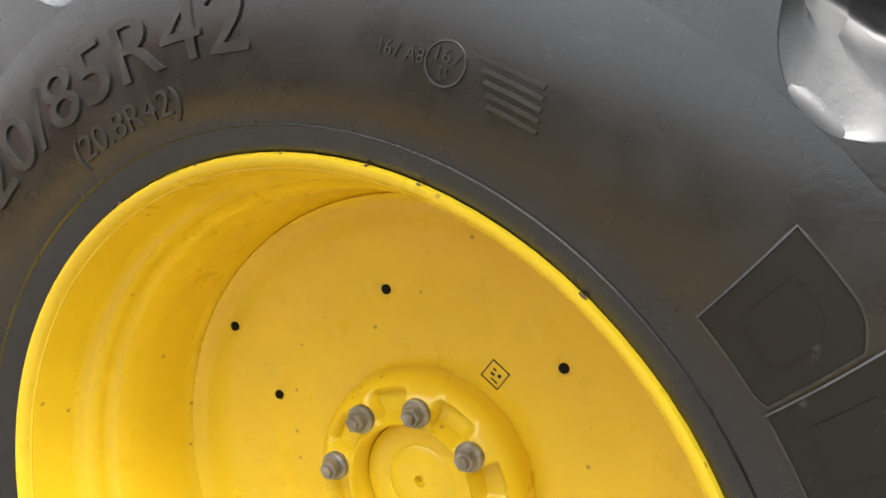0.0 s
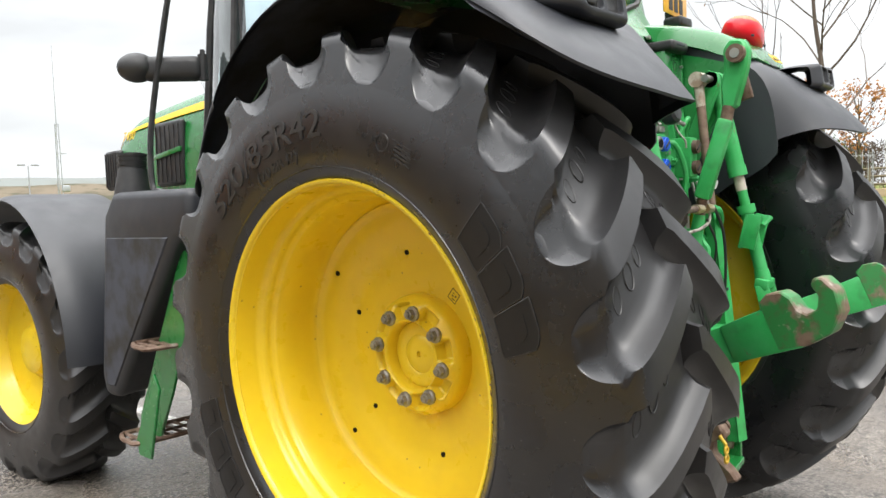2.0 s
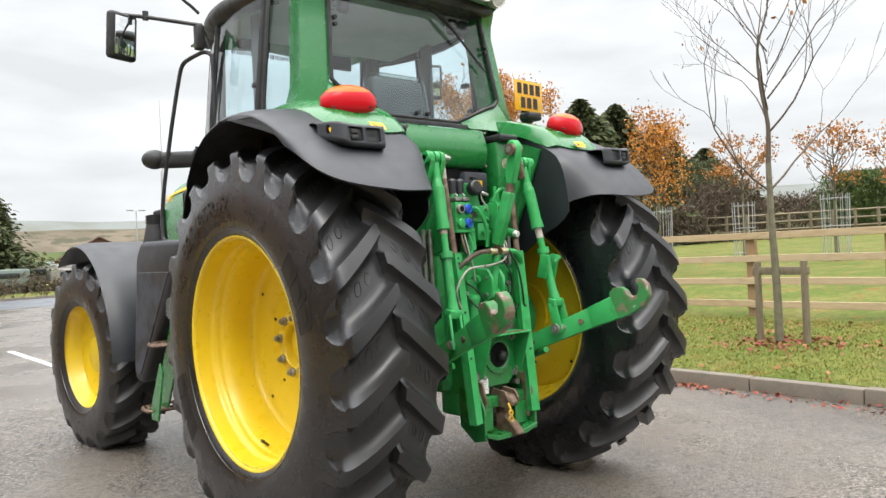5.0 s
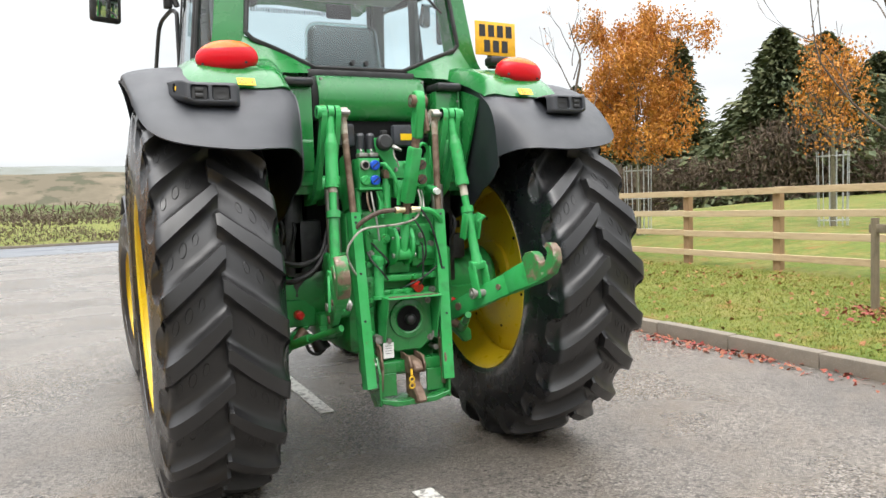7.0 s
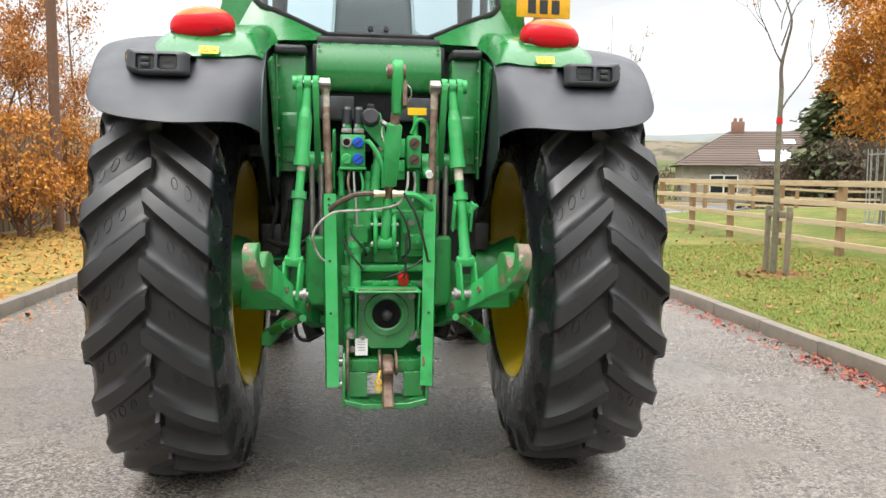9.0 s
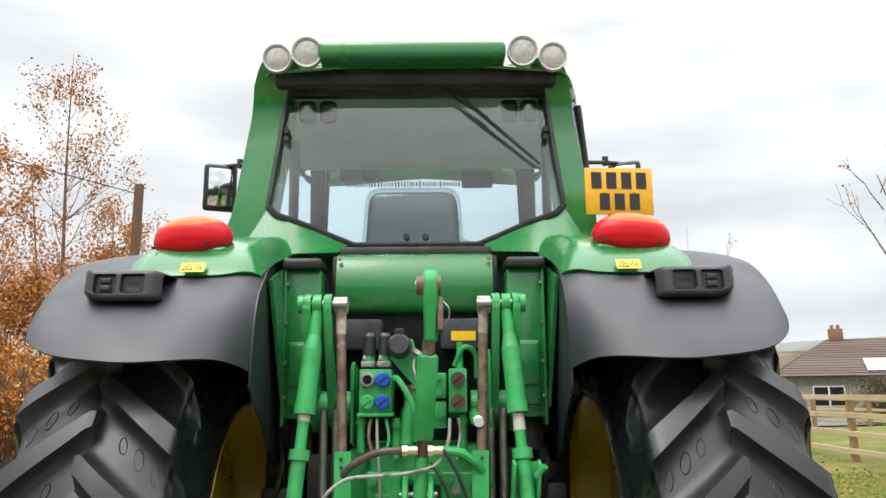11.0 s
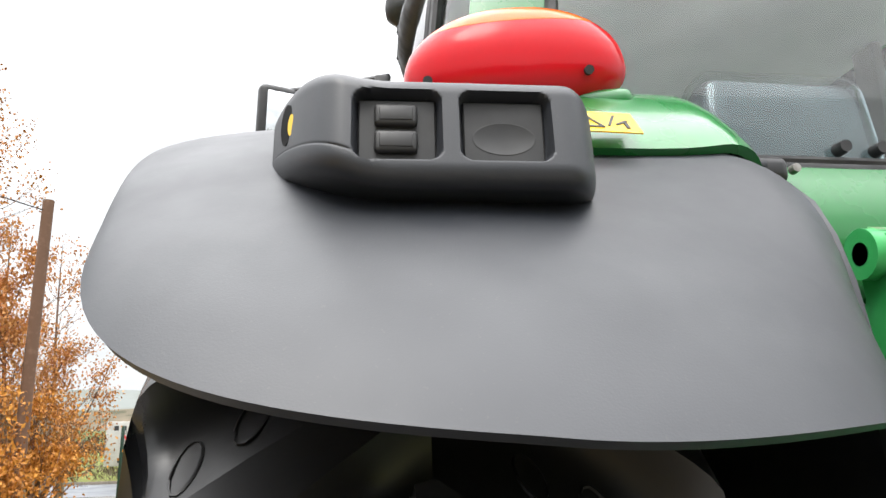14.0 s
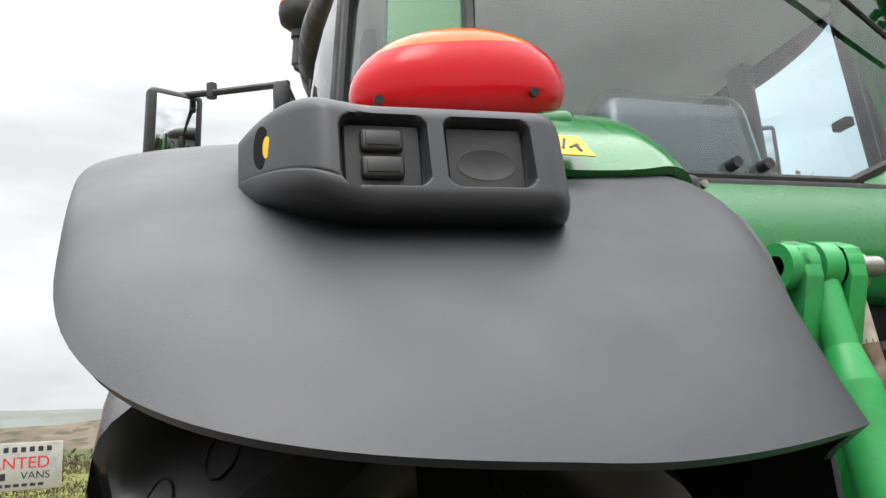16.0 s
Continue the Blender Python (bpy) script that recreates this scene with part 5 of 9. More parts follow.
    for side in (-1, 1):
        box(bm, (side * 0.50, 0.48, 1.76), (0.22, 0.5, 0.28), bev=0.05)
    box(bm, (0, 1.28, 1.78), (0.42, 0.18, 0.46), bev=0.05)
    part("cab_interior", bm, M_TRIM, tractor, "dark grey cab interior trim")
    bm = bmesh.new()
    rounded(bm, (-0.02, 0.175, 2.155), (0.42, 0.13, 0.42), 0.05, 4, (-5, 0, 0), (0.90, 0.8))
    rounded(bm, (0, 0.46, 1.93), (0.50, 0.50, 0.14), 0.05, 4)
    part("driver_seat", bm, M_SEAT, tractor, "dark driver's seat under clear plastic wrap")
    bm = bmesh.new()
    rounded(bm, (-0.02, 0.17, 2.165), (0.45, 0.16, 0.435), 0.06, 4, (-5, 0, 0), (0.90, 0.8))
    box(bm, (0.20, 0.16, 2.06), (0.16, 0.03, 0.16), (0, 30, 0))
    part("seat_wrap", bm, M_WRAP, tractor, "clear plastic seat cover")
    bm = bmesh.new()
    tube(bm, [(0.19 * math.cos(t), 1.02 + 0.19 * math.sin(t) * 0.85, 2.18 + 0.19 * math.sin(t) * 0.5) for t in [2 * math.pi * i / 28 for i in range(29)]], 0.014, 7)
    rod(bm, (0, 1.02, 2.17), (0, 1.2, 1.85), 0.035, 0.05, 10)
    part("steering_wheel", bm, M_BLACK, tractor)
    bm = bmesh.new()
    rounded(bm, (0.315, 1.24, 2.725), (0.18, 0.03, 0.10), 0.012, 3)
    part("interior_mirror", bm, M_BLACK, tractor, "dark mirror under the roof")
    for x in (-0.43, -0.305):
        bm = bmesh.new()
        rounded(bm, (x, 1.22, 2.755), (0.10, 0.09, 0.09), 0.035, 4)
        part("front_lamp", bm, M_BLACK, tractor, "dark round lamp back under the roof")
    # grey trim panels beside the windscreen, and a slim door frame behind each
    for side in (-1, 1):
        bm = bmesh.new()
        rounded(bm, (side * 0.605, 1.27, 2.30), (0.09, 0.06, 1.02), 0.02, 2, (4, 0, 0))
        part("pillar_trim", bm, M_TRIM, tractor, "grey inner pillar trim beside the windscreen")
        bm = bmesh.new()
        rounded(bm, (side * 0.63, 0.66, 2.38), (0.035, 0.10, 0.80), 0.012, 2)
        part("door_trim", bm, M_TRIM, tractor, "grey inner door frame")
    return r


CABROOF = build_cab_shell()


def work_lamp(c, r=0.058):
    bm = bmesh.new()
    t = bmesh.new()
    revolve(t, [(0.0, 0.0), (0.0, r * 0.80), (0.008, r * 0.84), (0.012, r * 0.98), (0.004, r), (-0.02, r), (-0.045, r * 0.86), (-0.08, r * 0.55), (-0.085, 0.0)], 32)
    M = Matrix.Translation(c) @ Matrix.Rotation(radians(-90), 4, "Z") @ Matrix.Rotation(radians(8), 4, "Y")
    bmesh.ops.transform(t, matrix=M, verts=t.verts)
    merge(bm, t)
    ob = part("work_lamp", bm, M_LAMPRING, CABROOF, "round work lamp on the cab roof edge", sharp=40)
    bm = bmesh.new()
    t = bmesh.new()
    revolve(t, [(0.012, 0.0), (0.010, r * 0.5), (0.004, r * 0.80)], 28)
    bmesh.ops.transform(t, matrix=M, verts=t.verts)
    merge(bm, t)
    part("lamp_glass", bm, M_LAMPGLASS, ob, "frosted lamp glass")


for s in (-1, 1):
    work_lamp((s * 0.560, -0.115, 2.850))
    work_lamp((s * 0.436, -0.135, 2.866), 0.062)


def build_bonnet():
    """Curved green bonnet with side grilles and a yellow stripe."""
    def f(i, j):
        y = 1.38 + 1.72 * i
        drop = 0.105 * i ** 2.0 + 0.20 * max(0, (i - 0.78) / 0.22) ** 2
        top = 2.095 - drop
        wdt = 0.44 - 0.06 * i - 0.10 * max(0, (i - 0.88) / 0.12) ** 2
        a = math.pi * (j - 0.5)
        x = math.copysign(abs(math.sin(a)) ** 0.55, a) * wdt if abs(a) > 1e-6 else 0.0
        z = 1.40 + (top - 1.40) * (abs(math.cos(a)) ** 0.42)
        return (x, y, z)
    bm = sheet(f, 34, 30)
    b = part("bonnet", bm, M_GREEN, tractor, "glossy green curved bonnet", sharp=50)
    for side in (-1, 1):
        def s(i, j, side=side):
            p = V(*f(0.03 + 0.90 * i, 0.5 + side * (0.268 + 0.060 * j * (1 - 0.72 * i) + 0.022 * i)))
            return p + V(side * 0.004, 0, 0.004)
        part("side_stripe", sheet(s, 24, 3, 0.002), M_STICK, b, "yellow side stripe")
        for (i0, i1, z0, z1) in ((0.40, 0.57, 1.55, 1.90), (0.86, 0.975, 1.56, 1.80)):
            y0, y1 = 1.38 + 1.72 * i0, 1.38 + 1.72 * i1
            wx = 0.44 - 0.06 * (i0 + i1) / 2
            bm = bmesh.new()
            rounded(bm, (side * (wx + 0.0), (y0 + y1) / 2, (z0 + z1) / 2), (0.04, y1 - y0, z1 - z0), 0.0195, 3)
            gr = part("side_grille", bm, M_BLACK, b, "black louvred side grille")
            for k in range(6):
                bm = bmesh.new()
                box(bm, (side * (wx + 0.021), y0 + (y1 - y0) * (k + 0.5) / 6, (z0 + z1) / 2), (0.006, 0.008, (z1 - z0) * 0.86))
                part("louvre", bm, M_BLACKM, gr, smooth=False)
            bm = bmesh.new()
            box(bm, (side * (wx + 0.026), (y0 + y1) / 2, z0 + (z1 - z0) * 0.5), (0.012, (y1 - y0) * 1.05, 0.028), (-6, 0, 0), 0.004)
            if i0 < 0.5:
                part("grille_bar", bm, M_GREEN, gr)
            else:
                bm.free()
        me = text_mesh("7430", 0.078, 0.001)
        link("model_number", me, M_STICK, b, "yellow model number on the bonnet", pose(side * 0.362, 2.80, 1.875, 78, 0, 90 * side), smooth=False)
    bm = bmesh.new()
    box(bm, (0, 3.06, 1.35), (0.62, 0.10, 0.55), bev=0.04)
    part("front_grille", bm, M_BLACK, b)
    return b


build_bonnet()


def build_left_side():
    # big black side box with a chamfered lower edge
    bm = bmesh.new()
    t = bmesh.new()
    prof = [(0.98, 1.485), (1.62, 1.495), (1.715, 1.40), (1.835, 0.68), (1.80, 0.585), (1.68, 0.585), (1.11, 1.27), (0.98, 1.34)]
    a = [t.verts.new((-0.55, y + 0.16 * (y > 1.5), z)) for y, z in prof]
    b = [t.verts.new((-1.015, y, z)) for y, z in prof]
    t.faces.new(a)
    t.faces.new(b[::-1])
    for k in range(len(prof)):
        t.faces.new((a[k], a[(k + 1) % len(prof)], b[(k + 1) % len(prof)], b[k]))
    bmesh.ops.recalc_face_normals(t, faces=t.faces)
    bevel(t, 0.035, 3)
    merge(bm, t)
    p = part("side_tank", bm, M_PLASTIC, tractor, "black moulded fuel tank beside the steps", sharp=40)
    bm = bmesh.new()
    plate(bm, [(1.14, 1.30), (1.685, 1.30), (1.785, 0.72), (1.77, 0.64), (1.69, 0.64)], 0.012, "x", -1.0145, 0.005)
    part("tank_panel", bm, M_PLASTIC_U, p, "matt black recessed panel")
    # filler stub with ribbed cap
    bm = bmesh.new()
    rod(bm, (-0.90, 1.66, 1.45), (-0.89, 1.665, 1.60), 0.085, 0.062, 20)
    rod(bm, (-0.89, 1.665, 1.60), (-0.888, 1.67, 1.665), 0.058, 0.060, 20)
    for z in (1.615, 1.635, 1.655):
        rod(bm, (-0.889, 1.668, z), (-0.889, 1.668, z + 0.008), 0.064, 0.064, 20)
    part("filler_neck", bm, M_BLACK, p, "black filler neck with ribbed cap")
    # steps
    st = bmesh.new()
    plate(st, [(1.15, 1.25), (1.58, 0.52), (1.60, 0.43), (1.42, 0.43), (1.28, 0.66), (1.00, 1.22)], 0.012, "x", -0.955, 0.003)
    plate(st, [(1.30, 0.40), (1.40, 0.40), (1.42, 0.46), (1.24, 0.76), (1.20, 0.70)], 0.012, "x", -1.055, 0.003)
    plate(st, [(1.15, 1.25), (1.58, 0.52), (1.60, 0.43), (1.42, 0.43), (1.28, 0.66), (1.00, 1.22)], 0.012, "x", -0.66, 0.003)
    s = part("step_frame", st, M_GREEN, tractor, "green cab access step frame")
    for y, z in ((1.49, 0.45), (1.33, 0.86)):
        bm = bmesh.new()
        pts = [(-0.66, y + 0.10), (-1.00, y + 0.11), (-1.065, y + 0.05), (-1.075, y - 0.02), (-1.04, y - 0.10), (-0.66, y - 0.11)]
        tube(bm, smooth_path([(a, b, z) for a, b in pts] , 5), 0.011, 6)
        for k in range(7):
            xx = -0.70 - 0.055 * k
            rod(bm, (xx, y - 0.10, z), (xx, y + 0.10, z), 0.007, 0.007, 6)
        rod(bm, (-0.66, y, z), (-1.06, y, z), 0.007, 0.007, 6)
        part("step_tread", bm, M_RUSTY, s, "worn steel step tread with open grid")
    # grab rail by the door
    bm = bmesh.new()
    tube(bm, smooth_path([(-0.93, 1.16, 1.475), (-0.96, 1.30, 1.485), (-0.965, 1.345, 1.53), (-0.955, 1.345, 1.75), (-0.925, 1.25, 2.15), (-0.895, 1.165, 2.46), (-0.88, 1.14, 2.535), (-0.865, 1.09, 2.56), (-0.835, 0.95, 2.575), (-0.815, 0.885, 2.55), (-0.812, 0.865, 2.48), (-0.815, 0.86, 1.95)], 6), 0.0125, 8)
    part("grab_rail", bm, M_BLACKM, tractor, "bent black grab rail")
    # side lamp on an arm
    for side in (-1, 1):
        bm = bmesh.new()
        rounded(bm, (side * 0.875, 1.285, 1.985), (0.24, 0.08, 0.10), 0.03, 3, (0, 0, -40 * -side))
        t = bmesh.new()
        bmesh.ops.create_uvsphere(t, u_segments=20, v_segments=14, radius=1)
        bmesh.ops.transform(t, matrix=Matrix.Translation((side * 0.985, 1.378, 1.992)) @ Matrix.Rotation(radians(40 * side), 4, "Z") @ Matrix.Diagonal((0.078, 0.062, 0.060, 1)), verts=t.verts)
        merge(bm, t)
        rod(bm, (side * 0.79, 1.20, 1.935), (side * 0.79, 1.20, 2.04), 0.020, 0.020, 10)
        rod(bm, (side * 0.79, 1.20, 2.03), (side * 0.79, 1.20, 2.06), 0.012, 0.010, 8)
        part("side_marker_lamp", bm, M_BLACK, tractor, "black side lamp on a stubby arm")
        # mirror and arm
        bm = bmesh.new()
        tube(bm, [(side * 0.80, 0.93, 2.60), (side * 0.84, 0.95, 2.72)], 0.018, 8)
        tube(bm, [(side * 0.83, 0.95, 2.735), (side * 1.06, 1.22, 2.818), (side * 1.19, 1.29, 2.83)], 0.012, 8)
        rod(bm, (side * 1.06, 1.22, 2.80), (side * 1.06, 1.22, 2.85), 0.018, 0.018, 10)
        box(bm, (side * 0.85, 0.95, 2.66), (0.05, 0.06, 0.14), bev=0.008)
        arm = part("mirror_arm", bm, M_BLACK, tractor, "black door mirror arm")
        bm = bmesh.new()
        rounded(bm, (side * 1.185, 1.275, 2.695), (0.186, 0.06, 0.275), 0.022, 3, (5, 0, -side * 21))
        mh = part("mirror_housing", bm, M_BLACK, arm, "black rectangular door mirror")
        bm = bmesh.new()
        rounded(bm, (side * 1.1755, 1.2455, 2.692), (0.134, 0.006, 0.222), 0.0028, 2, (5, 0, -side * 21))
        part("mirror_glass", bm, M_MIRROR, mh, "mirror glass")
    # beacon
    bm = bmesh.new()
    tube(bm, [(-0.655, 1.39, 2.955), (-0.70, 1.39, 2.99), (-0.755, 1.39, 3.025), (-0.757, 1.39, 3.05)], 0.011, 8)
    rod(bm, (-0.756, 1.392, 3.04), (-0.742, 1.398, 3.20), 0.016, 0.016, 12)
    rod(bm, (-0.745, 1.398, 3.155), (-0.742, 1.398, 3.185), 0.026, 0.026, 12)
    bc = part("beacon_bracket", bm, M_BLACK, tractor, "black beacon stem on a bent bracket")
    bm = bmesh.new()
    revolve(bm, [(0.0, 0.022), (0.012, 0.045), (0.035, 0.07), (0.07, 0.076), (0.10, 0.074), (0.10, 0.0)], 28)
    bmesh.ops.transform(bm, matrix=Matrix.Translation((-0.74, 1.40, 3.19)) @ Matrix.Rotation(radians(-90), 4, "Y"), verts=bm.verts)
    part("beacon_base", bm, M_BLACK, bc, sharp=40)
    bm = bmesh.new()
    rod(bm, (-0.74, 1.40, 3.285), (-0.74, 1.40, 3.40), 0.070, 0.066, 24)
    rod(bm, (-0.74, 1.40, 3.40), (-0.74, 1.40, 3.425), 0.066, 0.04, 24)
    part("beacon_lens", bm, M_LENSOR, bc, "orange beacon lens")


build_left_side()


def build_front_fender(side):
    def f(i, j):
        a = radians(-35 + 125 * i)
        x = 0.62 + 0.48 * j
        drop = 0.03 * max(0, (j - 0.75) / 0.25) ** 2
        r = 0.835 - drop
        return (side * x, 2.80 - r * math.sin(a), 0.70 + r * math.cos(a))
    p = part("front_fender", sheet(f, 40, 10, -0.008 * side), M_PLASTIC, tractor, "dark grey plastic front mudguard", sharp=50)
    bm = bmesh.new()
    box(bm, (side * 0.60, 2.5, 1.30), (0.28, 0.06, 0.05), bev=0.01)
    rod(bm, (side * 0.50, 2.5, 0.9), (side * 0.50, 2.5, 1.32), 0.03, 0.03, 10)
    part("fender_stay", bm, M_BLACKM, p)
    return p


for s in (-1, 1):
    build_front_fender(s)


# ---- rear panels ----
def build_rear_panels():
    def f(i, j):
        x = -0.288 + 0.576 * i
        z = 1.79 + 0.235 * j
        y = -0.215 - 0.03 * math.sin(math.pi * min(1, j * 1.1)) + (0.05 * ((0.12 - j) / 0.12) ** 2 if j < 0.12 else 0) + (0.03 * ((j - 0.93) / 0.07) ** 2 if j > 0.93 else 0)
        return (x, y, z)
    p = part("rear_panel", sheet(f, 10, 20, -0.015), M_GREEN, tractor, "curved glossy green rear cab panel", sharp=50)
    for x in (-0.275, 0.275):
        for z in (1.815, 2.0):
            bm = bmesh.new()
            rod(bm, (x, -0.235, z), (x, -0.248, z), 0.008, 0.007, 10)
            part("panel_bolt", bm, M_ZINC, p)
    # solid black boxes paint the shadow gap round the panel
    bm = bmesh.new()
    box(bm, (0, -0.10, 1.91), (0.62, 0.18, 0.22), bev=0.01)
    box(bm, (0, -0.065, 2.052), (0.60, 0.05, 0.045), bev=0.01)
    part("panel_gap_box", bm, M_BLACK, p, "black box standing for the shadow gap behind the panel")
    # near-black box painted as the shaded gap below, with yellow label
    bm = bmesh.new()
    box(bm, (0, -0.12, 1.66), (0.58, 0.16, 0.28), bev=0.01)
    k = part("rear_gap_box", bm, M_RECESS, tractor, "near-black box standing for the shaded gap below the rear panel")
    for x in (-0.20, 0.18):
        bm = bmesh.new()
        box(bm, (x, -0.235, 1.72), (0.17, 0.05, 0.11), bev=0.01)
        part("cover_box", bm, M_PLASTIC_U, k)
    bm = bmesh.new()
    box(bm, (0.176, -0.262, 1.712), (0.088, 0.002, 0.034))
    part("yellow_label", bm, M_STICK, k, "plain yellow sticker", smooth=False)
    for side in (-1, 1):
        # vertical column with capped top
        bm = bmesh.new()
        rounded(bm, (side * 0.399, -0.215, 1.69), (0.132, 0.13, 0.53), 0.012, 2)
        box(bm, (side * 0.463, -0.19, 1.70), (0.012, 0.20, 0.60), bev=0.003)
        col = part("rear_column", bm, M_GREEN, tractor, "green rear cab mounting column", sharp=40)
        bm = bmesh.new()
        rounded(bm, (side * 0.401, -0.235, 1.972), (0.142, 0.16, 0.042), 0.014, 3)
        part("column_handle", bm, M_BLACK, col, "black moulded handle cap")
        bm = bmesh.new()
        rounded(bm, (side * 0.401, -0.314, 1.977), (0.070, 0.006, 0.009), 0.0025, 2)
        part("handle_slot", bm, M_PLASTIC_U, col)
        bm = bmesh.new()
        rounded(bm, (side * 0.393, -0.285, 1.58), (0.108, 0.03, 0.228), 0.010, 3)
        rounded(bm, (side * 0.393, -0.300, 1.61), (0.094, 0.014, 0.148), 0.006, 3)
        part("service_cover", bm, M_GREEN, col, "pale green inset service cover")
        # green wall between column and wing, behind the arch
        def wall(i, j, side=side):
            return (side * (0.470 + 0.012 * j), -0.47 + 0.59 * i + 0.20 * (1 - j) * (1 - i), 1.46 + (0.53 + 0.03 * i) * j - 0.10 * (1 - i) ** 2 * (j))
        part("wing_side_panel", sheet(wall, 10, 10, 0.012), M_GREEN, col, "green inner wing panel", sharp=50)
        for z in (1.50, 1.62, 1.76, 1.90):
            bm = bmesh.new()
            rod(bm, (side * 0.455, -0.285, z), (side * 0.455, -0.296, z), 0.006, 0.006, 8)
            part("panel_bolt", bm, M_ZINC, col)
    # number plate on a stalk, lettering replaced by bars
    pl = bmesh.new()
    rounded(pl, (0, 0, 0), (0.272, 0.006, 0.190), 0.0028, 2)
    P = pose(0.802, -0.108, 2.285, 0, 0, 4)
    num = part("number_plate", pl, M_PLATE, tractor, "square yellow number plate", P)
    for row, (n, z) in enumerate(((4, 0.043), (3, -0.043))):
        for k in range(n):
            bm = bmesh.new()
            box(bm, ((k - (n - 1) / 2) * 0.060, -0.0045, z), (0.040, 0.002, 0.066))
            part("plate_bar", bm, M_INK, num, smooth=False)
    bm = bmesh.new()
    for x in (-0.06, 0.06):
        rod(bm, (x, -0.003, -0.0), (x, -0.007, -0.0), 0.007, 0.006, 10)
    part("plate_screw", bm, M_STICK, num)
    bm = bmesh.new()
    box(bm, (0.80, -0.09, 2.165), (0.08, 0.03, 0.09), bev=0.006)
    rounded(bm, (0.80, -0.12, 2.155), (0.12, 0.09, 0.05), 0.015, 3)
    part("plate_lamp", bm, M_BLACK, tractor, "black number plate lamp and bracket")


build_rear_panels()


# ---- rear linkage ----
def bolt_head(parent, c, r=0.011, d=(0, -1, 0), mat=None):
    bm = bmesh.new()
    c, d = Vector(c), Vector(d)
    rod(bm, c, c + d * 0.004, r * 1.35, r * 1.35, 14)
    rod(bm, c + d * 0.004, c + d * 0.014, r, r * 0.96, 6)
    return part("bolt", bm, mat or M_GREEN_W, parent, sharp=30)


def build_casting():
    """Rear axle centre casting with ribs, covers and bolts."""
    bm = bmesh.new()
    rounded(bm, (0.045, -0.33, 0.92), (0.40, 0.14, 0.84), 0.025, 3)
    c = part("rear_casting", bm, M_GREEN_D, tractor, "oily green rear axle casting")
    # raised frame round a recessed bay
    for x0, x1, z0, z1, y in ((-0.150, -0.035, 1.09, 1.265, -0.455), (0.090, 0.240, 1.05, 1.262, -0.455), (-0.05, 0.10, 1.215, 1.262, -0.445), (-0.155, 0.235, 0.985, 1.018, -0.475), (-0.160, -0.125, 0.62, 1.09, -0.470), (0.205, 0.240, 0.60, 1.06, -0.470), (-0.13, 0.21, 0.915, 0.945, -0.455), (-0.03, 0.085, 1.02, 1.085, -0.44), (-0.1225, -0.0475, 1.1125, 1.1975, -0.477), (0.115, 0.215, 1.085, 1.155, -0.477)):
        bm = bmesh.new()
        rounded(bm, ((x0 + x1) / 2, (y - 0.30) / 2, (z0 + z1) / 2), (x1 - x0, -0.30 - y, z1 - z0), 0.010, 3)
        part("casting_rib", bm, M_GREEN_D, c)
    for x in (-0.14, -0.05, 0.09, 0.18):
        bolt_head(c, (x, -0.475, 1.002), 0.009)
    for x in (-0.143, 0.222):
        for z in (0.74, 0.86, 0.955, 1.075):
            bolt_head(c, (x, -0.47, z), 0.011)
    for x, z in ((0.115, 1.168), (0.205, 1.09), (-0.058, 1.085), (0.225, 1.20), (0.118, 1.235)):
        bolt_head(c, (x, -0.457, z), 0.0105)
    # flat bracket with two bolts beside the filler
    bm = bmesh.new()
    rounded(bm, (-0.150, -0.488, 0.947), (0.044, 0.016, 0.138), 0.004, 2)
    k = part("bolted_plate", bm, M_GREEN, c)
    for z in (0.985, 0.905):
        bolt_head(k, (-0.150, -0.496, z), 0.010, mat=M_GREEN_D)
    # round lug covers
    for x, z, r in ((-0.055, 1.198, 0.024), (0.165, 1.13, 0.026), (0.205, 1.225, 0.018)):
        bm = bmesh.new()
        rod(bm, (x, -0.44, z), (x, -0.485, z), r, r * 0.9, 20)
        rod(bm, (x, -0.485, z), (x, -0.495, z), r * 0.55, r * 0.5, 6)
        part("casting_plug", bm, M_GREEN_W, c)
    # dip tube with cap on the left
    bm = bmesh.new()
    rod(bm, (-0.107, -0.50, 0.91), (-0.107, -0.50, 0.925), 0.036, 0.036, 18)
    rod(bm, (-0.107, -0.50, 0.92), (-0.106, -0.50, 1.085), 0.024, 0.024, 18)
    rod(bm, (-0.106, -0.50, 1.075), (-0.106, -0.50, 1.10), 0.028, 0.034, 18)
    rod(bm, (-0.106, -0.50, 1.10), (-0.106, -0.50, 1.122), 0.036, 0.034, 18)
    part("filler_tube", bm, M_GREEN_W, c, "green oil filler tube with cap")
    # central double lugs for the top link
    for x in (-0.021, 0.060):
        bm = bmesh.new()
        plate(bm, [(-0.40, 1.05), (-0.50, 1.075), (-0.545, 1.105), (-0.56, 1.15), (-0.56, 1.20), (-0.53, 1.245), (-0.48, 1.25), (-0.40, 1.26)], 0.018, "x", x, 0.005)
        part("top_link_lug", bm, M_GREEN_W, c, "green top link bracket plate")
    for z, r in ((1.115, 0.012), (1.20, 0.008)):
        bm = bmesh.new()
        rod(bm, (-0.040, -0.52, z), (0.080, -0.52, z), r, r, 12)
        part("bracket_pin", bm, M_STEEL, c)
    # PTO housing
    bm = bmesh.new()
    plate(bm, [(-0.095, 0.915), (0.155, 0.915), (0.165, 0.70), (0.10, 0.645), (-0.04, 0.645), (-0.105, 0.70)], 0.03, "y", -0.50, 0.006)
    p = part("pto_plate", bm, M_GREEN, c, "green power take-off face plate")
    bm = bmesh.new()
    t = bmesh.new()
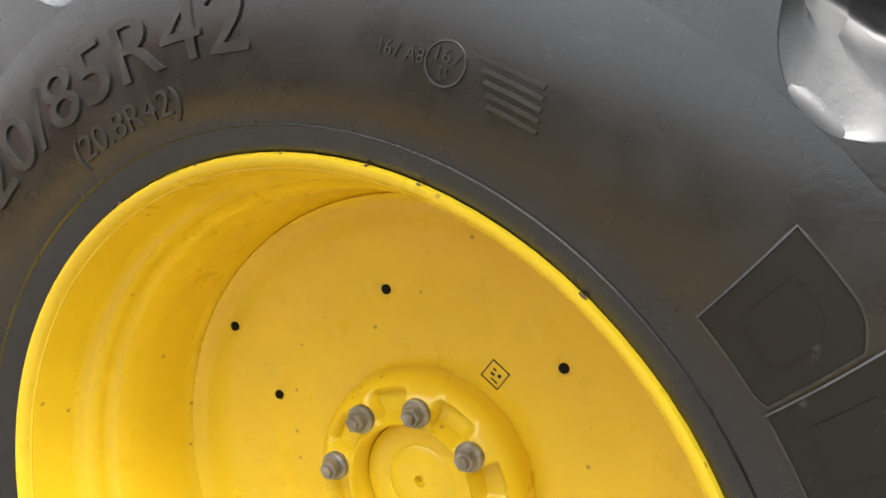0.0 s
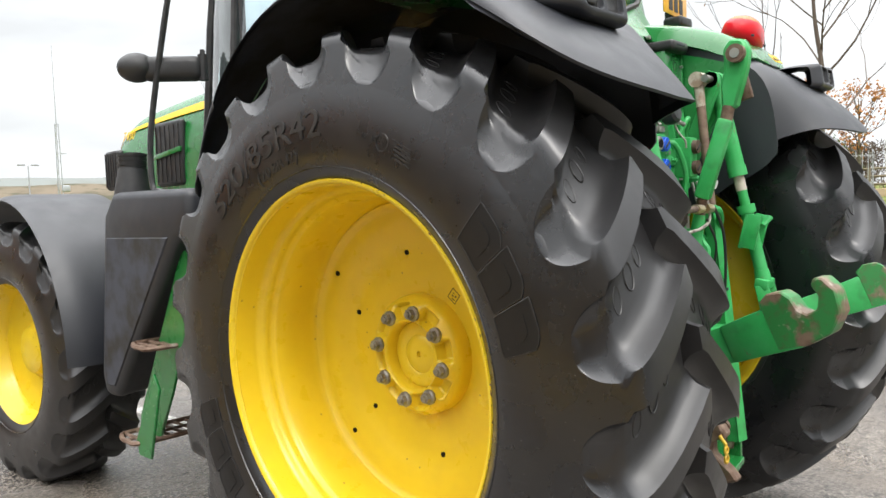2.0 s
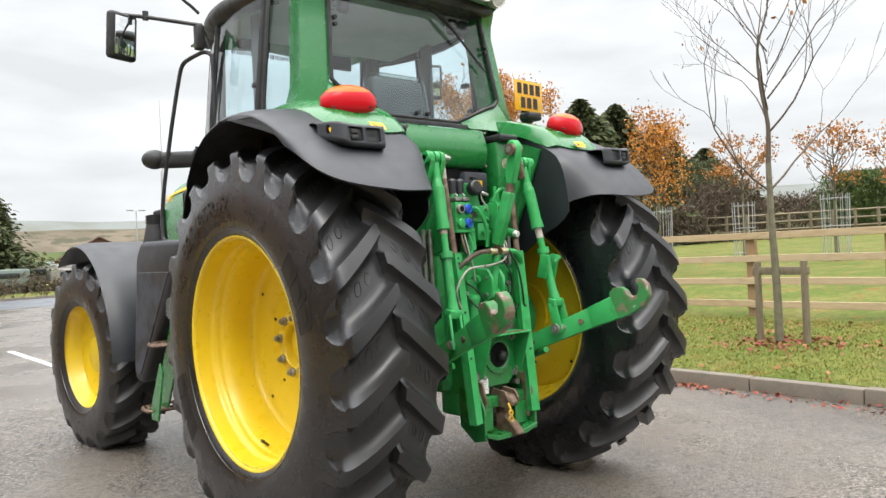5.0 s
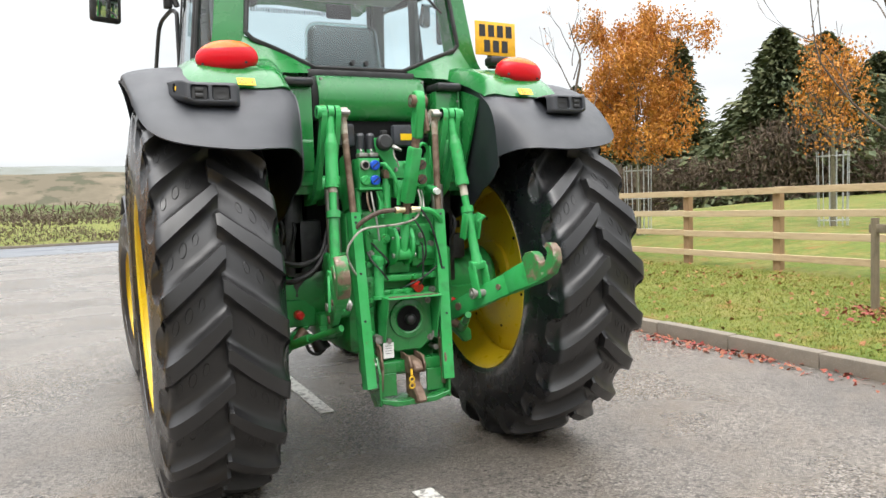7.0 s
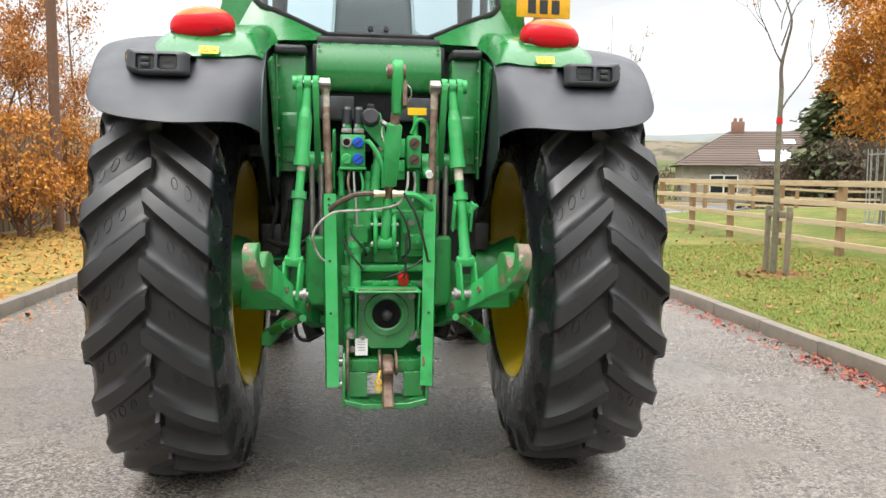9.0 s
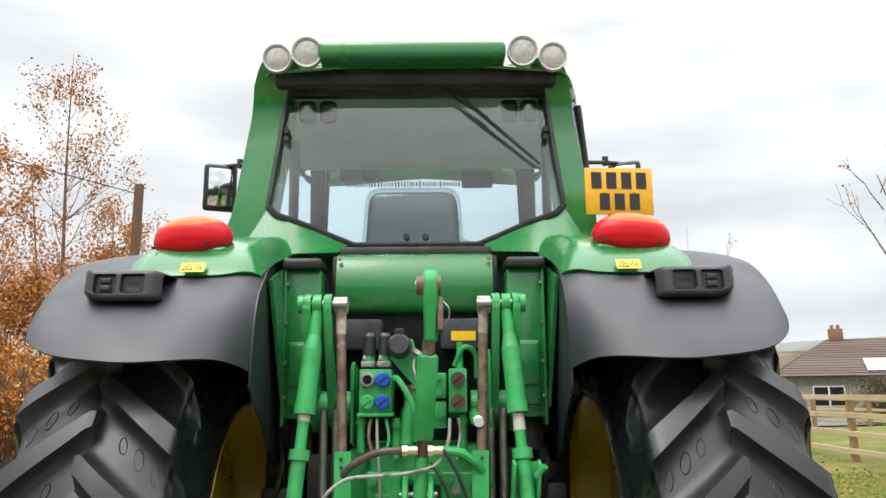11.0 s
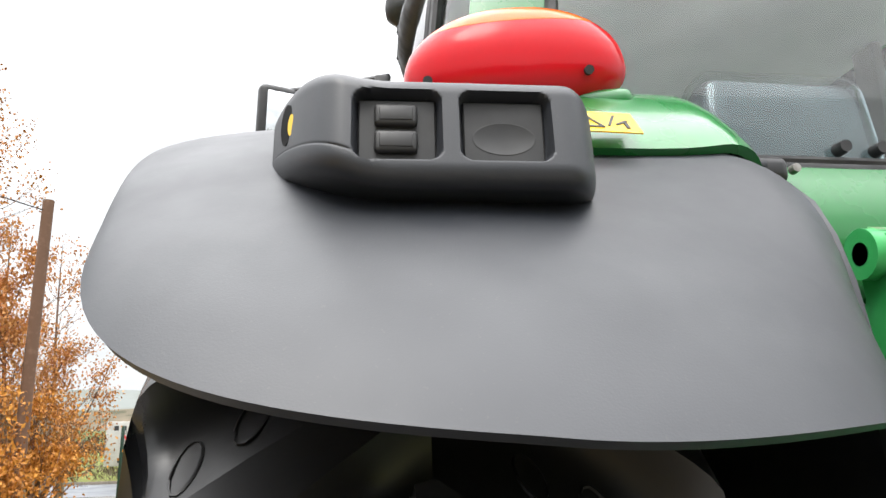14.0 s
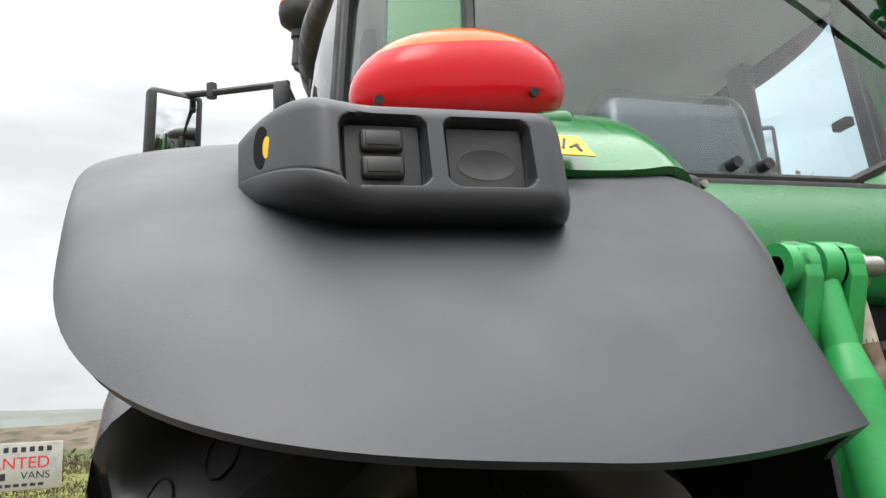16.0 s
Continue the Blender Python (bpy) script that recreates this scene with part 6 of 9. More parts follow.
    revolve(t, [(0, 0.098), (0.012, 0.095), (0.016, 0.072), (0.012, 0.064), (-0.02, 0.062)], 36)
    bmesh.ops.transform(t, matrix=Matrix.Translation((0.030, -0.515, 0.805)) @ Matrix.Rotation(radians(-90), 4, "Z"), verts=t.verts)
    merge(bm, t)
    part("pto_ring", bm, M_GREEN, p)
    bm = bmesh.new()
    rod(bm, (0.030, -0.512, 0.805), (0.030, -0.522, 0.805), 0.063, 0.063, 28)
    part("pto_cap", bm, M_RECESS, p, "deep black power take-off opening")
    bm = bmesh.new()
    t = bmesh.new()
    bmesh.ops.create_uvsphere(t, u_segments=20, v_segments=14, radius=0.027)
    bmesh.ops.transform(t, matrix=Matrix.Translation((0.032, -0.545, 0.803)), verts=t.verts)
    merge(bm, t)
    rod(bm, (0.030, -0.515, 0.805), (0.031, -0.54, 0.804), 0.022, 0.022, 16)
    part("pto_shaft", bm, M_BLACK, p, "black rounded shaft cap")
    bm = bmesh.new()
    plate(bm, [(-0.105, -0.46), (0.165, -0.46), (0.175, -0.625), (-0.112, -0.625)], 0.008, "z", 0.918, 0.002)
    for x in (-0.105, 0.168):
        plate(bm, [(-0.46, 0.918), (-0.62, 0.918), (-0.545, 0.70), (-0.46, 0.70)], 0.007, "x", x, 0.002)
    g = part("pto_guard", bm, M_GREEN_W, c, "worn green guard over the power take-off")
    bm = bmesh.new()
    box(bm, (0.03, -0.60, 0.924), (0.25, 0.03, 0.004), bev=0.001)
    part("guard_wear", bm, M_RUSTY, g, "bare worn edge")
    for x, z in ((-0.075, 0.70), (0.145, 0.70), (-0.08, 0.885), (0.14, 0.885)):
        bolt_head(p, (x, -0.515, z), 0.012, mat=M_ZINC)
    # label
    bm = bmesh.new()
    box(bm, (-0.080, -0.522, 0.658), (0.054, 0.003, 0.076))
    lb = part("white_label", bm, M_WHITE, c, "small white printed label", smooth=False)
    for k in range(4):
        bm = bmesh.new()
        box(bm, (-0.080, -0.5242, 0.680 - 0.012 * k), (0.034, 0.001, 0.002))
        part("label_bar", bm, M_INK, lb, smooth=False)
    return c


CAST = build_casting()


def build_hitch():
    """Pick-up hitch below: side cheeks, bottom frame, jaw and latch."""
    bm = bmesh.new()
    for x in (-0.155, 0.205):
        plate(bm, [(-0.42, 0.66), (-0.56, 0.64), (-0.60, 0.56), (-0.60, 0.41), (-0.52, 0.39), (-0.42, 0.46)], 0.014, "x", x, 0.003)
    plate(bm, [(-0.155, 0.425), (-0.08, 0.40), (0.13, 0.40), (0.205, 0.425), (0.205, 0.445), (0.12, 0.425), (-0.07, 0.425), (-0.155, 0.445)], 0.16, "y", -0.53, 0.003)
    rounded(bm, (0.025, -0.50, 0.575), (0.36, 0.08, 0.06), 0.01, 2)
    for x in (-0.10, 0.15):
        plate(bm, [(x - 0.045, 0.44), (x + 0.045, 0.44), (x + 0.045, 0.55), (x - 0.045, 0.55)], 0.012, "y", -0.545, 0.002)
    h = part("pickup_hitch", bm, M_GREEN, tractor, "green pick-up hitch frame")
    bm = bmesh.new()
    plate(bm, [(-0.50, 0.62), (-0.60, 0.61), (-0.625, 0.57), (-0.60, 0.545), (-0.575, 0.56), (-0.575, 0.50), (-0.64, 0.45), (-0.66, 0.42), (-0.60, 0.40), (-0.50, 0.43)], 0.05, "x", 0.035, 0.008)
    part("hitch_hook", bm, M_RUSTY, h, "worn steel pick-up hook")
    for x in (0.0, 0.072):
        bm = bmesh.new()
        plate(bm, [(-0.48, 0.64), (-0.59, 0.63), (-0.615, 0.585), (-0.59, 0.545), (-0.48, 0.55)], 0.012, "x", x, 0.003)
        part("hook_cheek", bm, M_RUSTY, h)
    bm = bmesh.new()
    for z, r in ((0.528, 0.012), (0.498, 0.013)):
        tube(bm, [(-0.008 + r * math.cos(q * math.pi / 8), -0.63, z + r * math.sin(q * math.pi / 8)) for q in range(17)], 0.0048, 6)
    rod(bm, (-0.008, -0.63, 0.545), (0.002, -0.60, 0.575), 0.006, 0.006, 8)
    part("latch_handle", bm, M_YELLOW_D, h, "pair of yellow latch rings")
    for x in (-0.165, 0.215):
        for z in (0.50, 0.60):
            bm = bmesh.new()
            rod(bm, (x - 0.02, -0.555, z), (x + 0.02, -0.555, z), 0.018, 0.018, 16)
            part("hitch_pin", bm, M_STEEL, h)
    for x in (-0.14, 0.19):
        bm = bmesh.new()
        plate(bm, [(-0.52, 0.70), (-0.575, 0.69), (-0.60, 0.60), (-0.575, 0.47), (-0.545, 0.47)], 0.012, "x", x, 0.003)
        part("hitch_link", bm, M_RUSTY, h, "rust-worn hitch link")
    for x in (-0.125, 0.175):
        bm = bmesh.new()
        rod(bm, (x, -0.46, 0.715), (x, -0.525, 0.715), 0.021, 0.021, 18)
        part("hitch_bolt", bm, M_ZINC, h, "large round bolt head")
        bm = bmesh.new()
        rod(bm, (x + 0.005, -0.44, 0.645), (x + 0.005, -0.51, 0.645), 0.014, 0.014, 14)
        part("hitch_bolt", bm, M_ZINC, h)
    return h


build_hitch()


def build_lift(side):
    """Lift arm, lift link, pick-up rod and lower link of one side."""
    s = side
    # rocker arm
    bm = bmesh.new()
    for x in (0.345, 0.277):
        plate(bm, [(-0.12, 1.44), (-0.22, 1.42), (-0.30, 1.46), (-0.40, 1.62), (-0.46, 1.755), (-0.455, 1.815), (-0.48, 1.835), (-0.51, 1.82), (-0.515, 1.785), (-0.46, 1.60), (-0.40, 1.46), (-0.28, 1.36), (-0.12, 1.38)][:7] + [(-0.48, 1.838), (-0.512, 1.822), (-0.516, 1.784), (-0.47, 1.66), (-0.36, 1.44), (-0.26, 1.38), (-0.12, 1.37)], 0.026, "x", s * x, 0.006)
    arm = part("lift_arm", bm, M_GREEN_W, tractor, "green hydraulic lift arm")
    bm = bmesh.new()
    rod(bm, (s * 0.20, -0.22, 1.46), (s * 0.37, -0.22, 1.46), 0.06, 0.06, 20)
    part("rocker_shaft", bm, M_GREEN_W, arm)
    bm = bmesh.new()
    rod(bm, (s * 0.215, -0.485, 1.803), (s * 0.375, -0.485, 1.803), 0.014, 0.014, 14)
    part("lift_pin", bm, M_STEEL, arm)
    for x in (0.362, 0.345, 0.277):
        bm = bmesh.new()
        rod(bm, (s * (x - 0.013), -0.485, 1.803), (s * (x + 0.013), -0.485, 1.803), 0.030, 0.030, 18)
        part("arm_boss", bm, M_GREEN_W, arm)
    # lift link
    top, bot = V(s * 0.311, -0.485, 1.803), V(s * 0.372, -0.66, 0.915)
    d = bot - top
    bm = bmesh.new()
    rod(bm, (s * 0.297, -0.485, 1.803), (s * 0.325, -0.485, 1.803), 0.032, 0.032, 18)
    rod(bm, top, top + d * 0.14, 0.020, 0.020, 14)
    rod(bm, top + d * 0.12, top + d * 0.17, 0.021, 0.030, 16)
    rod(bm, top + d * 0.17, top + d * 0.36, 0.031, 0.031, 18)
    rod(bm, top + d * 0.36, top + d * 0.40, 0.034, 0.034, 18)
    k = part("lift_link", bm, M_GREEN_W, tractor, "adjustable green lift link")
    bm = bmesh.new()
    rod(bm, top + d * 0.40, top + d * 0.56, 0.018, 0.018, 14)
    part("link_rod", bm, M_GREEN_W, k, "worn green link rod")
    bm = bmesh.new()
    rod(bm, top + d * 0.40, top + d * (0.425 if s < 0 else 0.46), 0.0195, 0.0195, 14)
    part("rod_collar", bm, M_WORNHEAD, k, "bare worn length of the rod")
    bm = bmesh.new()
    rod(bm, top + d * 0.52, top + d * 0.555, 0.032, 0.032, 16)
    rod(bm, top + d * 0.54, top + d * 0.80, 0.0235, 0.0235, 14)
    if s > 0:
        c = top + d * 0.63
        for o in (-0.038, 0.038):
            box(bm, c + V(o, -0.012, 0), (0.010, 0.05, 0.125), (13, 3, 0), 0.002)
        box(bm, c + V(0, 0.018, 0), (0.082, 0.010, 0.125), (13, 3, 0), 0.002)
        rod(bm, c + V(0.03, -0.03, 0.02), c + V(0.055, -0.05, 0.05), 0.010, 0.010, 8)
    part("link_barrel", bm, M_GREEN_W, k, "green turnbuckle barrel")
    bm = bmesh.new()
    for o in (-0.032, 0.032):
        e = V(s * o, 0, 0)
        a, b = top + d * 0.85 + e, bot + d * 0.03 + e
        t = bmesh.new()
        box(t, (0, 0, 0), (0.013, 0.048, (b - a).length), bev=0.004)
        bmesh.ops.transform(t, matrix=Matrix.Translation((a + b) / 2) @ (b - a).to_track_quat("Z", "Y").to_matrix().to_4x4(), verts=t.verts)
        merge(bm, t)
    rounded(bm, top + d * 0.845, (0.078, 0.050, 0.04), 0.008, 2, (11, 4 * -s, 0))
    rod(bm, top + d * 0.79, top + d * 0.845, 0.026, 0.030, 14)
    part("link_clevis", bm, M_GREEN_W, k, "forked clevis end")
    bm = bmesh.new()
    rod(bm, bot - V(0.05, 0, 0), bot + V(0.05, 0, 0), 0.018, 0.018, 14)
    rod(bm, bot + V(s * -0.05, 0, 0), bot + V(s * -0.062, 0, 0), 0.027, 0.027, 16)
    rod(bm, bot + V(s * -0.062, 0, 0), bot + V(s * -0.07, 0, 0), 0.013, 0.013, 6)
    part("clevis_pin", bm, M_ZINC, k, "pin with washer")
    # brown pick-up rod into a green channel
    rt, rm, rb = V(s * 0.240, -0.452, 1.803), V(s * 0.222, -0.50, 1.33), V(s * 0.205, -0.585, 0.50)
    bm = bmesh.new()
    rod(bm, rt, rt.lerp(rm, 0.22), 0.015, 0.015, 12)
    rod(bm, rt.lerp(rm, 0.2), rm, 0.0165, 0.0165, 12)
    rr = part("pickup_rod", bm, M_RUSTY, tractor, "rust-brown hitch lift rod")
    bm = bmesh.new()
    rod(bm, rt - V(0.022, 0, 0), rt + V(0.022, 0, 0), 0.0285, 0.0285, 18)
    rod(bm, rt.lerp(rm, 0.03), rt.lerp(rm, 0.21), 0.0185, 0.0165, 14)
    part("rod_head", bm, M_WORNHEAD, rr, "pale worn rod end")
    bm = bmesh.new()
    t = bmesh.new()
    L = (rb - rm).length
    for c, z in (((0, 0.020, 0), (0.052, 0.006, L)), ((-0.023, 0, 0), (0.006, 0.045, L)), ((0.023, 0, 0), (0.006, 0.045, L)), ((0, -0.020, 0), (0.052, 0.006, L))):
        box(t, c, z)
    q = (rb - rm).to_track_quat("Z", "Y").to_matrix().to_4x4()
    bmesh.ops.transform(t, matrix=Matrix.Translation((rm + rb) / 2) @ q, verts=t.verts)
    merge(bm, t)
    ch = part("rod_channel", bm, M_GREEN_W, rr, "long green square rod sleeve", sharp=30)
    for f in (0.03, 0.06, 0.35, 0.62):
        bm = bmesh.new()
        p = rm.lerp(rb, f)
        rod(bm, p + V(0.0, -0.024, 0.004), p + V(0, -0.0275, 0.004), 0.006, 0.006, 10)
        part("sleeve_hole", bm, M_PLASTIC_U, rr)
    # hydraulic ram
    for o in (0.0, 0.042):
        bm = bmesh.new()
        rod(bm, (s * (0.258 + o), -0.37, 1.06), (s * (0.262 + o), -0.36, 1.46), 0.014, 0.014, 14)
        part("ram_rod", bm, M_STEEL, tractor, "chromed hydraulic ram rod")
    bm = bmesh.new()
    rounded(bm, (s * 0.275, -0.36, 0.98), (0.11, 0.10, 0.32), 0.02, 3)
    part("ram_body", bm, M_GREEN_D, tractor, "green hydraulic ram body")
    # lower link with claw
    A, E = V(s * 0.285, -0.25, 0.735), V(s * 0.452 + (0.035 if s > 0 else 0.0), -1.0, 1.048)
    bm = bmesh.new()
    ax = (E - A).normalized()
    sd = V(1, 0, 0) - ax * ax.x
    sd.normalize()
    up = sd.cross(ax) if sd.cross(ax).z > 0 else ax.cross(sd)
    def slab(a, b, h0, h1, w, off=0.0):
        t = bmesh.new()
        vs = []
        for p, h in ((a, h0), (b, h1)):
            for q1, q2 in ((-1, -1), (1, -1), (1, 1), (-1, 1)):
                vs.append(t.verts.new(p + sd * q1 * w / 2 + up * (q2 * h / 2 + off)))
        for f in ((3, 2, 1, 0), (4, 5, 6, 7), (0, 1, 5, 4), (1, 2, 6, 5), (2, 3, 7, 6), (3, 0, 4, 7)):
            t.faces.new([vs[i] for i in f])
        bevel(t, 0.005, 2)
        merge(bm, t)
    slab(A, A.lerp(E, 0.2), 0.07, 0.085, 0.034)
    slab(A.lerp(E, 0.15), A.lerp(E, 0.80), 0.085, 0.105, 0.034)
    slab(A.lerp(E, 0.75), E, 0.105, 0.125, 0.05)
    ll = part("lower_link", bm, M_GREEN_W, tractor, "green lower link arm with quick-attach claw", sharp=40)
    # claw profile along ax and up
    prof = [(-0.06, -0.055), (0.02, -0.062), (0.09, -0.050), (0.135, -0.010), (0.145, 0.045), (0.128, 0.082), (0.105, 0.090), (0.092, 0.075), (0.100, 0.045), (0.082, 0.015), (0.052, 0.012), (0.036, 0.030), (0.030, 0.062), (0.012, 0.085), (-0.03, 0.092), (-0.06, 0.075)]
    bm = bmesh.new()
    t = bmesh.new()
    fa = [t.verts.new(E + ax * (u - 0.01) + up * v - sd * 0.026) for u, v in prof]
    fb = [t.verts.new(E + ax * (u - 0.01) + up * v + sd * 0.026) for u, v in prof]
    t.faces.new(fa[::-1])
    t.faces.new(fb)
    for i in range(len(prof)):
        t.faces.new((fa[i], fa[(i + 1) % len(prof)], fb[(i + 1) % len(prof)], fb[i]))
    bmesh.ops.recalc_face_normals(t, faces=t.faces)
    bevel(t, 0.004, 1)
    merge(bm, t)
    part("claw", bm, M_CLAW, ll, "rust-worn green claw hook", sharp=30)
    for f, r in ((0.68, 0.014), (0.30, 0.02)):
        bm = bmesh.new()
        c = A.lerp(E, f)
        rod(bm, c - sd * 0.026, c + sd * 0.026, r, r, 14)
        part("link_hole", bm, M_RUSTY, ll)
    bm = bmesh.new()
    rod(bm, A - V(0.06, 0, 0), A + V(0.06, 0, 0), 0.03, 0.03, 16)
    rounded(bm, A + V(-s * 0.0, 0.10, 0.02), (0.10, 0.18, 0.14), 0.02, 2)
    part("link_pivot", bm, M_GREEN_D, ll)
    # stabiliser between the link and the axle
    bm = bmesh.new()
    rod(bm, (s * 0.33, -0.58, 0.80), (s * 0.50, -0.16, 0.66), 0.016, 0.016, 12)
    rod(bm, (s * 0.42, -0.36, 0.73), (s * 0.50, -0.16, 0.66), 0.024, 0.024, 12)
    part("stabiliser", bm, M_GREEN_D, ll, "oily stabiliser bar")
    bm = bmesh.new()
    plate(bm, [(s * 0.33, 0.90), (s * 0.66, 0.90), (s * 0.66, 0.76), (s * 0.33, 0.755)], 0.05, "y", -0.13, 0.008)
    plate(bm, [(s * 0.36, 0.765), (s * 0.42, 0.755), (s * 0.56, 0.645), (s * 0.565, 0.585), (s * 0.52, 0.575), (s * 0.45, 0.655), (s * 0.40, 0.70)], 0.045, "y", -0.135, 0.006)
    part("axle_bracket", bm, M_GREEN_D, ll, "green bracket under the axle")
    bm = bmesh.new()
    rod(bm, (s * 0.40, -0.17, 0.735), (s * 0.455, -0.20, 0.685), 0.030, 0.022, 14)
    rod(bm, (s * 0.455, -0.20, 0.685), (s * 0.50, -0.19, 0.665), 0.014, 0.014, 10)
    part("stabiliser_joint", bm, M_RUSTY, ll, "rust-brown stabiliser joint")
    bm = bmesh.new()
    rod(bm, (s * 0.335, -0.13, 0.70), (s * 0.30, -0.16, 0.625), 0.038, 0.045, 16)
    tube(bm, smooth_path([(s * 0.40, -0.16, 0.72), (s * 0.385, -0.19, 0.64), (s * 0.34, -0.19, 0.615), (s * 0.30, -0.17, 0.63)], 5), 0.009, 8)
    part("rubber_boot", bm, M_RUBBERH, ll, "black rubber boot and hose below the axle")
    # red protective cap
    bm = bmesh.new()
    c = V(s * 0.425, -0.165, 0.822)
    rod(bm, c, c + V(0, -0.045, 0), 0.024, 0.022, 16)
    rod(bm, c + V(0, -0.045, 0), c + V(0, -0.052, 0), 0.022, 0.012, 16)
    part("red_cap", bm, M_RED, ll, "red plastic coupling cap")


for s in (-1, 1):
    build_lift(s)


def build_valves():
    """Remote hydraulic couplers with coloured caps, and the pipes round them."""
    bm = bmesh.new()
    rounded(bm, (-0.120, -0.415, 1.519), (0.108, 0.11, 0.142), 0.006, 2)
    rounded(bm, (-0.120, -0.43, 1.443), (0.118, 0.10, 0.012), 0.003, 2)
    for x in (-0.166, -0.074):
        rod(bm, (x, -0.465, 1.519), (x, -0.474, 1.519), 0.005, 0.005, 8)
    v = part("coupler_block", bm, M_GREEN_W, tractor, "green hydraulic coupler block with blue caps")
    for x, z, mat, lab in ((-0.096, 1.555, M_BLUE, "blue plastic coupler cap"), (-0.096, 1.483, M_BLUE, "blue plastic coupler cap"), (-0.146, 1.555, M_ZINC, "open coupler socket"), (-0.146, 1.483, M_GREEN_W, "green coupler cap")):
        bm = bmesh.new()
        rod(bm, (x, -0.468, z), (x, -0.486, z), 0.0245, 0.0235, 24)
        rod(bm, (x, -0.486, z), (x, -0.489, z), 0.0235, 0.020, 24)
        cap = part("coupler_cap", bm, mat, v, lab)
        bm = bmesh.new()
        if mat is M_ZINC:
            rod(bm, (x, -0.4885, z), (x, -0.4905, z), 0.015, 0.014, 20)
            part("socket_bore", bm, M_RECESS, cap)
        else:
            box(bm, (x, -0.4895, z), (0.036, 0.004, 0.006), (0, -40, 0), 0.001)
            part("cap_slot", bm, M_BLACK if mat is M_BLUE else M_GREEN_D, cap)
    for x in (-0.146, -0.094):
        bm = bmesh.new()
        rod(bm, (x, -0.42, 1.59), (x, -0.42, 1.635), 0.020, 0.020, 14)
        part("valve_neck", bm, M_GREEN_W, v)
        bm = bmesh.new()
        rounded(bm, (x, -0.44, 1.606), (0.046, 0.06, 0.020), 0.004, 2)
        rod(bm, (x - 0.012, -0.47, 1.618), (x - 0.012, -0.455, 1.632), 0.006, 0.006, 8)
        part("neck_collar", bm, M_ZINC, v)
        bm = bmesh.new()
        rod(bm, (x, -0.42, 1.635), (x, -0.42, 1.70), 0.022, 0.022, 16)
        rod(bm, (x, -0.42, 1.70), (x, -0.42, 1.712), 0.022, 0.016, 16)
        part("solenoid", bm, M_PLASTIC, v, "dark grey solenoid can")
    bm = bmesh.new()
    rounded(bm, (0.150, -0.415, 1.519), (0.060, 0.11, 0.142), 0.006, 2)
    w = part("coupler_block", bm, M_GREEN_W, tractor, "green hydraulic coupler block with brown caps")
    for z in (1.555, 1.483):
        bm = bmesh.new()
        rod(bm, (0.150, -0.468, z), (0.150, -0.487, z), 0.0245, 0.0235, 24)
        cap = part("coupler_cap", bm, M_BROWN, w, "brown plastic coupler cap")
        bm = bmesh.new()
        box(bm, (0.150, -0.489, z), (0.036, 0.004, 0.006), (0, -40, 0), 0.001)
        part("cap_slot", bm, M_BLACK, cap)
    bm = bmesh.new()
    rod(bm, (0.158, -0.42, 1.59), (0.158, -0.42, 1.68), 0.012, 0.010, 12)
    tube(bm, smooth_path([(0.14, -0.42, 1.60), (0.17, -0.44, 1.66), (0.21, -0.42, 1.64), (0.215, -0.40, 1.56)], 5), 0.009, 8)
    part("feed_pipe", bm, M_GREEN_W, w)
    # trailer socket knob
    bm = bmesh.new()
    t = bmesh.new()
    revolve(t, [(0, 0.0), (0.0, 0.030), (-0.008, 0.039), (-0.03, 0.041), (-0.05, 0.034), (-0.06, 0.0)], 26)
    bmesh.ops.transform(t, matrix=Matrix.Translation((-0.042, -0.50, 1.668)) @ Matrix.Rotation(radians(-90), 4, "Z") @ Matrix.Rotation(radians(-12), 4, "Y"), verts=t.verts)
    merge(bm, t)
    box(bm, (-0.042, -0.47, 1.712), (0.03, 0.03, 0.02), bev=0.004)
    part("trailer_socket", bm, M_BLACK, tractor, "black capped trailer socket")
    bm = bmesh.new()
    plate(bm, [(-0.085, 1.69), (0.0, 1.69), (0.03, 1.58), (0.02, 1.52), (-0.02, 1.56), (-0.07, 1.62)], 0.012, "y", -0.43, 0.002)
    part("socket_plate", bm, M_GREEN_W, tractor, "green socket mounting plate")
    bm = bmesh.new()
    rounded(bm, (-0.12, -0.31, 1.50), (0.10, 0.10, 0.14), 0.015, 2)
    rounded(bm, (0.15, -0.31, 1.50), (0.06, 0.10, 0.14), 0.012, 2)
    rod(bm, (0.035, -0.33, 1.40), (0.035, -0.33, 1.60), 0.035, 0.03, 16)
    rod(bm, (-0.03, -0.36, 1.30), (-0.03, -0.36, 1.42), 0.022, 0.018, 14)
    part("valve_body", bm, M_GREEN_D, tractor, "oily green valve body")
    # added near-black block that fills the view under the cab with shade
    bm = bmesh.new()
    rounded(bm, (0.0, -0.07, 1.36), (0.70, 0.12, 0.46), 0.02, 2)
    part("cab_shade_block", bm, M_RECESS, tractor, "near-black block added to stand for the shade under the cab")
    bm = bmesh.new()
    plate(bm, [(-0.40, 1.35), (-0.30, 1.33), (-0.26, 1.42), (-0.28, 1.60), (-0.36, 1.62), (-0.41, 1.60)], 0.012, "x", -0.204, 0.003)
    part("valve_bracket", bm, M_GREEN_W, tractor, "green valve mounting plate")
    bm = bmesh.new()
    plate(bm, [(-0.38, 1.40), (-0.27, 1.34), (-0.24, 1.42), (-0.27, 1.62), (-0.34, 1.66)], 0.012, "x", 0.262, 0.003)
    part("valve_bracket", bm, M_GREEN_W, tractor, "green valve mounting plate")
    bm = bmesh.new()
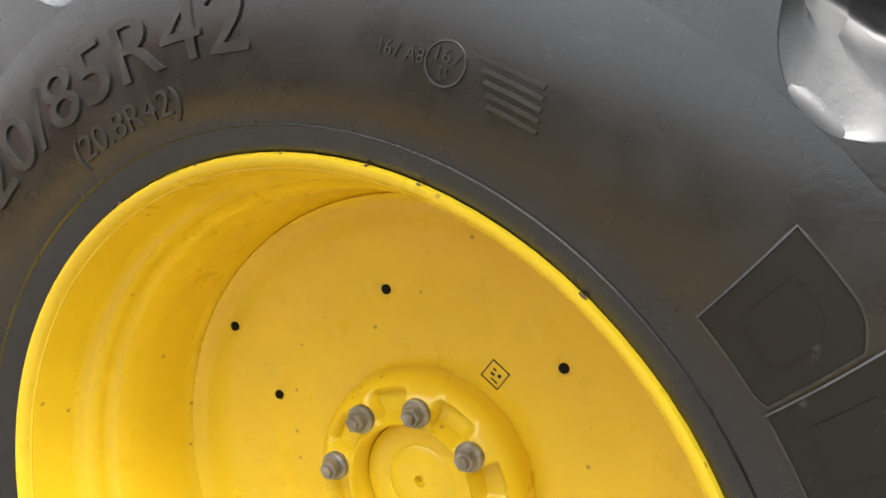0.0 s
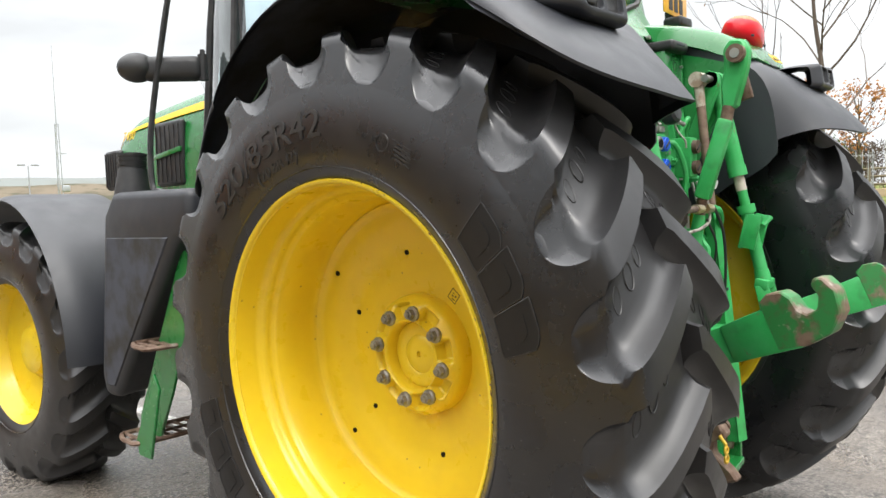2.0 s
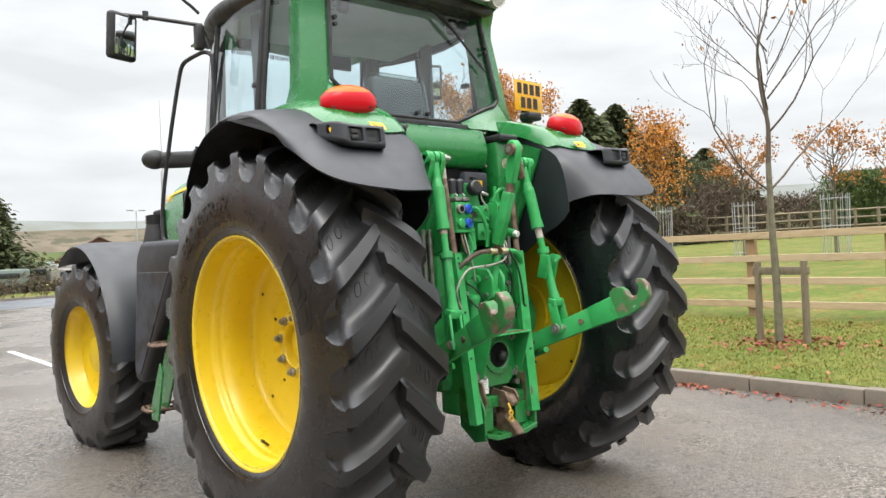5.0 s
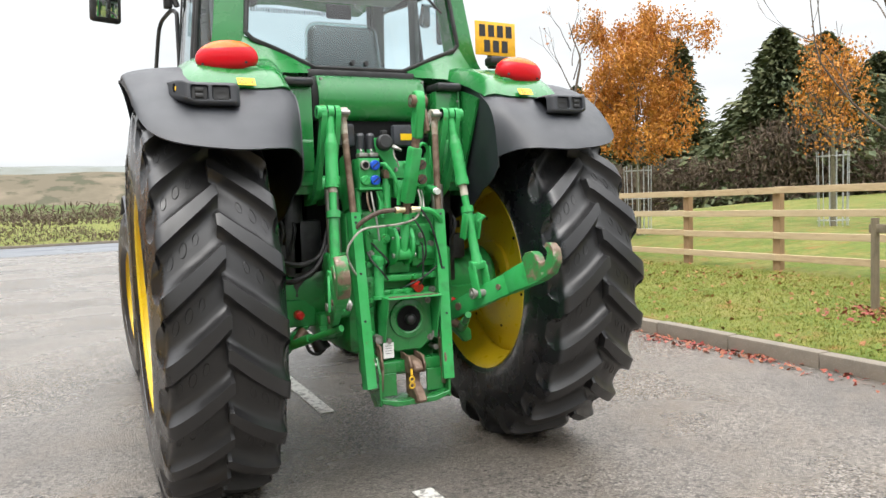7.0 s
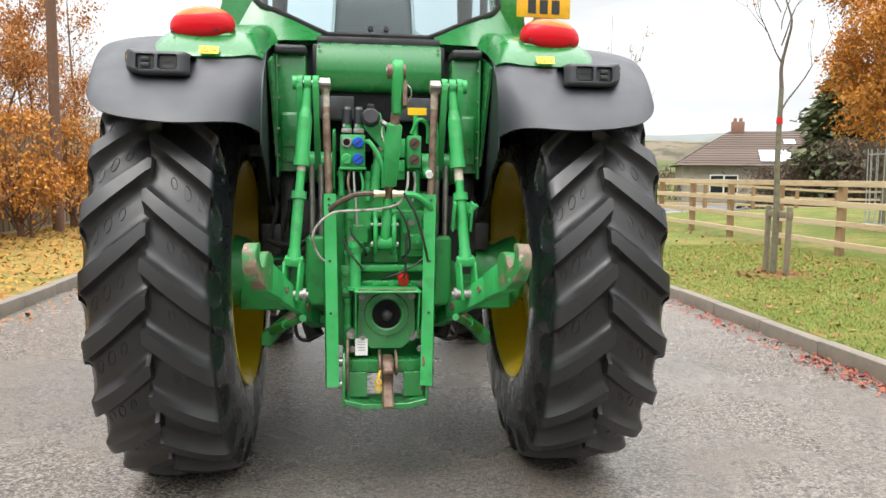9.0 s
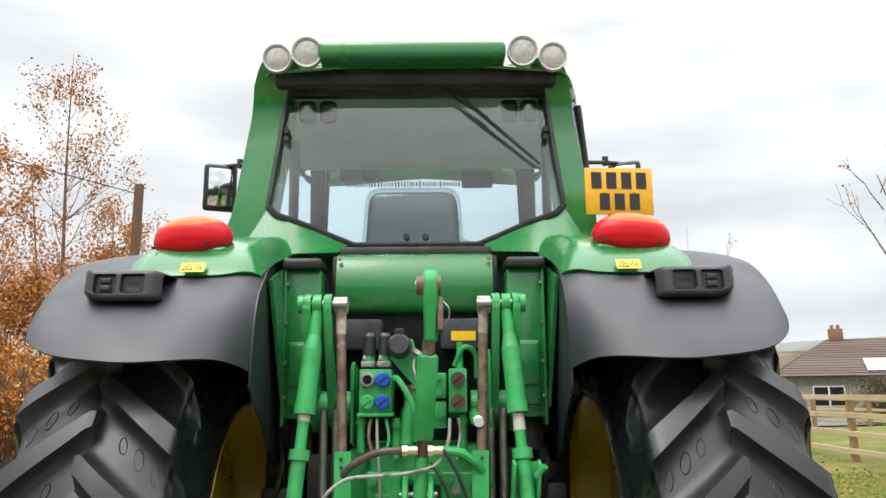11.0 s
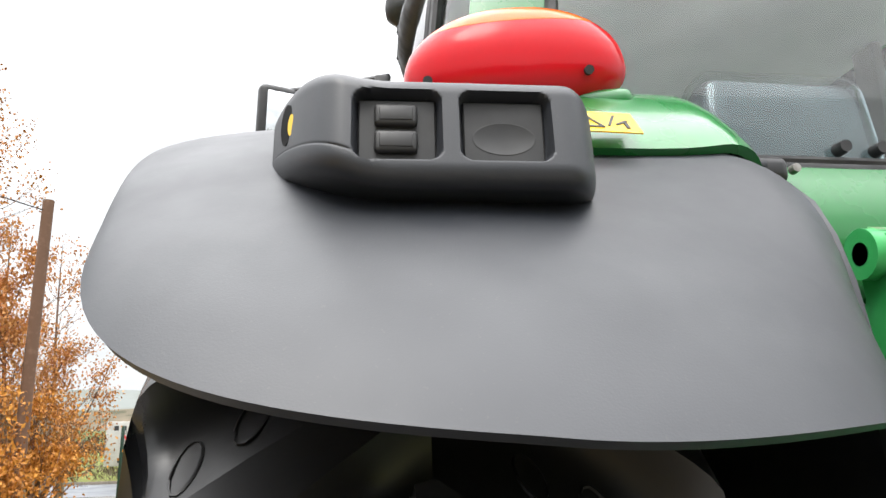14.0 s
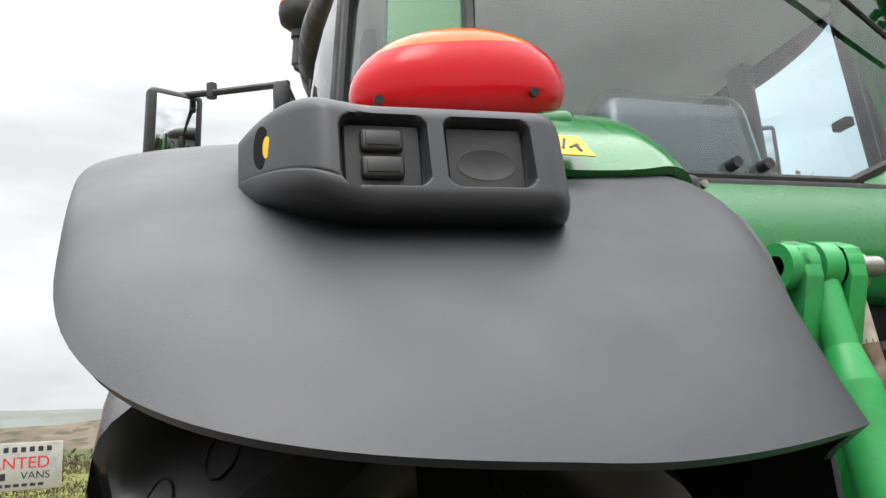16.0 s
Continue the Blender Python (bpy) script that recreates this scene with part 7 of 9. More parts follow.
    rod(bm, (0.005, -0.455, 1.648), (0.028, -0.475, 1.634), 0.012, 0.010, 6)
    rod(bm, (0.022, -0.47, 1.638), (0.042, -0.485, 1.626), 0.008, 0.008, 10)
    part("pipe_union", bm, M_ZINC, tractor, "bare steel pipe union")
    bm = bmesh.new()
    rounded(bm, (-0.014, -0.40, 1.515), (0.034, 0.04, 0.045), 0.006, 2)
    part("rusty_block", bm, M_RUSTY, tractor, "rust-stained valve end block")
    bm = bmesh.new()
    rod(bm, (-0.022, -0.42, 1.345), (-0.016, -0.405, 1.46), 0.022, 0.022, 16)
    rod(bm, (-0.017, -0.406, 1.45), (-0.015, -0.402, 1.50), 0.016, 0.013, 12)
    part("valve_cylinder", bm, M_GREEN_W, tractor, "green valve cylinder")
    bm = bmesh.new()
    rounded(bm, (0.055, -0.405, 1.535), (0.115, 0.03, 0.085), 0.006, 2)
    rounded(bm, (0.07, -0.40, 1.44), (0.085, 0.03, 0.09), 0.006, 2)
    vp = part("valve_plate", bm, M_GREEN_W, tractor, "green bolted valve plate")
    for x, z in ((0.006, 1.535), (0.034, 1.535), (0.085, 1.56), (0.085, 1.51), (0.06, 1.44), (0.095, 1.44)):
        bolt_head(vp, (x, -0.42, z), 0.009, mat=M_GREEN_W if x > 0.05 else M_ZINC)
    for x, z0, z1 in ((-0.17, 1.32, 1.44), (-0.055, 1.30, 1.43), (0.165, 1.31, 1.44)):
        bm = bmesh.new()
        rod(bm, (x, -0.43, z0), (x, -0.42, z1), 0.014, 0.014, 12)
        rod(bm, (x, -0.425, z1 - 0.03), (x, -0.425, z1 - 0.012), 0.019, 0.019, 6)
        part("valve_pipe", bm, M_GREEN_W, tractor, "green pipe below the couplers")
    # white-ended stub
    bm = bmesh.new()
    rod(bm, (0.205, -0.42, 1.44), (0.212, -0.50, 1.425), 0.022, 0.022, 14)
    q = part("drain_coupler", bm, M_GREEN_W, tractor, "small green coupler")
    bm = bmesh.new()
    rod(bm, (0.212, -0.50, 1.425), (0.2145, -0.522, 1.418), 0.016, 0.016, 14)
    part("coupler_end", bm, M_WHITE, q, "white plastic end cap")
    # hoses and pipes
    pipes = (
        ("hydraulic_hose", M_HOSE, 0.0115, [(-0.235, -0.47, 1.16), (-0.232, -0.50, 1.22), (-0.20, -0.535, 1.28), (-0.12, -0.55, 1.325), (-0.06, -0.55, 1.335), (0.0, -0.55, 1.335)], "dark rubber hydraulic hose"),
        ("hydraulic_hose", M_GREEN_W, 0.014, [(0.10, -0.55, 1.335), (0.16, -0.55, 1.325), (0.215, -0.53, 1.28), (0.25, -0.48, 1.22)], "green painted hydraulic hose"),
        ("hydraulic_hose", M_BRAID, 0.0055, [(0.122, -0.49, 1.43), (0.115, -0.53, 1.36), (0.08, -0.55, 1.295), (0.0, -0.555, 1.27), (-0.094, -0.56, 1.262), (-0.198, -0.575, 1.253), (-0.262, -0.585, 1.205), (-0.288, -0.58, 1.143), (-0.262, -0.575, 1.07), (-0.235, -0.55, 1.04)], "thin grey braided hose"),
        ("electric_cable", M_RUBBERH, 0.0055, [(0.10, -0.56, 1.34), (0.15, -0.57, 1.25), (0.19, -0.56, 1.12), (0.215, -0.54, 1.0), (0.21, -0.52, 0.92)], "thin black cable"),
        ("electric_cable", M_RUBBERH, 0.0045, [(0.06, -0.55, 1.30), (0.11, -0.56, 1.21), (0.13, -0.53, 1.10), (0.10, -0.49, 1.05)], "thin black cable"),
        ("electric_cable", M_RUBBERH, 0.0045, [(0.225, -0.48, 1.08), (0.20, -0.52, 1.06), (0.16, -0.53, 1.03), (0.09, -0.53, 0.99), (0.03, -0.52, 0.965), (0.01, -0.48, 0.95)], "thin black cable"),
        ("electric_cable", M_RUBBERH, 0.0045, [(-0.16, -0.49, 1.14), (-0.14, -0.52, 1.09), (-0.11, -0.54, 1.05), (-0.07, -0.53, 1.0)], "thin black cable"),
        ("steel_pipe", M_GREEN_W, 0.010, [(-0.06, -0.47, 1.56), (-0.045, -0.49, 1.555), (-0.01, -0.50, 1.50), (0.012, -0.50, 1.44), (0.014, -0.49, 1.36)], "bent green steel pipe"),
        ("steel_pipe", M_STEEL, 0.0055, [(-0.115, -0.46, 1.43), (-0.112, -0.48, 1.36), (-0.105, -0.50, 1.28), (-0.10, -0.51, 1.19)], "thin steel pipe"),
        ("steel_pipe", M_RUSTY, 0.0055, [(-0.135, -0.46, 1.43), (-0.14, -0.48, 1.38), (-0.13, -0.49, 1.33)], "thin steel pipe"),
        ("steel_pipe", M_GREEN_W, 0.0055, [(-0.085, -0.46, 1.43), (-0.075, -0.48, 1.36), (-0.10, -0.48, 1.30)], "thin green pipe"),
        ("steel_pipe", M_STEEL, 0.0055, [(0.15, -0.46, 1.43), (0.155, -0.47, 1.38), (0.14, -0.50, 1.30)], "thin steel pipe"),
        ("wire_loom", M_BRAID, 0.0035, [(0.012, -0.46, 1.64), (0.005, -0.48, 1.60), (0.012, -0.50, 1.57), (0.02, -0.50, 1.545)], "pale wire"),
        ("hydraulic_hose", M_RUBBERH, 0.014, [(-0.26, -0.20, 1.25), (-0.32, -0.24, 1.12), (-0.42, -0.25, 1.08), (-0.52, -0.20, 1.10)], "black hose"),
        ("hydraulic_hose", M_RUBBERH, 0.014, [(-0.26, -0.22, 1.18), (-0.36, -0.27, 1.05), (-0.48, -0.26, 1.00), (-0.55, -0.15, 1.02)], "black hose"),
    )
    for name, mat, r, pts, lab in pipes:
        bm = bmesh.new()
        tube(bm, smooth_path(pts, 6), r, 8)
        part(name, bm, mat, tractor, lab)
    for x0, x1 in ((-0.02, 0.02), (0.06, 0.10)):
        bm = bmesh.new()
        rod(bm, (x0, -0.55, 1.335), (x1, -0.55, 1.335), 0.0145, 0.0145, 12)
        rod(bm, (x0 - 0.008, -0.55, 1.335), (x0 + 0.008, -0.55, 1.335), 0.018, 0.018, 6)
        part("hose_fitting", bm, M_BRASS, tractor, "brass hose fitting")


build_valves()


def build_top_link():
    b0, b1, b2 = V(0.022, -0.505, 1.12), V(0.036, -0.545, 1.37), V(0.056, -0.625, 1.63)
    e = V(0.066, -0.665, 1.838)
    bm = bmesh.new()
    t = bmesh.new()
    L = (b2 - b1).length
    box(t, (0, 0, 0), (0.058, 0.052, L), bev=0.010)
    bmesh.ops.transform(t, matrix=Matrix.Translation((b1 + b2) / 2) @ (b2 - b1).to_track_quat("Z", "Y").to_matrix().to_4x4(), verts=t.verts)
    merge(bm, t)
    k = part("top_link", bm, M_GREEN_W, tractor, "worn green top link stowed upright")
    bm = bmesh.new()
    rod(bm, b1, b1.lerp(b0, 0.25), 0.017, 0.017, 14)
    for q in range(7):
        rod(bm, b1.lerp(b0, 0.03 * q + 0.01), b1.lerp(b0, 0.03 * q + 0.022), 0.0195, 0.0195, 12)
    part("link_thread", bm, M_RUSTY, k, "rusty screw thread")
    bm = bmesh.new()
    rod(bm, b1.lerp(b0, 0.22), b0, 0.020, 0.026, 14)
    rod(bm, b0 - V(0.03, 0, 0), b0 + V(0.03, 0, 0), 0.03, 0.03, 18)
    part("link_end", bm, M_GREEN_W, k)
    bm = bmesh.new()
    n = (e - b2).normalized()
    rod(bm, b2 - n * 0.01, b2 + n * 0.045, 0.020, 0.020, 14)
    part("link_neck", bm, M_RUSTY, k)
    bm = bmesh.new()
    plate(bm, [(-0.615, 1.665), (-0.66, 1.665), (-0.70, 1.80), (-0.705, 1.85), (-0.685, 1.885), (-0.645, 1.89), (-0.62, 1.86), (-0.625, 1.80), (-0.61, 1.74)], 0.044, "x", 0.064, 0.008)
    part("link_hook", bm, M_GREEN_W, k, "worn hook end of the top link")
    bm = bmesh.new()
    rod(bm, e + V(-0.045, -0.004, 0), e + V(0.03, -0.004, 0), 0.030, 0.030, 20)
    part("link_ball", bm, M_RUSTY, k, "rust-brown ball joint")
    bm = bmesh.new()
    rod(bm, e + V(-0.048, -0.004, 0), e + V(-0.040, -0.004, 0), 0.016, 0.016, 16)
    part("ball_bore", bm, M_STEEL, k)
    bm = bmesh.new()
    rounded(bm, (0.094, -0.665, 1.745), (0.018, 0.05, 0.11), 0.006, 2, (-14, 0, 0))
    part("hook_latch", bm, M_RUSTY, k, "worn steel latch plate")
    bm = bmesh.new()
    tube(bm, smooth_path([(0.10, -0.66, 1.79), (0.118, -0.665, 1.77), (0.120, -0.665, 1.74), (0.104, -0.665, 1.715)], 5), 0.003, 6)
    part("latch_ring", bm, M_STEEL, k)


build_top_link()

bm = bmesh.new()
rod(bm, (0.105, -0.44, 0.965), (0.105, -0.495, 0.945), 0.026, 0.024, 18)
part("red_cap", bm, M_RED, CAST, "red plastic coupling cap")

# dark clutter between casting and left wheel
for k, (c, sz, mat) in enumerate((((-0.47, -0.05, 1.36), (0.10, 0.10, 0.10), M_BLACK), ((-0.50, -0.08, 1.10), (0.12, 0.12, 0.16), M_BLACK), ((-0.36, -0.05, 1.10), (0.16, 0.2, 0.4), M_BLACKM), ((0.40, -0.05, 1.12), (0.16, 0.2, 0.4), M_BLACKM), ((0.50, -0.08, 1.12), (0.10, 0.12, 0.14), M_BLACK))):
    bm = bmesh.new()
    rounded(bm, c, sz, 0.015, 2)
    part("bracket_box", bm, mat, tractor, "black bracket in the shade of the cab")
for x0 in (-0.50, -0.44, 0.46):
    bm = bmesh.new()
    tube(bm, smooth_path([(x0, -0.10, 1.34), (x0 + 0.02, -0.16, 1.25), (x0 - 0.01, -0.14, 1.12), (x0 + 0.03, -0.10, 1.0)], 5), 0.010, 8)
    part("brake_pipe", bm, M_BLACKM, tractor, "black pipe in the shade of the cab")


# black blocks added to darken the gaps between wheels and hitch, with rubber mounts
for s in (-1, 1):
    bm = bmesh.new()
    rounded(bm, (s * 0.43, 0.30, 1.30), (0.36, 0.34, 0.50), 0.03, 2)
    mt = part("gap_block", bm, M_BLACK, tractor, "black block added to darken the gap behind the axle")
    bm = bmesh.new()
    rod(bm, (s * 0.50, -0.02, 1.02), (s * 0.50, -0.02, 1.22), 0.05, 0.045, 16)
    rod(bm, (s * 0.50, -0.02, 1.22), (s * 0.50, -0.02, 1.26), 0.07, 0.07, 16)
    part("rubber_mount", bm, M_RUBBERH, mt, "black rubber mount")

# bolts and small fittings over the rear casting
rnd = random.Random(77)
for x, z in ((-0.125, 1.235), (-0.125, 1.13), (-0.02, 0.93), (0.05, 0.93), (0.13, 0.93), (0.19, 0.93), (0.02, 1.238), (0.14, 1.205), (0.19, 1.16)):
    bm = bmesh.new()
    r = rnd.uniform(0.009, 0.014)
    rod(bm, (x, -0.44, z), (x, -0.466, z), r * 1.5, r * 1.5, 16)
    rod(bm, (x, -0.466, z), (x, -0.480, z), r, r * 0.95, 6)
    part("casting_bolt", bm, M_GREEN_W if rnd.random() < 0.7 else M_ZINC, CAST, sharp=30)
for x0, z0, x1, z1 in ((-0.13, 1.18, -0.06, 1.06), (0.13, 1.17, 0.10, 0.96)):
    bm = bmesh.new()
    tube(bm, smooth_path([(x0, -0.48, z0), (x0 * 0.9, -0.53, z0 - 0.03), (x1 * 1.1, -0.53, z1 + 0.03), (x1, -0.48, z1)], 6), 0.005, 6)
    part("electric_cable", bm, M_RUBBERH, CAST, "thin black cable")


# ---- fences ----
def build_rail_fence(name, pts, spacing, label, group, top=1.37, rails=(1.37, 1.06, 0.755, 0.45), near=True):
    f = empty(name, label, "fence", group)
    rnd = random.Random(len(pts) * 7 + int(abs(pts[0][0]) * 10))
    post = bmesh.new()
    box(post, (0, 0, 0), (0.095, 0.125, 1.0), bev=0.006, seg=1)
    bmesh.ops.recalc_face_normals(post, faces=post.faces)
    pm = bpy.data.meshes.new("post")
    post.to_mesh(pm)
    post.free()
    pm.materials.append(M_POST)
    rm = bpy.data.meshes.new("rail")
    r = bmesh.new()
    box(r, (0, 0, 0), (0.036, 1.0, 0.092), bev=0.004, seg=1)
    r.to_mesh(rm)
    r.free()
    rm.materials.append(M_RAIL)
    for (x0, y0), (x1, y1) in zip(pts, pts[1:]):
        d = V(x1 - x0, y1 - y0, 0)
        n = max(1, round(d.length / spacing))
        rot = math.degrees(math.atan2(-d.x, d.y))
        side = V(-d.y, d.x, 0).normalized()
        prev = None
        for i in range(n + 1):
            p = V(x0, y0, 0) + d * (i / n)
            g = ground_z(p.x, p.y)
            base = g - 0.26
            h = 0.02 + (rails[0] - 0.26) - 0.03
            ob = new("post", pm)
            ob.parent = f
            ob.matrix_basis = pose(p.x, p.y, g + h / 2 - 0.15, rnd.uniform(-1.2, 1.2), rnd.uniform(-1.2, 1.2), rot + rnd.uniform(-3, 3)) @ Matrix.Diagonal((1, 1, h + 0.3, 1))
            if prev is not None:
                for z in rails:
                    a, b = prev + V(0, 0, base0 + z), p + V(0, 0, base + z + rnd.uniform(-0.012, 0.012))
                    m = (a + b) / 2 + side * (0.066 + rnd.uniform(-0.003, 0.003))
                    q = (b - a)
                    ob = new("rail", rm)
                    ob.parent = f
                    tilt = math.degrees(math.atan2(q.z, math.hypot(q.x, q.y)))
                    ob.matrix_basis = pose(m.x, m.y, m.z, tilt, 0, rot) @ Matrix.Diagonal((1, q.length * 1.002, 1, 1))
            prev, base0 = p, base
    return f


build_rail_fence("rail_fence", [(7.26, -10.34), (7.26, 15.62)], 1.725, "new pale timber post-and-rail fence along the verge", "paddock fences")
build_rail_fence("rail_fence", [(7.3, 19.4), (19, 24.5), (30, 24.0), (58, 16.0)], 2.4, "grey weathered rail fence across the paddock", "paddock fences", rails=(1.30, 0.98, 0.62))


def build_stakes(name, x, y, sp, label):
    g = ground_z(x, y)
    e = empty(name, label, "tree stake", "tree stakes", at=(x, y, g))
    for k, dy in enumerate((-sp, sp)):
        bm = bmesh.new()
        rod(bm, (0.02, dy, -0.2), (0.02, dy, 0.86), 0.038, 0.036, 12)
        part("stake", bm, M_OLDPOST, e, matrix=None)
    bm = bmesh.new()
    box(bm, (0.02, 0, 0.76), (0.05, 2 * sp + 0.10, 0.085), bev=0.008)
    part("crossbar", bm, M_OLDPOST, e)
    return e


build_stakes("tree_stakes", 5.25, 0.46, 0.25, "weathered stake pair with crossbar propping a young tree")
build_stakes("tree_stakes", 5.20, 5.23, 0.24, "weathered stake pair with crossbar propping a sapling")


# ---- trees ----
def grow(bm, rnd, p, d, r, length, depth, spread, tips, seg=6, up=0.12, minr=0.0025, splits=(2, 3), shrink=0.62, bend=0.16):
    """Adds a limb and its forks; tips collects the ends."""
    n = 4
    pts = [p.copy()]
    dd = d.copy()
    for i in range(n):
        dd = (dd + V(rnd.uniform(-1, 1), rnd.uniform(-1, 1), rnd.uniform(-0.6, 0.9)) * bend + V(0, 0, up)).normalized()
        pts.append(pts[-1] + dd * (length / n))
    r1 = max(minr, r * 0.58)
    tube(bm, pts, r, seg if r > 0.012 else 4 if r > 0.006 else 3, r_end=r1)
    if depth == 0:
        tips.append((pts[-1], dd.copy()))
        tips.append((pts[2], dd.copy()))
        return
    k = rnd.randint(*splits)
    for q in range(k):
        ang = rnd.uniform(0, 2 * math.pi)
        s = spread * rnd.uniform(0.6, 1.2)
        o = dd.orthogonal().normalized()
        o = Matrix.Rotation(ang, 3, dd) @ o
        nd = (dd * math.cos(s) + o * math.sin(s)).normalized()
        start = pts[-1] if q < 2 else pts[rnd.randint(1, n - 1)]
        grow(bm, rnd, start, nd, r1 * rnd.uniform(0.75, 1.0), length * shrink * rnd.uniform(0.8, 1.25), depth - 1, spread, tips, seg, up, minr, splits, shrink, bend)


def leaf_cards(rnd, centers, n, size, jitter, curl=0.4):
    """Many small bent leaves scattered round centres, as one bmesh."""
    verts, faces = [], []
    for i in range(n):
        c = centers[rnd.randrange(len(centers))]
        p = Vector(c) + V(rnd.gauss(0, jitter), rnd.gauss(0, jitter), rnd.gauss(0, jitter))
        s = size * rnd.uniform(0.6, 1.3)
        m = Euler((rnd.uniform(0, 6.28), rnd.uniform(0, 6.28), rnd.uniform(0, 6.28))).to_matrix()
        b = len(verts)
        for q in ((-0.5, 0, 0), (0, -0.35, curl * 0.25), (0.5, 0, 0), (0, 0.35, curl * 0.25)):
            verts.append(p + m @ (Vector(q) * s))
        faces.append((b, b + 1, b + 2, b + 3))
    return verts, faces


def cards_part(name, verts, faces, mat, parent, label="", kind=""):
    me = bpy.data.meshes.new(name)
    me.from_pydata([tuple(v) for v in verts], [], faces)
    ob = link(name, me, mat, parent, label, smooth=False)
    if kind:
        ob["kind"] = kind
    return ob


def build_bare_tree(x, y, trunk_h, r, seed, label, lean=(0, 0), limbs=5, length=1.5, leaf_n=30, crown_spread=0.5, red=True, depth=3):
    rnd = random.Random(seed)
    g = ground_z(x, y)
    e = empty("young_tree", label, "tree", "verge trees", at=(x, y, g))
    bm = bmesh.new()
    top = V(lean[0], lean[1], trunk_h)
    pts = smooth_path([(0, 0, -0.05), (lean[0] * 0.2 + 0.01, lean[1] * 0.2, trunk_h * 0.3), (lean[0] * 0.6 - 0.01, lean[1] * 0.6, trunk_h * 0.65), top], 4)
    tube(bm, pts, r * 1.25, 10, r_end=r * 0.78)
    part("trunk", bm, M_BARK, e, "olive-brown young trunk")
    bm = bmesh.new()
    tips = []
    lead = [top + V(0.02 * q * math.sin(q + seed), 0.02 * q * math.cos(q * 1.7 + seed), length * 0.36 * q) for q in range(6)]
    tube(bm, smooth_path(lead, 3), r * 0.76, 7, r_end=r * 0.12)
    for k in range(limbs):
        f = (k + 0.5) / limbs
        a = 2.4 * k + rnd.uniform(-0.4, 0.4)
        d = V(math.cos(a) * crown_spread, math.sin(a) * crown_spread, 0.62 + 0.35 * f).normalized()
        at = top - V(0, 0, 0.3) if f < 0.12 else top.lerp(lead[-1], f * 0.92)
        grow(bm, rnd, at, d, r * (0.36 - 0.20 * f), length * (1.0 - 0.62 * f) * rnd.uniform(0.8, 1.1), depth, 0.46, tips, up=0.06)
    tagged(part("branch_work", bm, M_TWIG, e, "bare spreading branches"), kind="stuff")
    v, f = leaf_cards(rnd, [t[0] for t in tips], leaf_n, 0.06, 0.02)
    cards_part("last_leaves", v, f, M_LEAFO2, e, "few last brown leaves", "stuff")
    if red:
        bm = bmesh.new()
        c = pts[int(len(pts) * 0.82)]
        rod(bm, c - V(0, 0, 0.04), c + V(0, 0, 0.04), r * 1.08, r * 1.05, 12)
        part("tree_tie", bm, M_RED, e, "red tie band")
    return e


build_bare_tree(5.20, 0.47, 1.92, 0.037, 21, "bare young tree with a slender olive trunk beside stakes", (0.08, 0.07), limbs=15, length=1.15, red=False, depth=3, crown_spread=0.85)
build_bare_tree(5.18, 5.23, 2.35, 0.036, 5, "bare sapling with a red tie beside stakes", (0.0, 0.03), limbs=6, length=0.75, leaf_n=20, crown_spread=0.45, depth=2)
build_bare_tree(5.1, 10.4, 2.2, 0.035, 9, "bare sapling at the verge near the junction", (0.0, 0.03), limbs=6, length=0.75, leaf_n=20, crown_spread=0.45, red=False, depth=2)


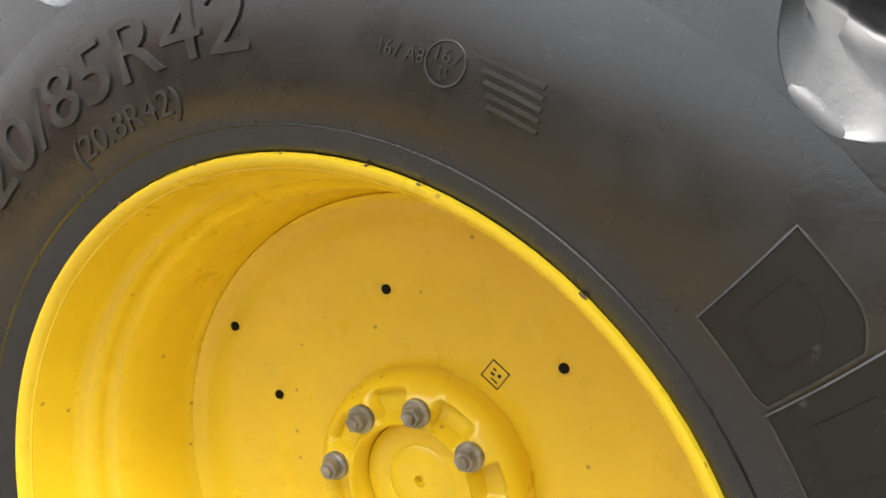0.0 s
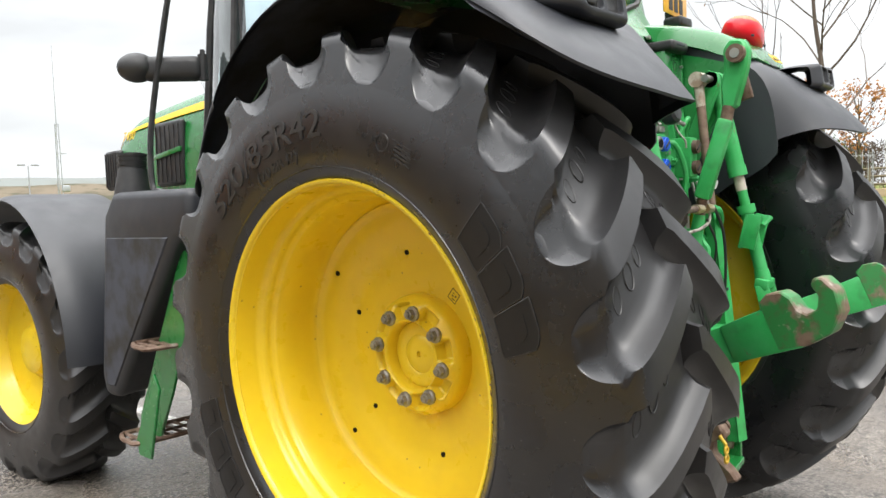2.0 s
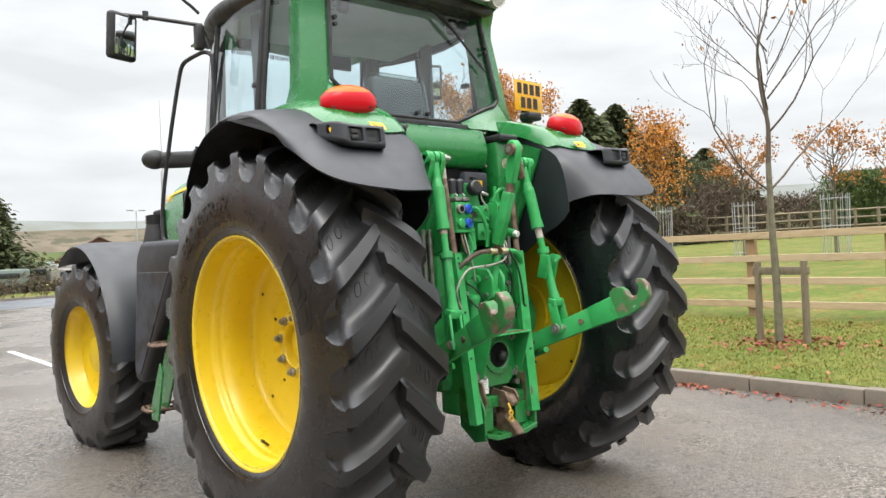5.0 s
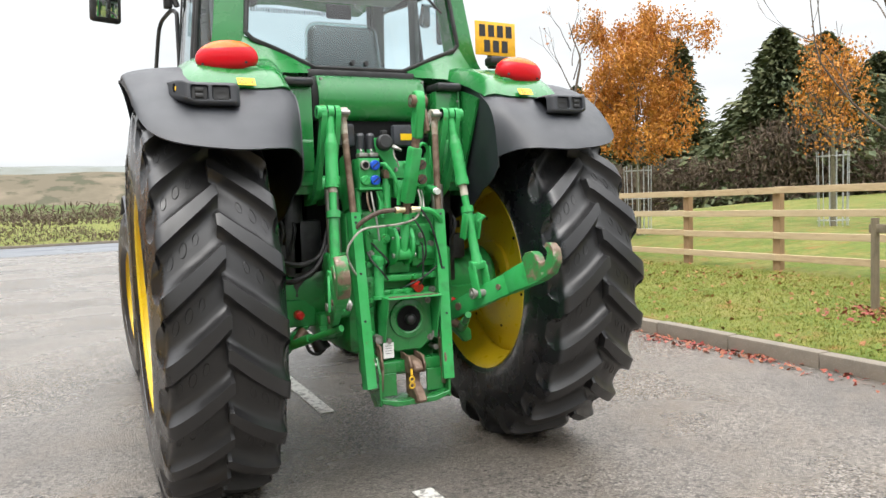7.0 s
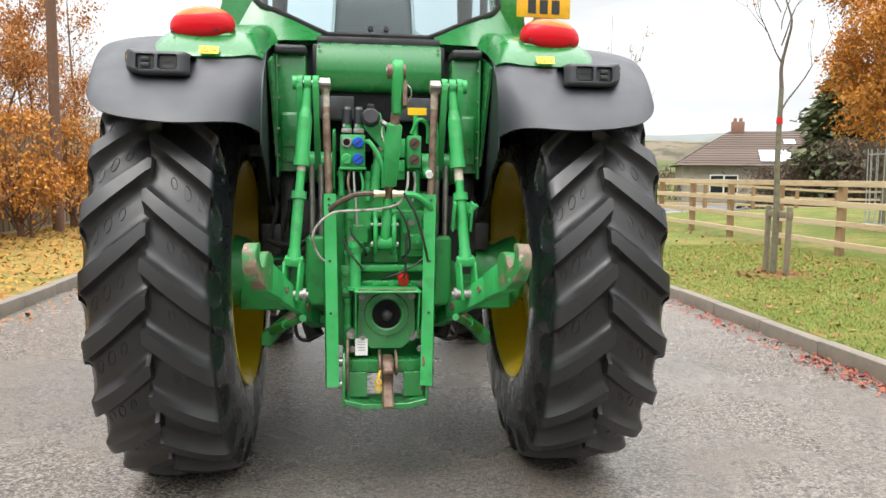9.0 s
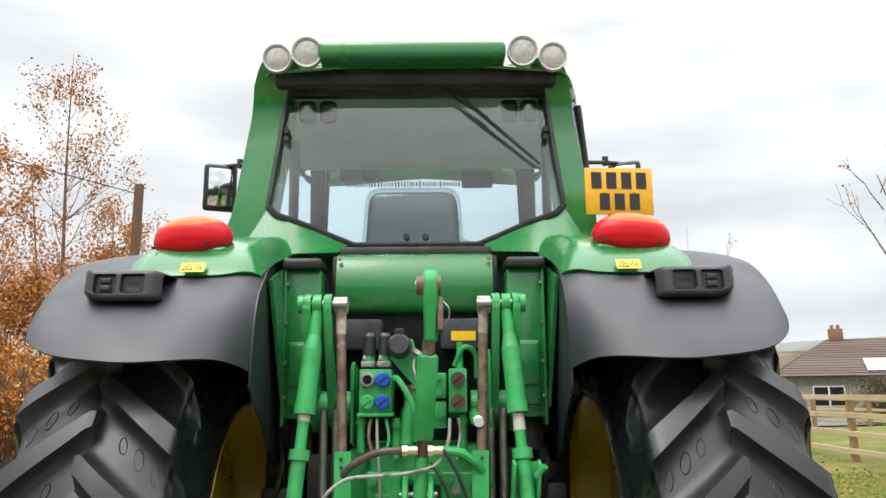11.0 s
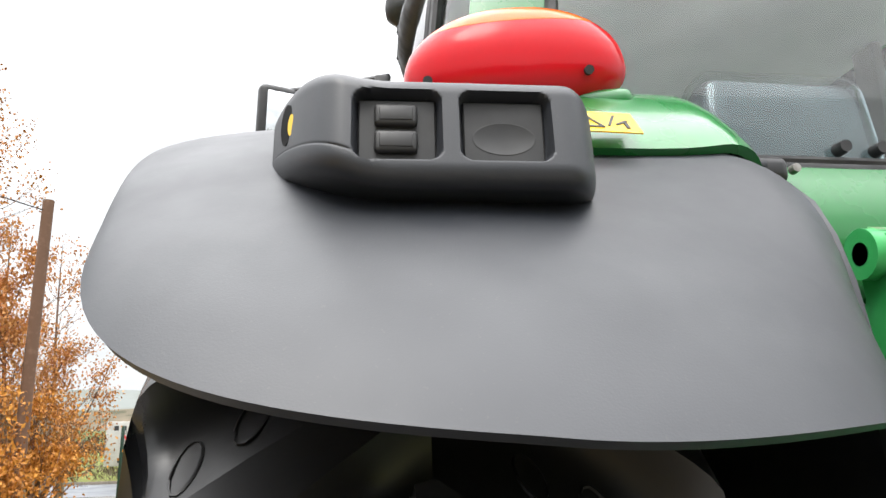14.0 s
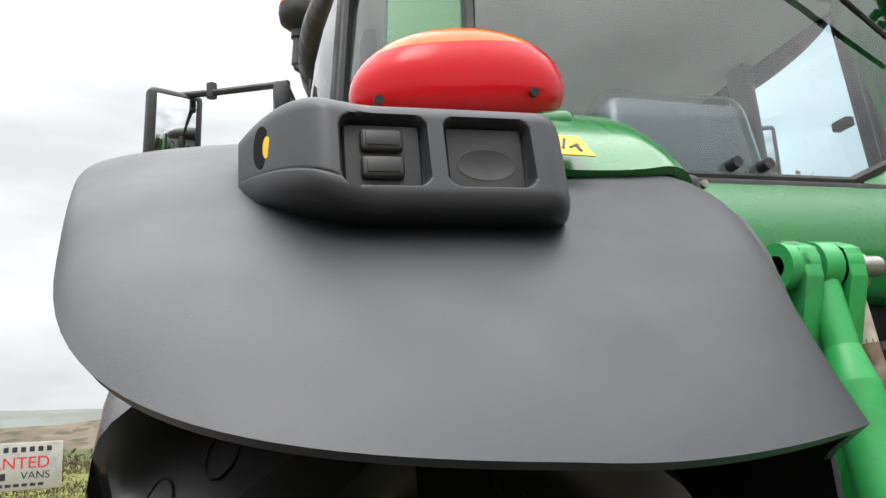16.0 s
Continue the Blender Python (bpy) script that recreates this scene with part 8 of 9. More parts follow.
def build_crown_tree(x, y, h, w, base, seed, mat, leaves, size, label, trunk_r=0.06, guard=True, sparse=False, bark=None):
    """Autumn tree: trunk, limbs and a crown of many small leaves; optional tall wire guard."""
    rnd = random.Random(seed)
    g = ground_z(x, y)
    e = empty("autumn_tree", label, "tree", "paddock trees", at=(x, y, g))
    bm = bmesh.new()
    tube(bm, smooth_path([(0, 0, -0.05), (0.03, 0.02, base * 0.5), (0, 0, base), (0.02, 0, base + h * 0.45), (0, 0, base + h * 0.9)], 4), trunk_r, 8, r_end=trunk_r * 0.15)
    part("trunk", bm, bark or M_BARK, e)
    bm = bmesh.new()
    tips, cs = [], []
    for k in range(22):
        a = rnd.uniform(0, 6.28)
        t = rnd.uniform(0.0, 0.85)
        wid = w * 0.5 * math.sin(math.pi * (0.18 + 0.74 * t)) ** 0.8
        d = V(math.cos(a), math.sin(a), rnd.uniform(0.45, 1.0)).normalized()
        grow(bm, rnd, V(0, 0, base + h * t * 0.85), d, trunk_r * 0.34 * (1 - 0.6 * t), wid * 0.75, 2, 0.5, tips, seg=5, up=0.08)
    tagged(part("branch_work", bm, bark or M_TWIG, e), kind="stuff")
    for i in range(260):
        t = rnd.random() ** 0.8
        wid = w * 0.5 * math.sin(math.pi * (0.14 + 0.80 * t)) ** 0.75 * (1.08 - 0.34 * t)
        a, q = rnd.uniform(0, 6.28), rnd.random() ** 0.45
        cs.append(V(wid * q * math.cos(a), wid * q * math.sin(a), base + h * t))
    ctr = ([t_[0] for t_ in tips] if sparse else cs + [t_[0] for t_ in tips])
    v, f = leaf_cards(rnd, ctr, leaves, size, 0.10 if not sparse else 0.07)
    cards_part("crown", v, f, mat, e, "crown of many small autumn leaves", "stuff")
    if guard:
        gd = empty("tree_guard", "tall galvanised steel guard round a tree trunk", "tree guard", "tree guards", at=(x, y, g))
        for k in range(14):
            a = 2 * math.pi * k / 14
            bm = bmesh.new()
            rod(bm, (0.27 * math.cos(a), 0.27 * math.sin(a), 0), (0.30 * math.cos(a), 0.30 * math.sin(a), 1.52), 0.007, 0.007, 5)
            part("guard_bar", bm, M_GALV, gd)
        for z in (0.12, 0.8, 1.42):
            bm = bmesh.new()
            tube(bm, [(0.295 * math.cos(t), 0.295 * math.sin(t), z) for t in [2 * math.pi * i / 20 for i in range(21)]], 0.007, 5)
            part("guard_hoop", bm, M_GALV, gd)
    return e


build_crown_tree(9.70, 9.35, 2.95, 2.75, 1.62, 31, M_LEAFO, 30000, 0.062, "orange autumn tree inside a steel guard")
build_crown_tree(12.3, 6.5, 2.1, 1.6, 1.55, 32, M_LEAFO, 2800, 0.07, "orange autumn tree inside a steel guard")
build_crown_tree(17.2, 7.0, 1.8, 1.6, 1.4, 33, M_LEAFO2, 1300, 0.075, "rust-orange autumn tree inside a steel guard", sparse=True)
build_crown_tree(15.1, 3.75, 1.55, 1.5, 1.3, 34, M_LEAFO2, 900, 0.07, "thinning rust autumn tree inside a steel guard", sparse=True)
build_crown_tree(17.0, 3.0, 1.6, 1.4, 1.3, 35, M_LEAFO2, 800, 0.07, "thinning rust autumn tree inside a steel guard", sparse=True)


def build_conifer(x, y, h, w, seed, n, label, group="conifer belt"):
    """Dark conifer of drooping sprays in tiers."""
    rnd = random.Random(seed)
    g = ground_z(x, y)
    e = empty("conifer", label, "tree", group, at=(x, y, g))
    bm = bmesh.new()
    rod(bm, (0, 0, -0.1), (0, 0, h * 0.95), 0.16, 0.02, 8)
    part("trunk", bm, M_TWIG, e)
    verts, faces = [], []
    for i in range(n):
        t = rnd.random() ** 1.35
        lobe = 1 + 0.16 * math.sin(t * 23 + seed) * math.sin(seed + 3 * t)
        wid = w * 0.5 * (1 - t) ** 0.90 * lobe + 0.08
        a = rnd.uniform(0, 6.28)
        q = rnd.uniform(0.30, 1.0) + 0.65 * rnd.random() ** 4
        wid *= 1 + 0.25 * math.sin(a * 3 + seed + t * 9)
        p = V(math.cos(a) * wid * q, math.sin(a) * wid * q, h * (0.04 + 0.96 * t) - 0.10 * wid * q)
        s = rnd.uniform(0.18, 0.52)
        d = V(math.cos(a), math.sin(a), rnd.uniform(-0.5, 0.4)).normalized()
        sd = d.cross(V(0, 0, 1)).normalized() * s * rnd.uniform(0.10, 0.22)
        tw = V(rnd.uniform(-1, 1), rnd.uniform(-1, 1), rnd.uniform(-1, 1)) * 0.1
        b = len(verts)
        verts += [p - d * s * 0.5, p + sd + tw, p + d * s * 0.6 + V(0, 0, -0.08), p - sd - tw]
        faces.append((b, b + 1, b + 2, b + 3))
    cards_part("crown", verts, faces, M_CONIF, e, "dense dark needle sprays", "stuff")
    return e


def polar(eye, az, d):
    return eye[0] + d * math.cos(radians(az)), eye[1] + d * math.sin(radians(az))


E7, E5, E3 = (-1.0, -3.9), (-2.7, -3.3), (-2.8, -2.5)
for k, (az, d, h, w) in enumerate(((54.9, 40, 7.2, 4.5), (52.4, 44, 8.0, 5), (47.6, 42, 9.6, 4.4), (44.4, 40, 4.6, 4.5), (40.8, 37, 8.0, 7.2), (38.0, 40, 8.2, 8), (34.8, 43, 7.4, 7.5), (31.5, 45, 5.8, 7))):
    build_conifer(*polar(E7, az, d), h, w, 50 + k, 24000, "tall dark conifer beyond the paddock")
build_conifer(*polar(E3, 80.3, 56), 7.4, 5.8, 70, 12000, "dark conifer across the main road", "roadside conifers")
build_conifer(*polar(E3, 82.6, 57), 6.2, 5.2, 71, 9000, "dark conifer across the main road", "roadside conifers")


def build_hedge(name, pts, h, w, n, mat, seed, label, size=0.16, kind="stuff"):
    """A ragged band of twigs and leaves along a line."""
    rnd = random.Random(seed)
    P = [Vector((x, y, 0)) for x, y in pts]
    L = [(b - a).length for a, b in zip(P, P[1:])]
    verts, faces = [], []
    for i in range(n):
        u = rnd.random() * sum(L)
        k = 0
        while k < len(L) - 1 and u > L[k]:
            u -= L[k]
            k += 1
        p = P[k].lerp(P[k + 1], u / L[k])
        hh = h * (0.72 + 0.28 * math.sin(p.x * 0.9 + seed) * math.sin(p.y * 0.53 + p.x * 0.31) + 0.12 * math.sin(p.x * 3.1))
        p = p + V(rnd.gauss(0, w / 3), rnd.gauss(0, w / 3), 0)
        p.z = ground_z(p.x, p.y) + hh * rnd.random() ** 0.75
        s = size * rnd.uniform(0.5, 1.5)
        m = Euler((rnd.uniform(0, 6.28), rnd.uniform(0, 6.28), rnd.uniform(0, 6.28))).to_matrix()
        b = len(verts)
        for q in ((-0.75, 0, 0), (0, -0.14, 0.1), (0.75, 0, 0), (0, 0.14, 0.1)):
            verts.append(p + m @ (Vector(q) * s))
        faces.append((b, b + 1, b + 2, b + 3))
    ob = cards_part(name, verts, faces, mat, None, "", kind)
    return tagged(ob, label, "hedge", kind=kind)


build_hedge("hedge", [polar(E7, 60, 41), polar(E7, 50, 36), polar(E7, 40, 34), polar(E7, 28, 40)], 3.2, 1.6, 30000, M_HEDGE, 1, "leafless brown hedge under the conifers", 0.17)
build_hedge("hedge", [polar(E5, 36, 46), polar(E5, 28, 48), polar(E5, 14, 52)], 3.0, 2.0, 26000, M_HEDGE, 2, "leafless brown trees behind the paddock", 0.18)
build_hedge("shrub", [polar(E5, 33.5, 40), polar(E5, 30, 41)], 4.6, 2.2, 16000, M_CONIF, 3, "dark evergreen shrubs behind the paddock", 0.2)
build_hedge("shrub", [polar(E5, 21.5, 42), polar(E5, 17, 42)], 3.2, 1.6, 12000, M_SHRUB, 4, "bright green shrub behind the paddock", 0.18)
build_hedge("hedge", [(-60, 38), (-20, 37.8), (-3, 39.3), (14, 42.5), (30, 45)], 1.2, 1.3, 20000, M_HEDGE, 5, "low brown hedge across the main road", 0.15)
# unseen tree belt added behind the approach road, to darken reflections and rear-facing surfaces
build_hedge("hedge", [(-26, -15), (-14, -21), (2, -25), (18, -24), (34, -17)], 5.0, 3.0, 30000, M_CONIF, 8, "unseen dark tree belt added behind the drive", 0.55)
build_hedge("hedge", [(-200, 130), (-60, 125), (60, 135), (220, 130)], 2.6, 4, 26000, M_HEDGE, 6, "far brown hedgerow", 0.55)
build_hedge("hedge", [(-300, 260), (-60, 240), (160, 250), (400, 240)], 6.0, 10, 6000, M_HEDGE, 7, "far woodland edge", 1.6)


def build_far_fence():
    fe = empty("rail_fence", "distant weathered post and rail fence behind the paddock", "fence", "rail fences")
    pts = [polar(E5, 42 - 1.35 * k, 36 + 0.25 * k) for k in range(22)]
    P = [V(x, y, ground_z(x, y)) for x, y in pts]
    for p in P:
        bm = bmesh.new()
        box(bm, p + V(0, 0, 0.6), (0.12, 0.12, 1.3), bev=0.01)
        part("post", bm, M_OLDPOST, fe)
    for p, q in zip(P, P[1:]):
        for z in (0.45, 0.82, 1.18):
            bm = bmesh.new()
            rod(bm, p + V(0, 0, z), q + V(0, 0, z), 0.055, 0.055, 4)
            part("rail", bm, M_OLDPOST, fe, smooth=False)


build_far_fence()


# ---- west verge: leaf litter, close-board fence, birches, pole ----
def build_west():
    def f(i, j):
        y = -14 + 32 * i
        edge = lerp_table([(-14, -3.59), (0, -3.59), (6, -3.67), (9, -3.88), (11.8, -4.12), (15.5, -4.57), (18, -5.45), (19, -6.1)], y)
        x = edge + (-7.6 - edge) * j
        return (x, y, 0.105 + 0.10 * j + 0.012 * math.sin(y * 3) * math.sin(x * 4))
    tagged(part("ground", sheet(f, 60, 16), M_LEAFY), "grass verge covered with yellow fallen leaves", "ground", kind="structure")
    fe = empty("board_fence", "tall brown close-board timber fence behind the verge", "fence")
    me = bpy.data.meshes.new("board")
    b = bmesh.new()
    box(b, (0, 0, 0), (0.018, 0.118, 1.95), bev=0.003, seg=1)
    b.to_mesh(me)
    b.free()
    me.materials.append(M_BOARD)
    rnd = random.Random(3)
    n = 0
    y = -12.0
    while y < 15.5 and n < 290:
        ob = new("board", me)
        ob.parent = fe
        ob.matrix_basis = pose(-6.85 + 0.012 * (n % 2), y, 1.17 + rnd.uniform(-0.01, 0.01), rnd.uniform(-0.4, 0.4), 0, 4)
        y += 0.104
        n += 1
    for z in (0.5, 1.2, 1.9):
        bm = bmesh.new()
        box(bm, (-6.90, 1.6, z), (0.05, 27.5, 0.09), bev=0.006)
        part("arris_rail", bm, M_BOARD, fe)
    bm = bmesh.new()
    box(bm, (-6.84, 1.6, 2.165), (0.06, 27.5, 0.035), bev=0.005)
    part("capping_rail", bm, M_BOARD, fe)
    bm = bmesh.new()
    box(bm, (-6.82, 1.6, 0.15), (0.03, 27.5, 0.16), bev=0.005)
    part("gravel_board", bm, M_BOARD, fe)
    # telegraph pole with a wire
    e = empty("utility_pole", "short brown timber pole with an overhead wire", "pole", at=(-6.2, 12.3, 0.1))
    bm = bmesh.new()
    rod(bm, (0, 0, -0.1), (0, 0, 5.75), 0.11, 0.095, 16)
    part("pole", bm, M_BIRCHB, e)
    bm = bmesh.new()
    P = [V(0, 0, 5.55), V(-3.0, -6, 5.5), V(-6.2, -13, 6.0), V(-9, -20, 7.4)]
    tube(bm, smooth_path(P, 8), 0.011, 4)
    part("wire", bm, M_BLACK, e, "thin black overhead wire")
    # green mesh gate leaf end
    g = empty("mesh_gate", "dark green welded mesh gate post at the entrance", "gate", at=(-6.3, 18.6, 0.05))
    for dx in (0, 0.36):
        bm = bmesh.new()
        box(bm, (dx, 0, 1.0), (0.07, 0.07, 2.0), bev=0.006)
        part("gate_post", bm, M_MESHG, g)
    for k in range(7):
        bm = bmesh.new()
        rod(bm, (0.04 + 0.04 * k, 0, 0.15), (0.04 + 0.04 * k, 0, 1.9), 0.005, 0.005, 5)
        part("mesh_wire", bm, M_MESHG, g)
    for k in range(10):
        bm = bmesh.new()
        rod(bm, (0.0, 0, 0.2 + 0.18 * k), (0.36, 0, 0.2 + 0.18 * k), 0.006, 0.006, 5)
        part("mesh_wire", bm, M_MESHG, g)
    bm = bmesh.new()
    box(bm, (-6.9, 16.4, 0.85), (0.14, 0.14, 1.5), bev=0.01)
    tagged(part("gate_post", bm, M_OLDPOST), "dark weathered timber gate post", "post")


build_west()


def build_birch(x, y, h, w, seed, leaves, label, leaf=None, name="birch_tree", cat="tree", grp="birches"):
    rnd = random.Random(seed)
    g = ground_z(x, y)
    e = empty(name, label, cat, grp, at=(x, y, g))
    bm = bmesh.new()
    tips = []
    for st in range(3):
        sc = (1.0, 0.72, 0.6)[st]
        lean = V(rnd.uniform(-0.05, 0.05) + 0.14 * st * (-1) ** st, rnd.uniform(-0.05, 0.05) + 0.10 * (st == 2), 1).normalized()
        top = lean * h * sc * rnd.uniform(0.95, 1.0)
        pts = smooth_path([(0.1 * st, 0, -0.1), tuple(top * 0.35 + V(rnd.uniform(-.1, .1), rnd.uniform(-.1, .1), 0)), tuple(top * 0.7), tuple(top)], 5)
        tube(bm, pts, (0.07, 0.05, 0.04)[st], 7, r_end=0.004)
        for k in range((34, 18, 14)[st]):
            t = rnd.uniform(0.08, 0.97)
            p = pts[int(t * (len(pts) - 1))]
            a = rnd.uniform(0, 6.28)
            d = V(math.cos(a) * 0.8, math.sin(a) * 0.8, rnd.uniform(0.45, 0.95)).normalized()
            grow(bm, rnd, p, d, 0.020 * (1.1 - t) * sc, w * 0.40 * sc * (1.10 - t), 2, 0.42, tips, seg=4, up=0.08, minr=0.0022)
    tagged(part("branch_work", bm, M_BIRCHB, e, "many fine brown stems and branches"), kind="stuff")
    lowt = [t[0] for t in tips]
    bias = [p for p in lowt for _ in range(5 if p.z < h * 0.4 else 3 if p.z < h * 0.6 else 1)]
    v, f = leaf_cards(rnd, bias, int(leaves * 2.3), 0.068, 0.14)
    cards_part("crown", v, f, leaf or M_LEAFO2, e, "scattered orange-brown leaves", "stuff")


for k, (x, y, h, w, n) in enumerate(((-8.2, 13.4, 9.3, 4.9, 6500), (-8.5, 10.6, 6.3, 4.2, 6000), (-8.2, 16.2, 6.6, 3.4, 4000), (-8.6, 7.6, 5.0, 4.0, 4500), (-8.8, 4.0, 5.4, 3.2, 3500), (-8.0, 18.6, 7.0, 3.0, 2400))):
    build_birch(x, y, h, w, 80 + k, n, "slender birch with thin orange-brown autumn leaves")
for k, (x, y, h, w, n) in enumerate(((-6.35, 10.9, 2.1, 2.6, 1900), (-6.4, 13.6, 2.2, 2.6, 1900), (-6.35, 8.4, 1.9, 2.4, 1500))):
    build_birch(x, y, h, w, 120 + k, n, "low shrub with golden-orange autumn leaves at the fence", M_LEAFO, "autumn_shrub", "shrub", "shrubs at the fence")


# ---- fallen leaves and grass ----
def scatter(name, n, seed, area, size, mat, label, z=None, weight=None):
    rnd = random.Random(seed)
    verts, faces = [], []
    x0, x1, y0, y1 = area
    i = 0
    while i < n:
        x, y = rnd.uniform(x0, x1), rnd.uniform(y0, y1)
        if weight and rnd.random() > weight(x, y):
            i += 0.2
            continue
        i += 1
        zz = (ground_z(x, y) if z is None else z(x, y)) + rnd.uniform(0.006, 0.02)
        s = size * rnd.uniform(0.5, 1.3)
        m = Euler((rnd.gauss(0, 0.45), rnd.gauss(0, 0.45), rnd.uniform(0, 6.28))).to_matrix()
        b = len(verts)
        for q in ((-0.5, 0, 0.06), (-0.1, -0.32, 0), (0.5, 0, 0.08), (-0.1, 0.32, 0.02)):
            verts.append(V(x, y, zz) + m @ (Vector(q) * s))
        faces.append((b, b + 1, b + 2, b + 3))
    return tagged(cards_part(name, verts, faces, mat, None), label, "leaves", kind="stuff")


scatter("fallen_leaves", 1300, 1, (3.32, 3.60, -6, 9), 0.055, M_LEAFRED, "wet red and brown leaves drifted along the kerb", lambda x, y: 0.0, lambda x, y: 0.25 + 0.75 * (math.sin(y * 1.7) * math.sin(y * 0.63 + 1) > 0.15) * (1 if x > 3.44 else 0.35))
scatter("fallen_leaves", 2600, 2, (3.8, 7.2, -8, 14), 0.06, M_LEAFB, "brown leaves scattered over the verge grass", None, lambda x, y: 0.2 + 0.8 * (math.sin(x * 2.1 + y) * math.sin(y * 1.3) > 0.35))
scatter("fallen_leaves", 420, 3, (4.5, 6.0, -0.3, 1.3), 0.065, M_LEAFRED, "red-brown leaves heaped round the young tree", None, lambda x, y: max(0.0, 1 - math.hypot(x - 5.2, y - 0.45) / 0.75))
scatter("fallen_leaves", 260, 4, (4.6, 5.9, 4.6, 5.9), 0.065, M_LEAFRED, "red-brown leaves heaped round the sapling", None, lambda x, y: max(0.0, 1 - math.hypot(x - 5.2, y - 5.2) / 0.6))
scatter("fallen_leaves", 6500, 5, (-7.4, -3.6, -4, 18), 0.07, M_LEAFY2, "yellow leaves covering the west verge", lambda x, y: 0.11 + 0.10 * min(1, max(0, -3.6 - west_bend(y) - x) / 4.0) + 0.012, lambda x, y: 1 if x < -3.6 - west_bend(y) else 0)
scatter("fallen_leaves", 260, 6, (-3.44, -3.15, -4, 14), 0.06, M_LEAFB, "brown leaves along the west kerb", lambda x, y: 0.0)


def build_grass(n, seed, area):
    rnd = random.Random(seed)
    verts, faces = [], []
    x0, x1, y0, y1 = area
    for i in range(n):
        x, y = rnd.uniform(x0, x1), rnd.uniform(y0, y1)
        g = ground_z(x, y)
        for k in range(3):
            a = rnd.uniform(0, 6.28)
            h = rnd.uniform(0.012, 0.036)
            d = V(math.cos(a), math.sin(a), 0)
            o = d.cross(V(0, 0, 1)) * 0.004
            p = V(x + rnd.uniform(-0.02, 0.02), y + rnd.uniform(-0.02, 0.02), g - 0.004)
            b = len(verts)
            verts += [p - o, p + o, p + d * h * 0.7 + V(0, 0, h)]
            faces.append((b, b + 1, b + 2))
    return tagged(cards_part("grass", verts, faces, M_BLADE, None), "short green and straw-coloured grass blades", "grass", kind="stuff")


build_grass(60000, 8, (3.76, 7.4, -6, 9))


# ---- far things: house, barn, sign, mast, hills ----
def build_house():
    cx, cy = polar((0.0, -3.0), 59.3, 55)
    h = empty("bungalow", "bungalow with brown tiled hipped roof and chimney", "house", at=(cx, cy, ground_z(cx, cy) - 0.3))
    h.rotation_euler = (0, 0, radians(-20))
    L, W, EV, RG = 13.0, 8.0, 2.6, 5.0
    bm = bmesh.new()
    box(bm, (0, 0, EV / 2), (L, W, EV))
    part("wall", bm, M_RENDER, h, smooth=False)
    o = 0.5
    A = [V(-L / 2 - o, -W / 2 - o, EV), V(L / 2 + o, -W / 2 - o, EV), V(L / 2 + o, W / 2 + o, EV), V(-L / 2 - o, W / 2 + o, EV)]
    r0, r1 = V(-L / 2 + W / 2 - 0.8, 0, RG), V(L / 2 - W / 2 + 0.8, 0, RG)
    bm = bmesh.new()
    for f in ((A[0], A[1], r1, r0), (A[1], A[2], r1), (A[2], A[3], r0, r1), (A[3], A[0], r0), (A[3], A[2], A[1], A[0])):
        bm.faces.new([bm.verts.new(p) for p in f])
    rf = part("roof", bm, M_ROOF, h, "brown tiled hipped roof", smooth=False)
    n = 15
    for (p, q, s, t) in ((A[0], A[1], r1, r0), (A[3], A[0], r0, r0)):
        for k in range(n):
            a, b = k / n, (k + 1.12) / n
            bm = bmesh.new()
            nrm = (q - p).cross(t - p).normalized()
            nrm = nrm if nrm.z > 0 else -nrm
            c = [p.lerp(t, a) + nrm * 0.05, q.lerp(s, a) + nrm * 0.05, q.lerp(s, min(1, b)) + nrm * 0.015, p.lerp(t, min(1, b)) + nrm * 0.015]
            vs = [bm.verts.new(v) for v in c] + [bm.verts.new(v - nrm * 0.03) for v in c]
            for f in ((0, 1, 2, 3), (7, 6, 5, 4), (0, 4, 5, 1), (1, 5, 6, 2), (2, 6, 7, 3), (3, 7, 4, 0)):
                bm.faces.new([vs[i] for i in f])
            part("tile_course", bm, M_ROOF, rf, smooth=False)
    bm = bmesh.new()
    box(bm, (r0.x + 0.5, 0, RG + 0.2), (0.8, 0.6, 0.9), bev=0.02)
    ch = part("chimney", bm, M_BRICK, h, "brick chimney stack")
    for dx in (-0.18, 0.18):
        bm = bmesh.new()
        rod(bm, (r0.x + 0.5 + dx, 0, RG + 0.62), (r0.x + 0.5 + dx, 0, RG + 0.9), 0.12, 0.10, 10)
        part("chimney_pot", bm, M_BRICK, ch)
    for x, y0, sx, sy in ((-0.9, -3.4, 1.9, 1.6), (0.2, -1.6, 0.7, 0.7), (2.8, -1.6, 0.7, 0.7)):
        sl = math.atan2(RG - EV, W / 2 + o)
        z = EV + (y0 + W / 2 + o) * math.tan(sl) + 0.10
        bm = bmesh.new()
        box(bm, (x, y0, z), (sx, sy, 0.06), (math.degrees(sl), 0, 0), 0.01)
        part("skylight", bm, M_SKYL, rf, "pale roof window")
    for x in (-4.0, 0.5, 4.2):
        bm = bmesh.new()
        box(bm, (x, -W / 2 - 0.02, 1.45), (1.7, 0.08, 1.2), bev=0.01)
        wn = part("window", bm, M_WHITE, h, "white framed window")
        for k in (-0.42, 0.42):
            bm = bmesh.new()
            box(bm, (x + k, -W / 2 - 0.065, 1.45), (0.74, 0.02, 1.06))
            part("pane", bm, M_WINDOW, wn, smooth=False)
    return h


build_house()


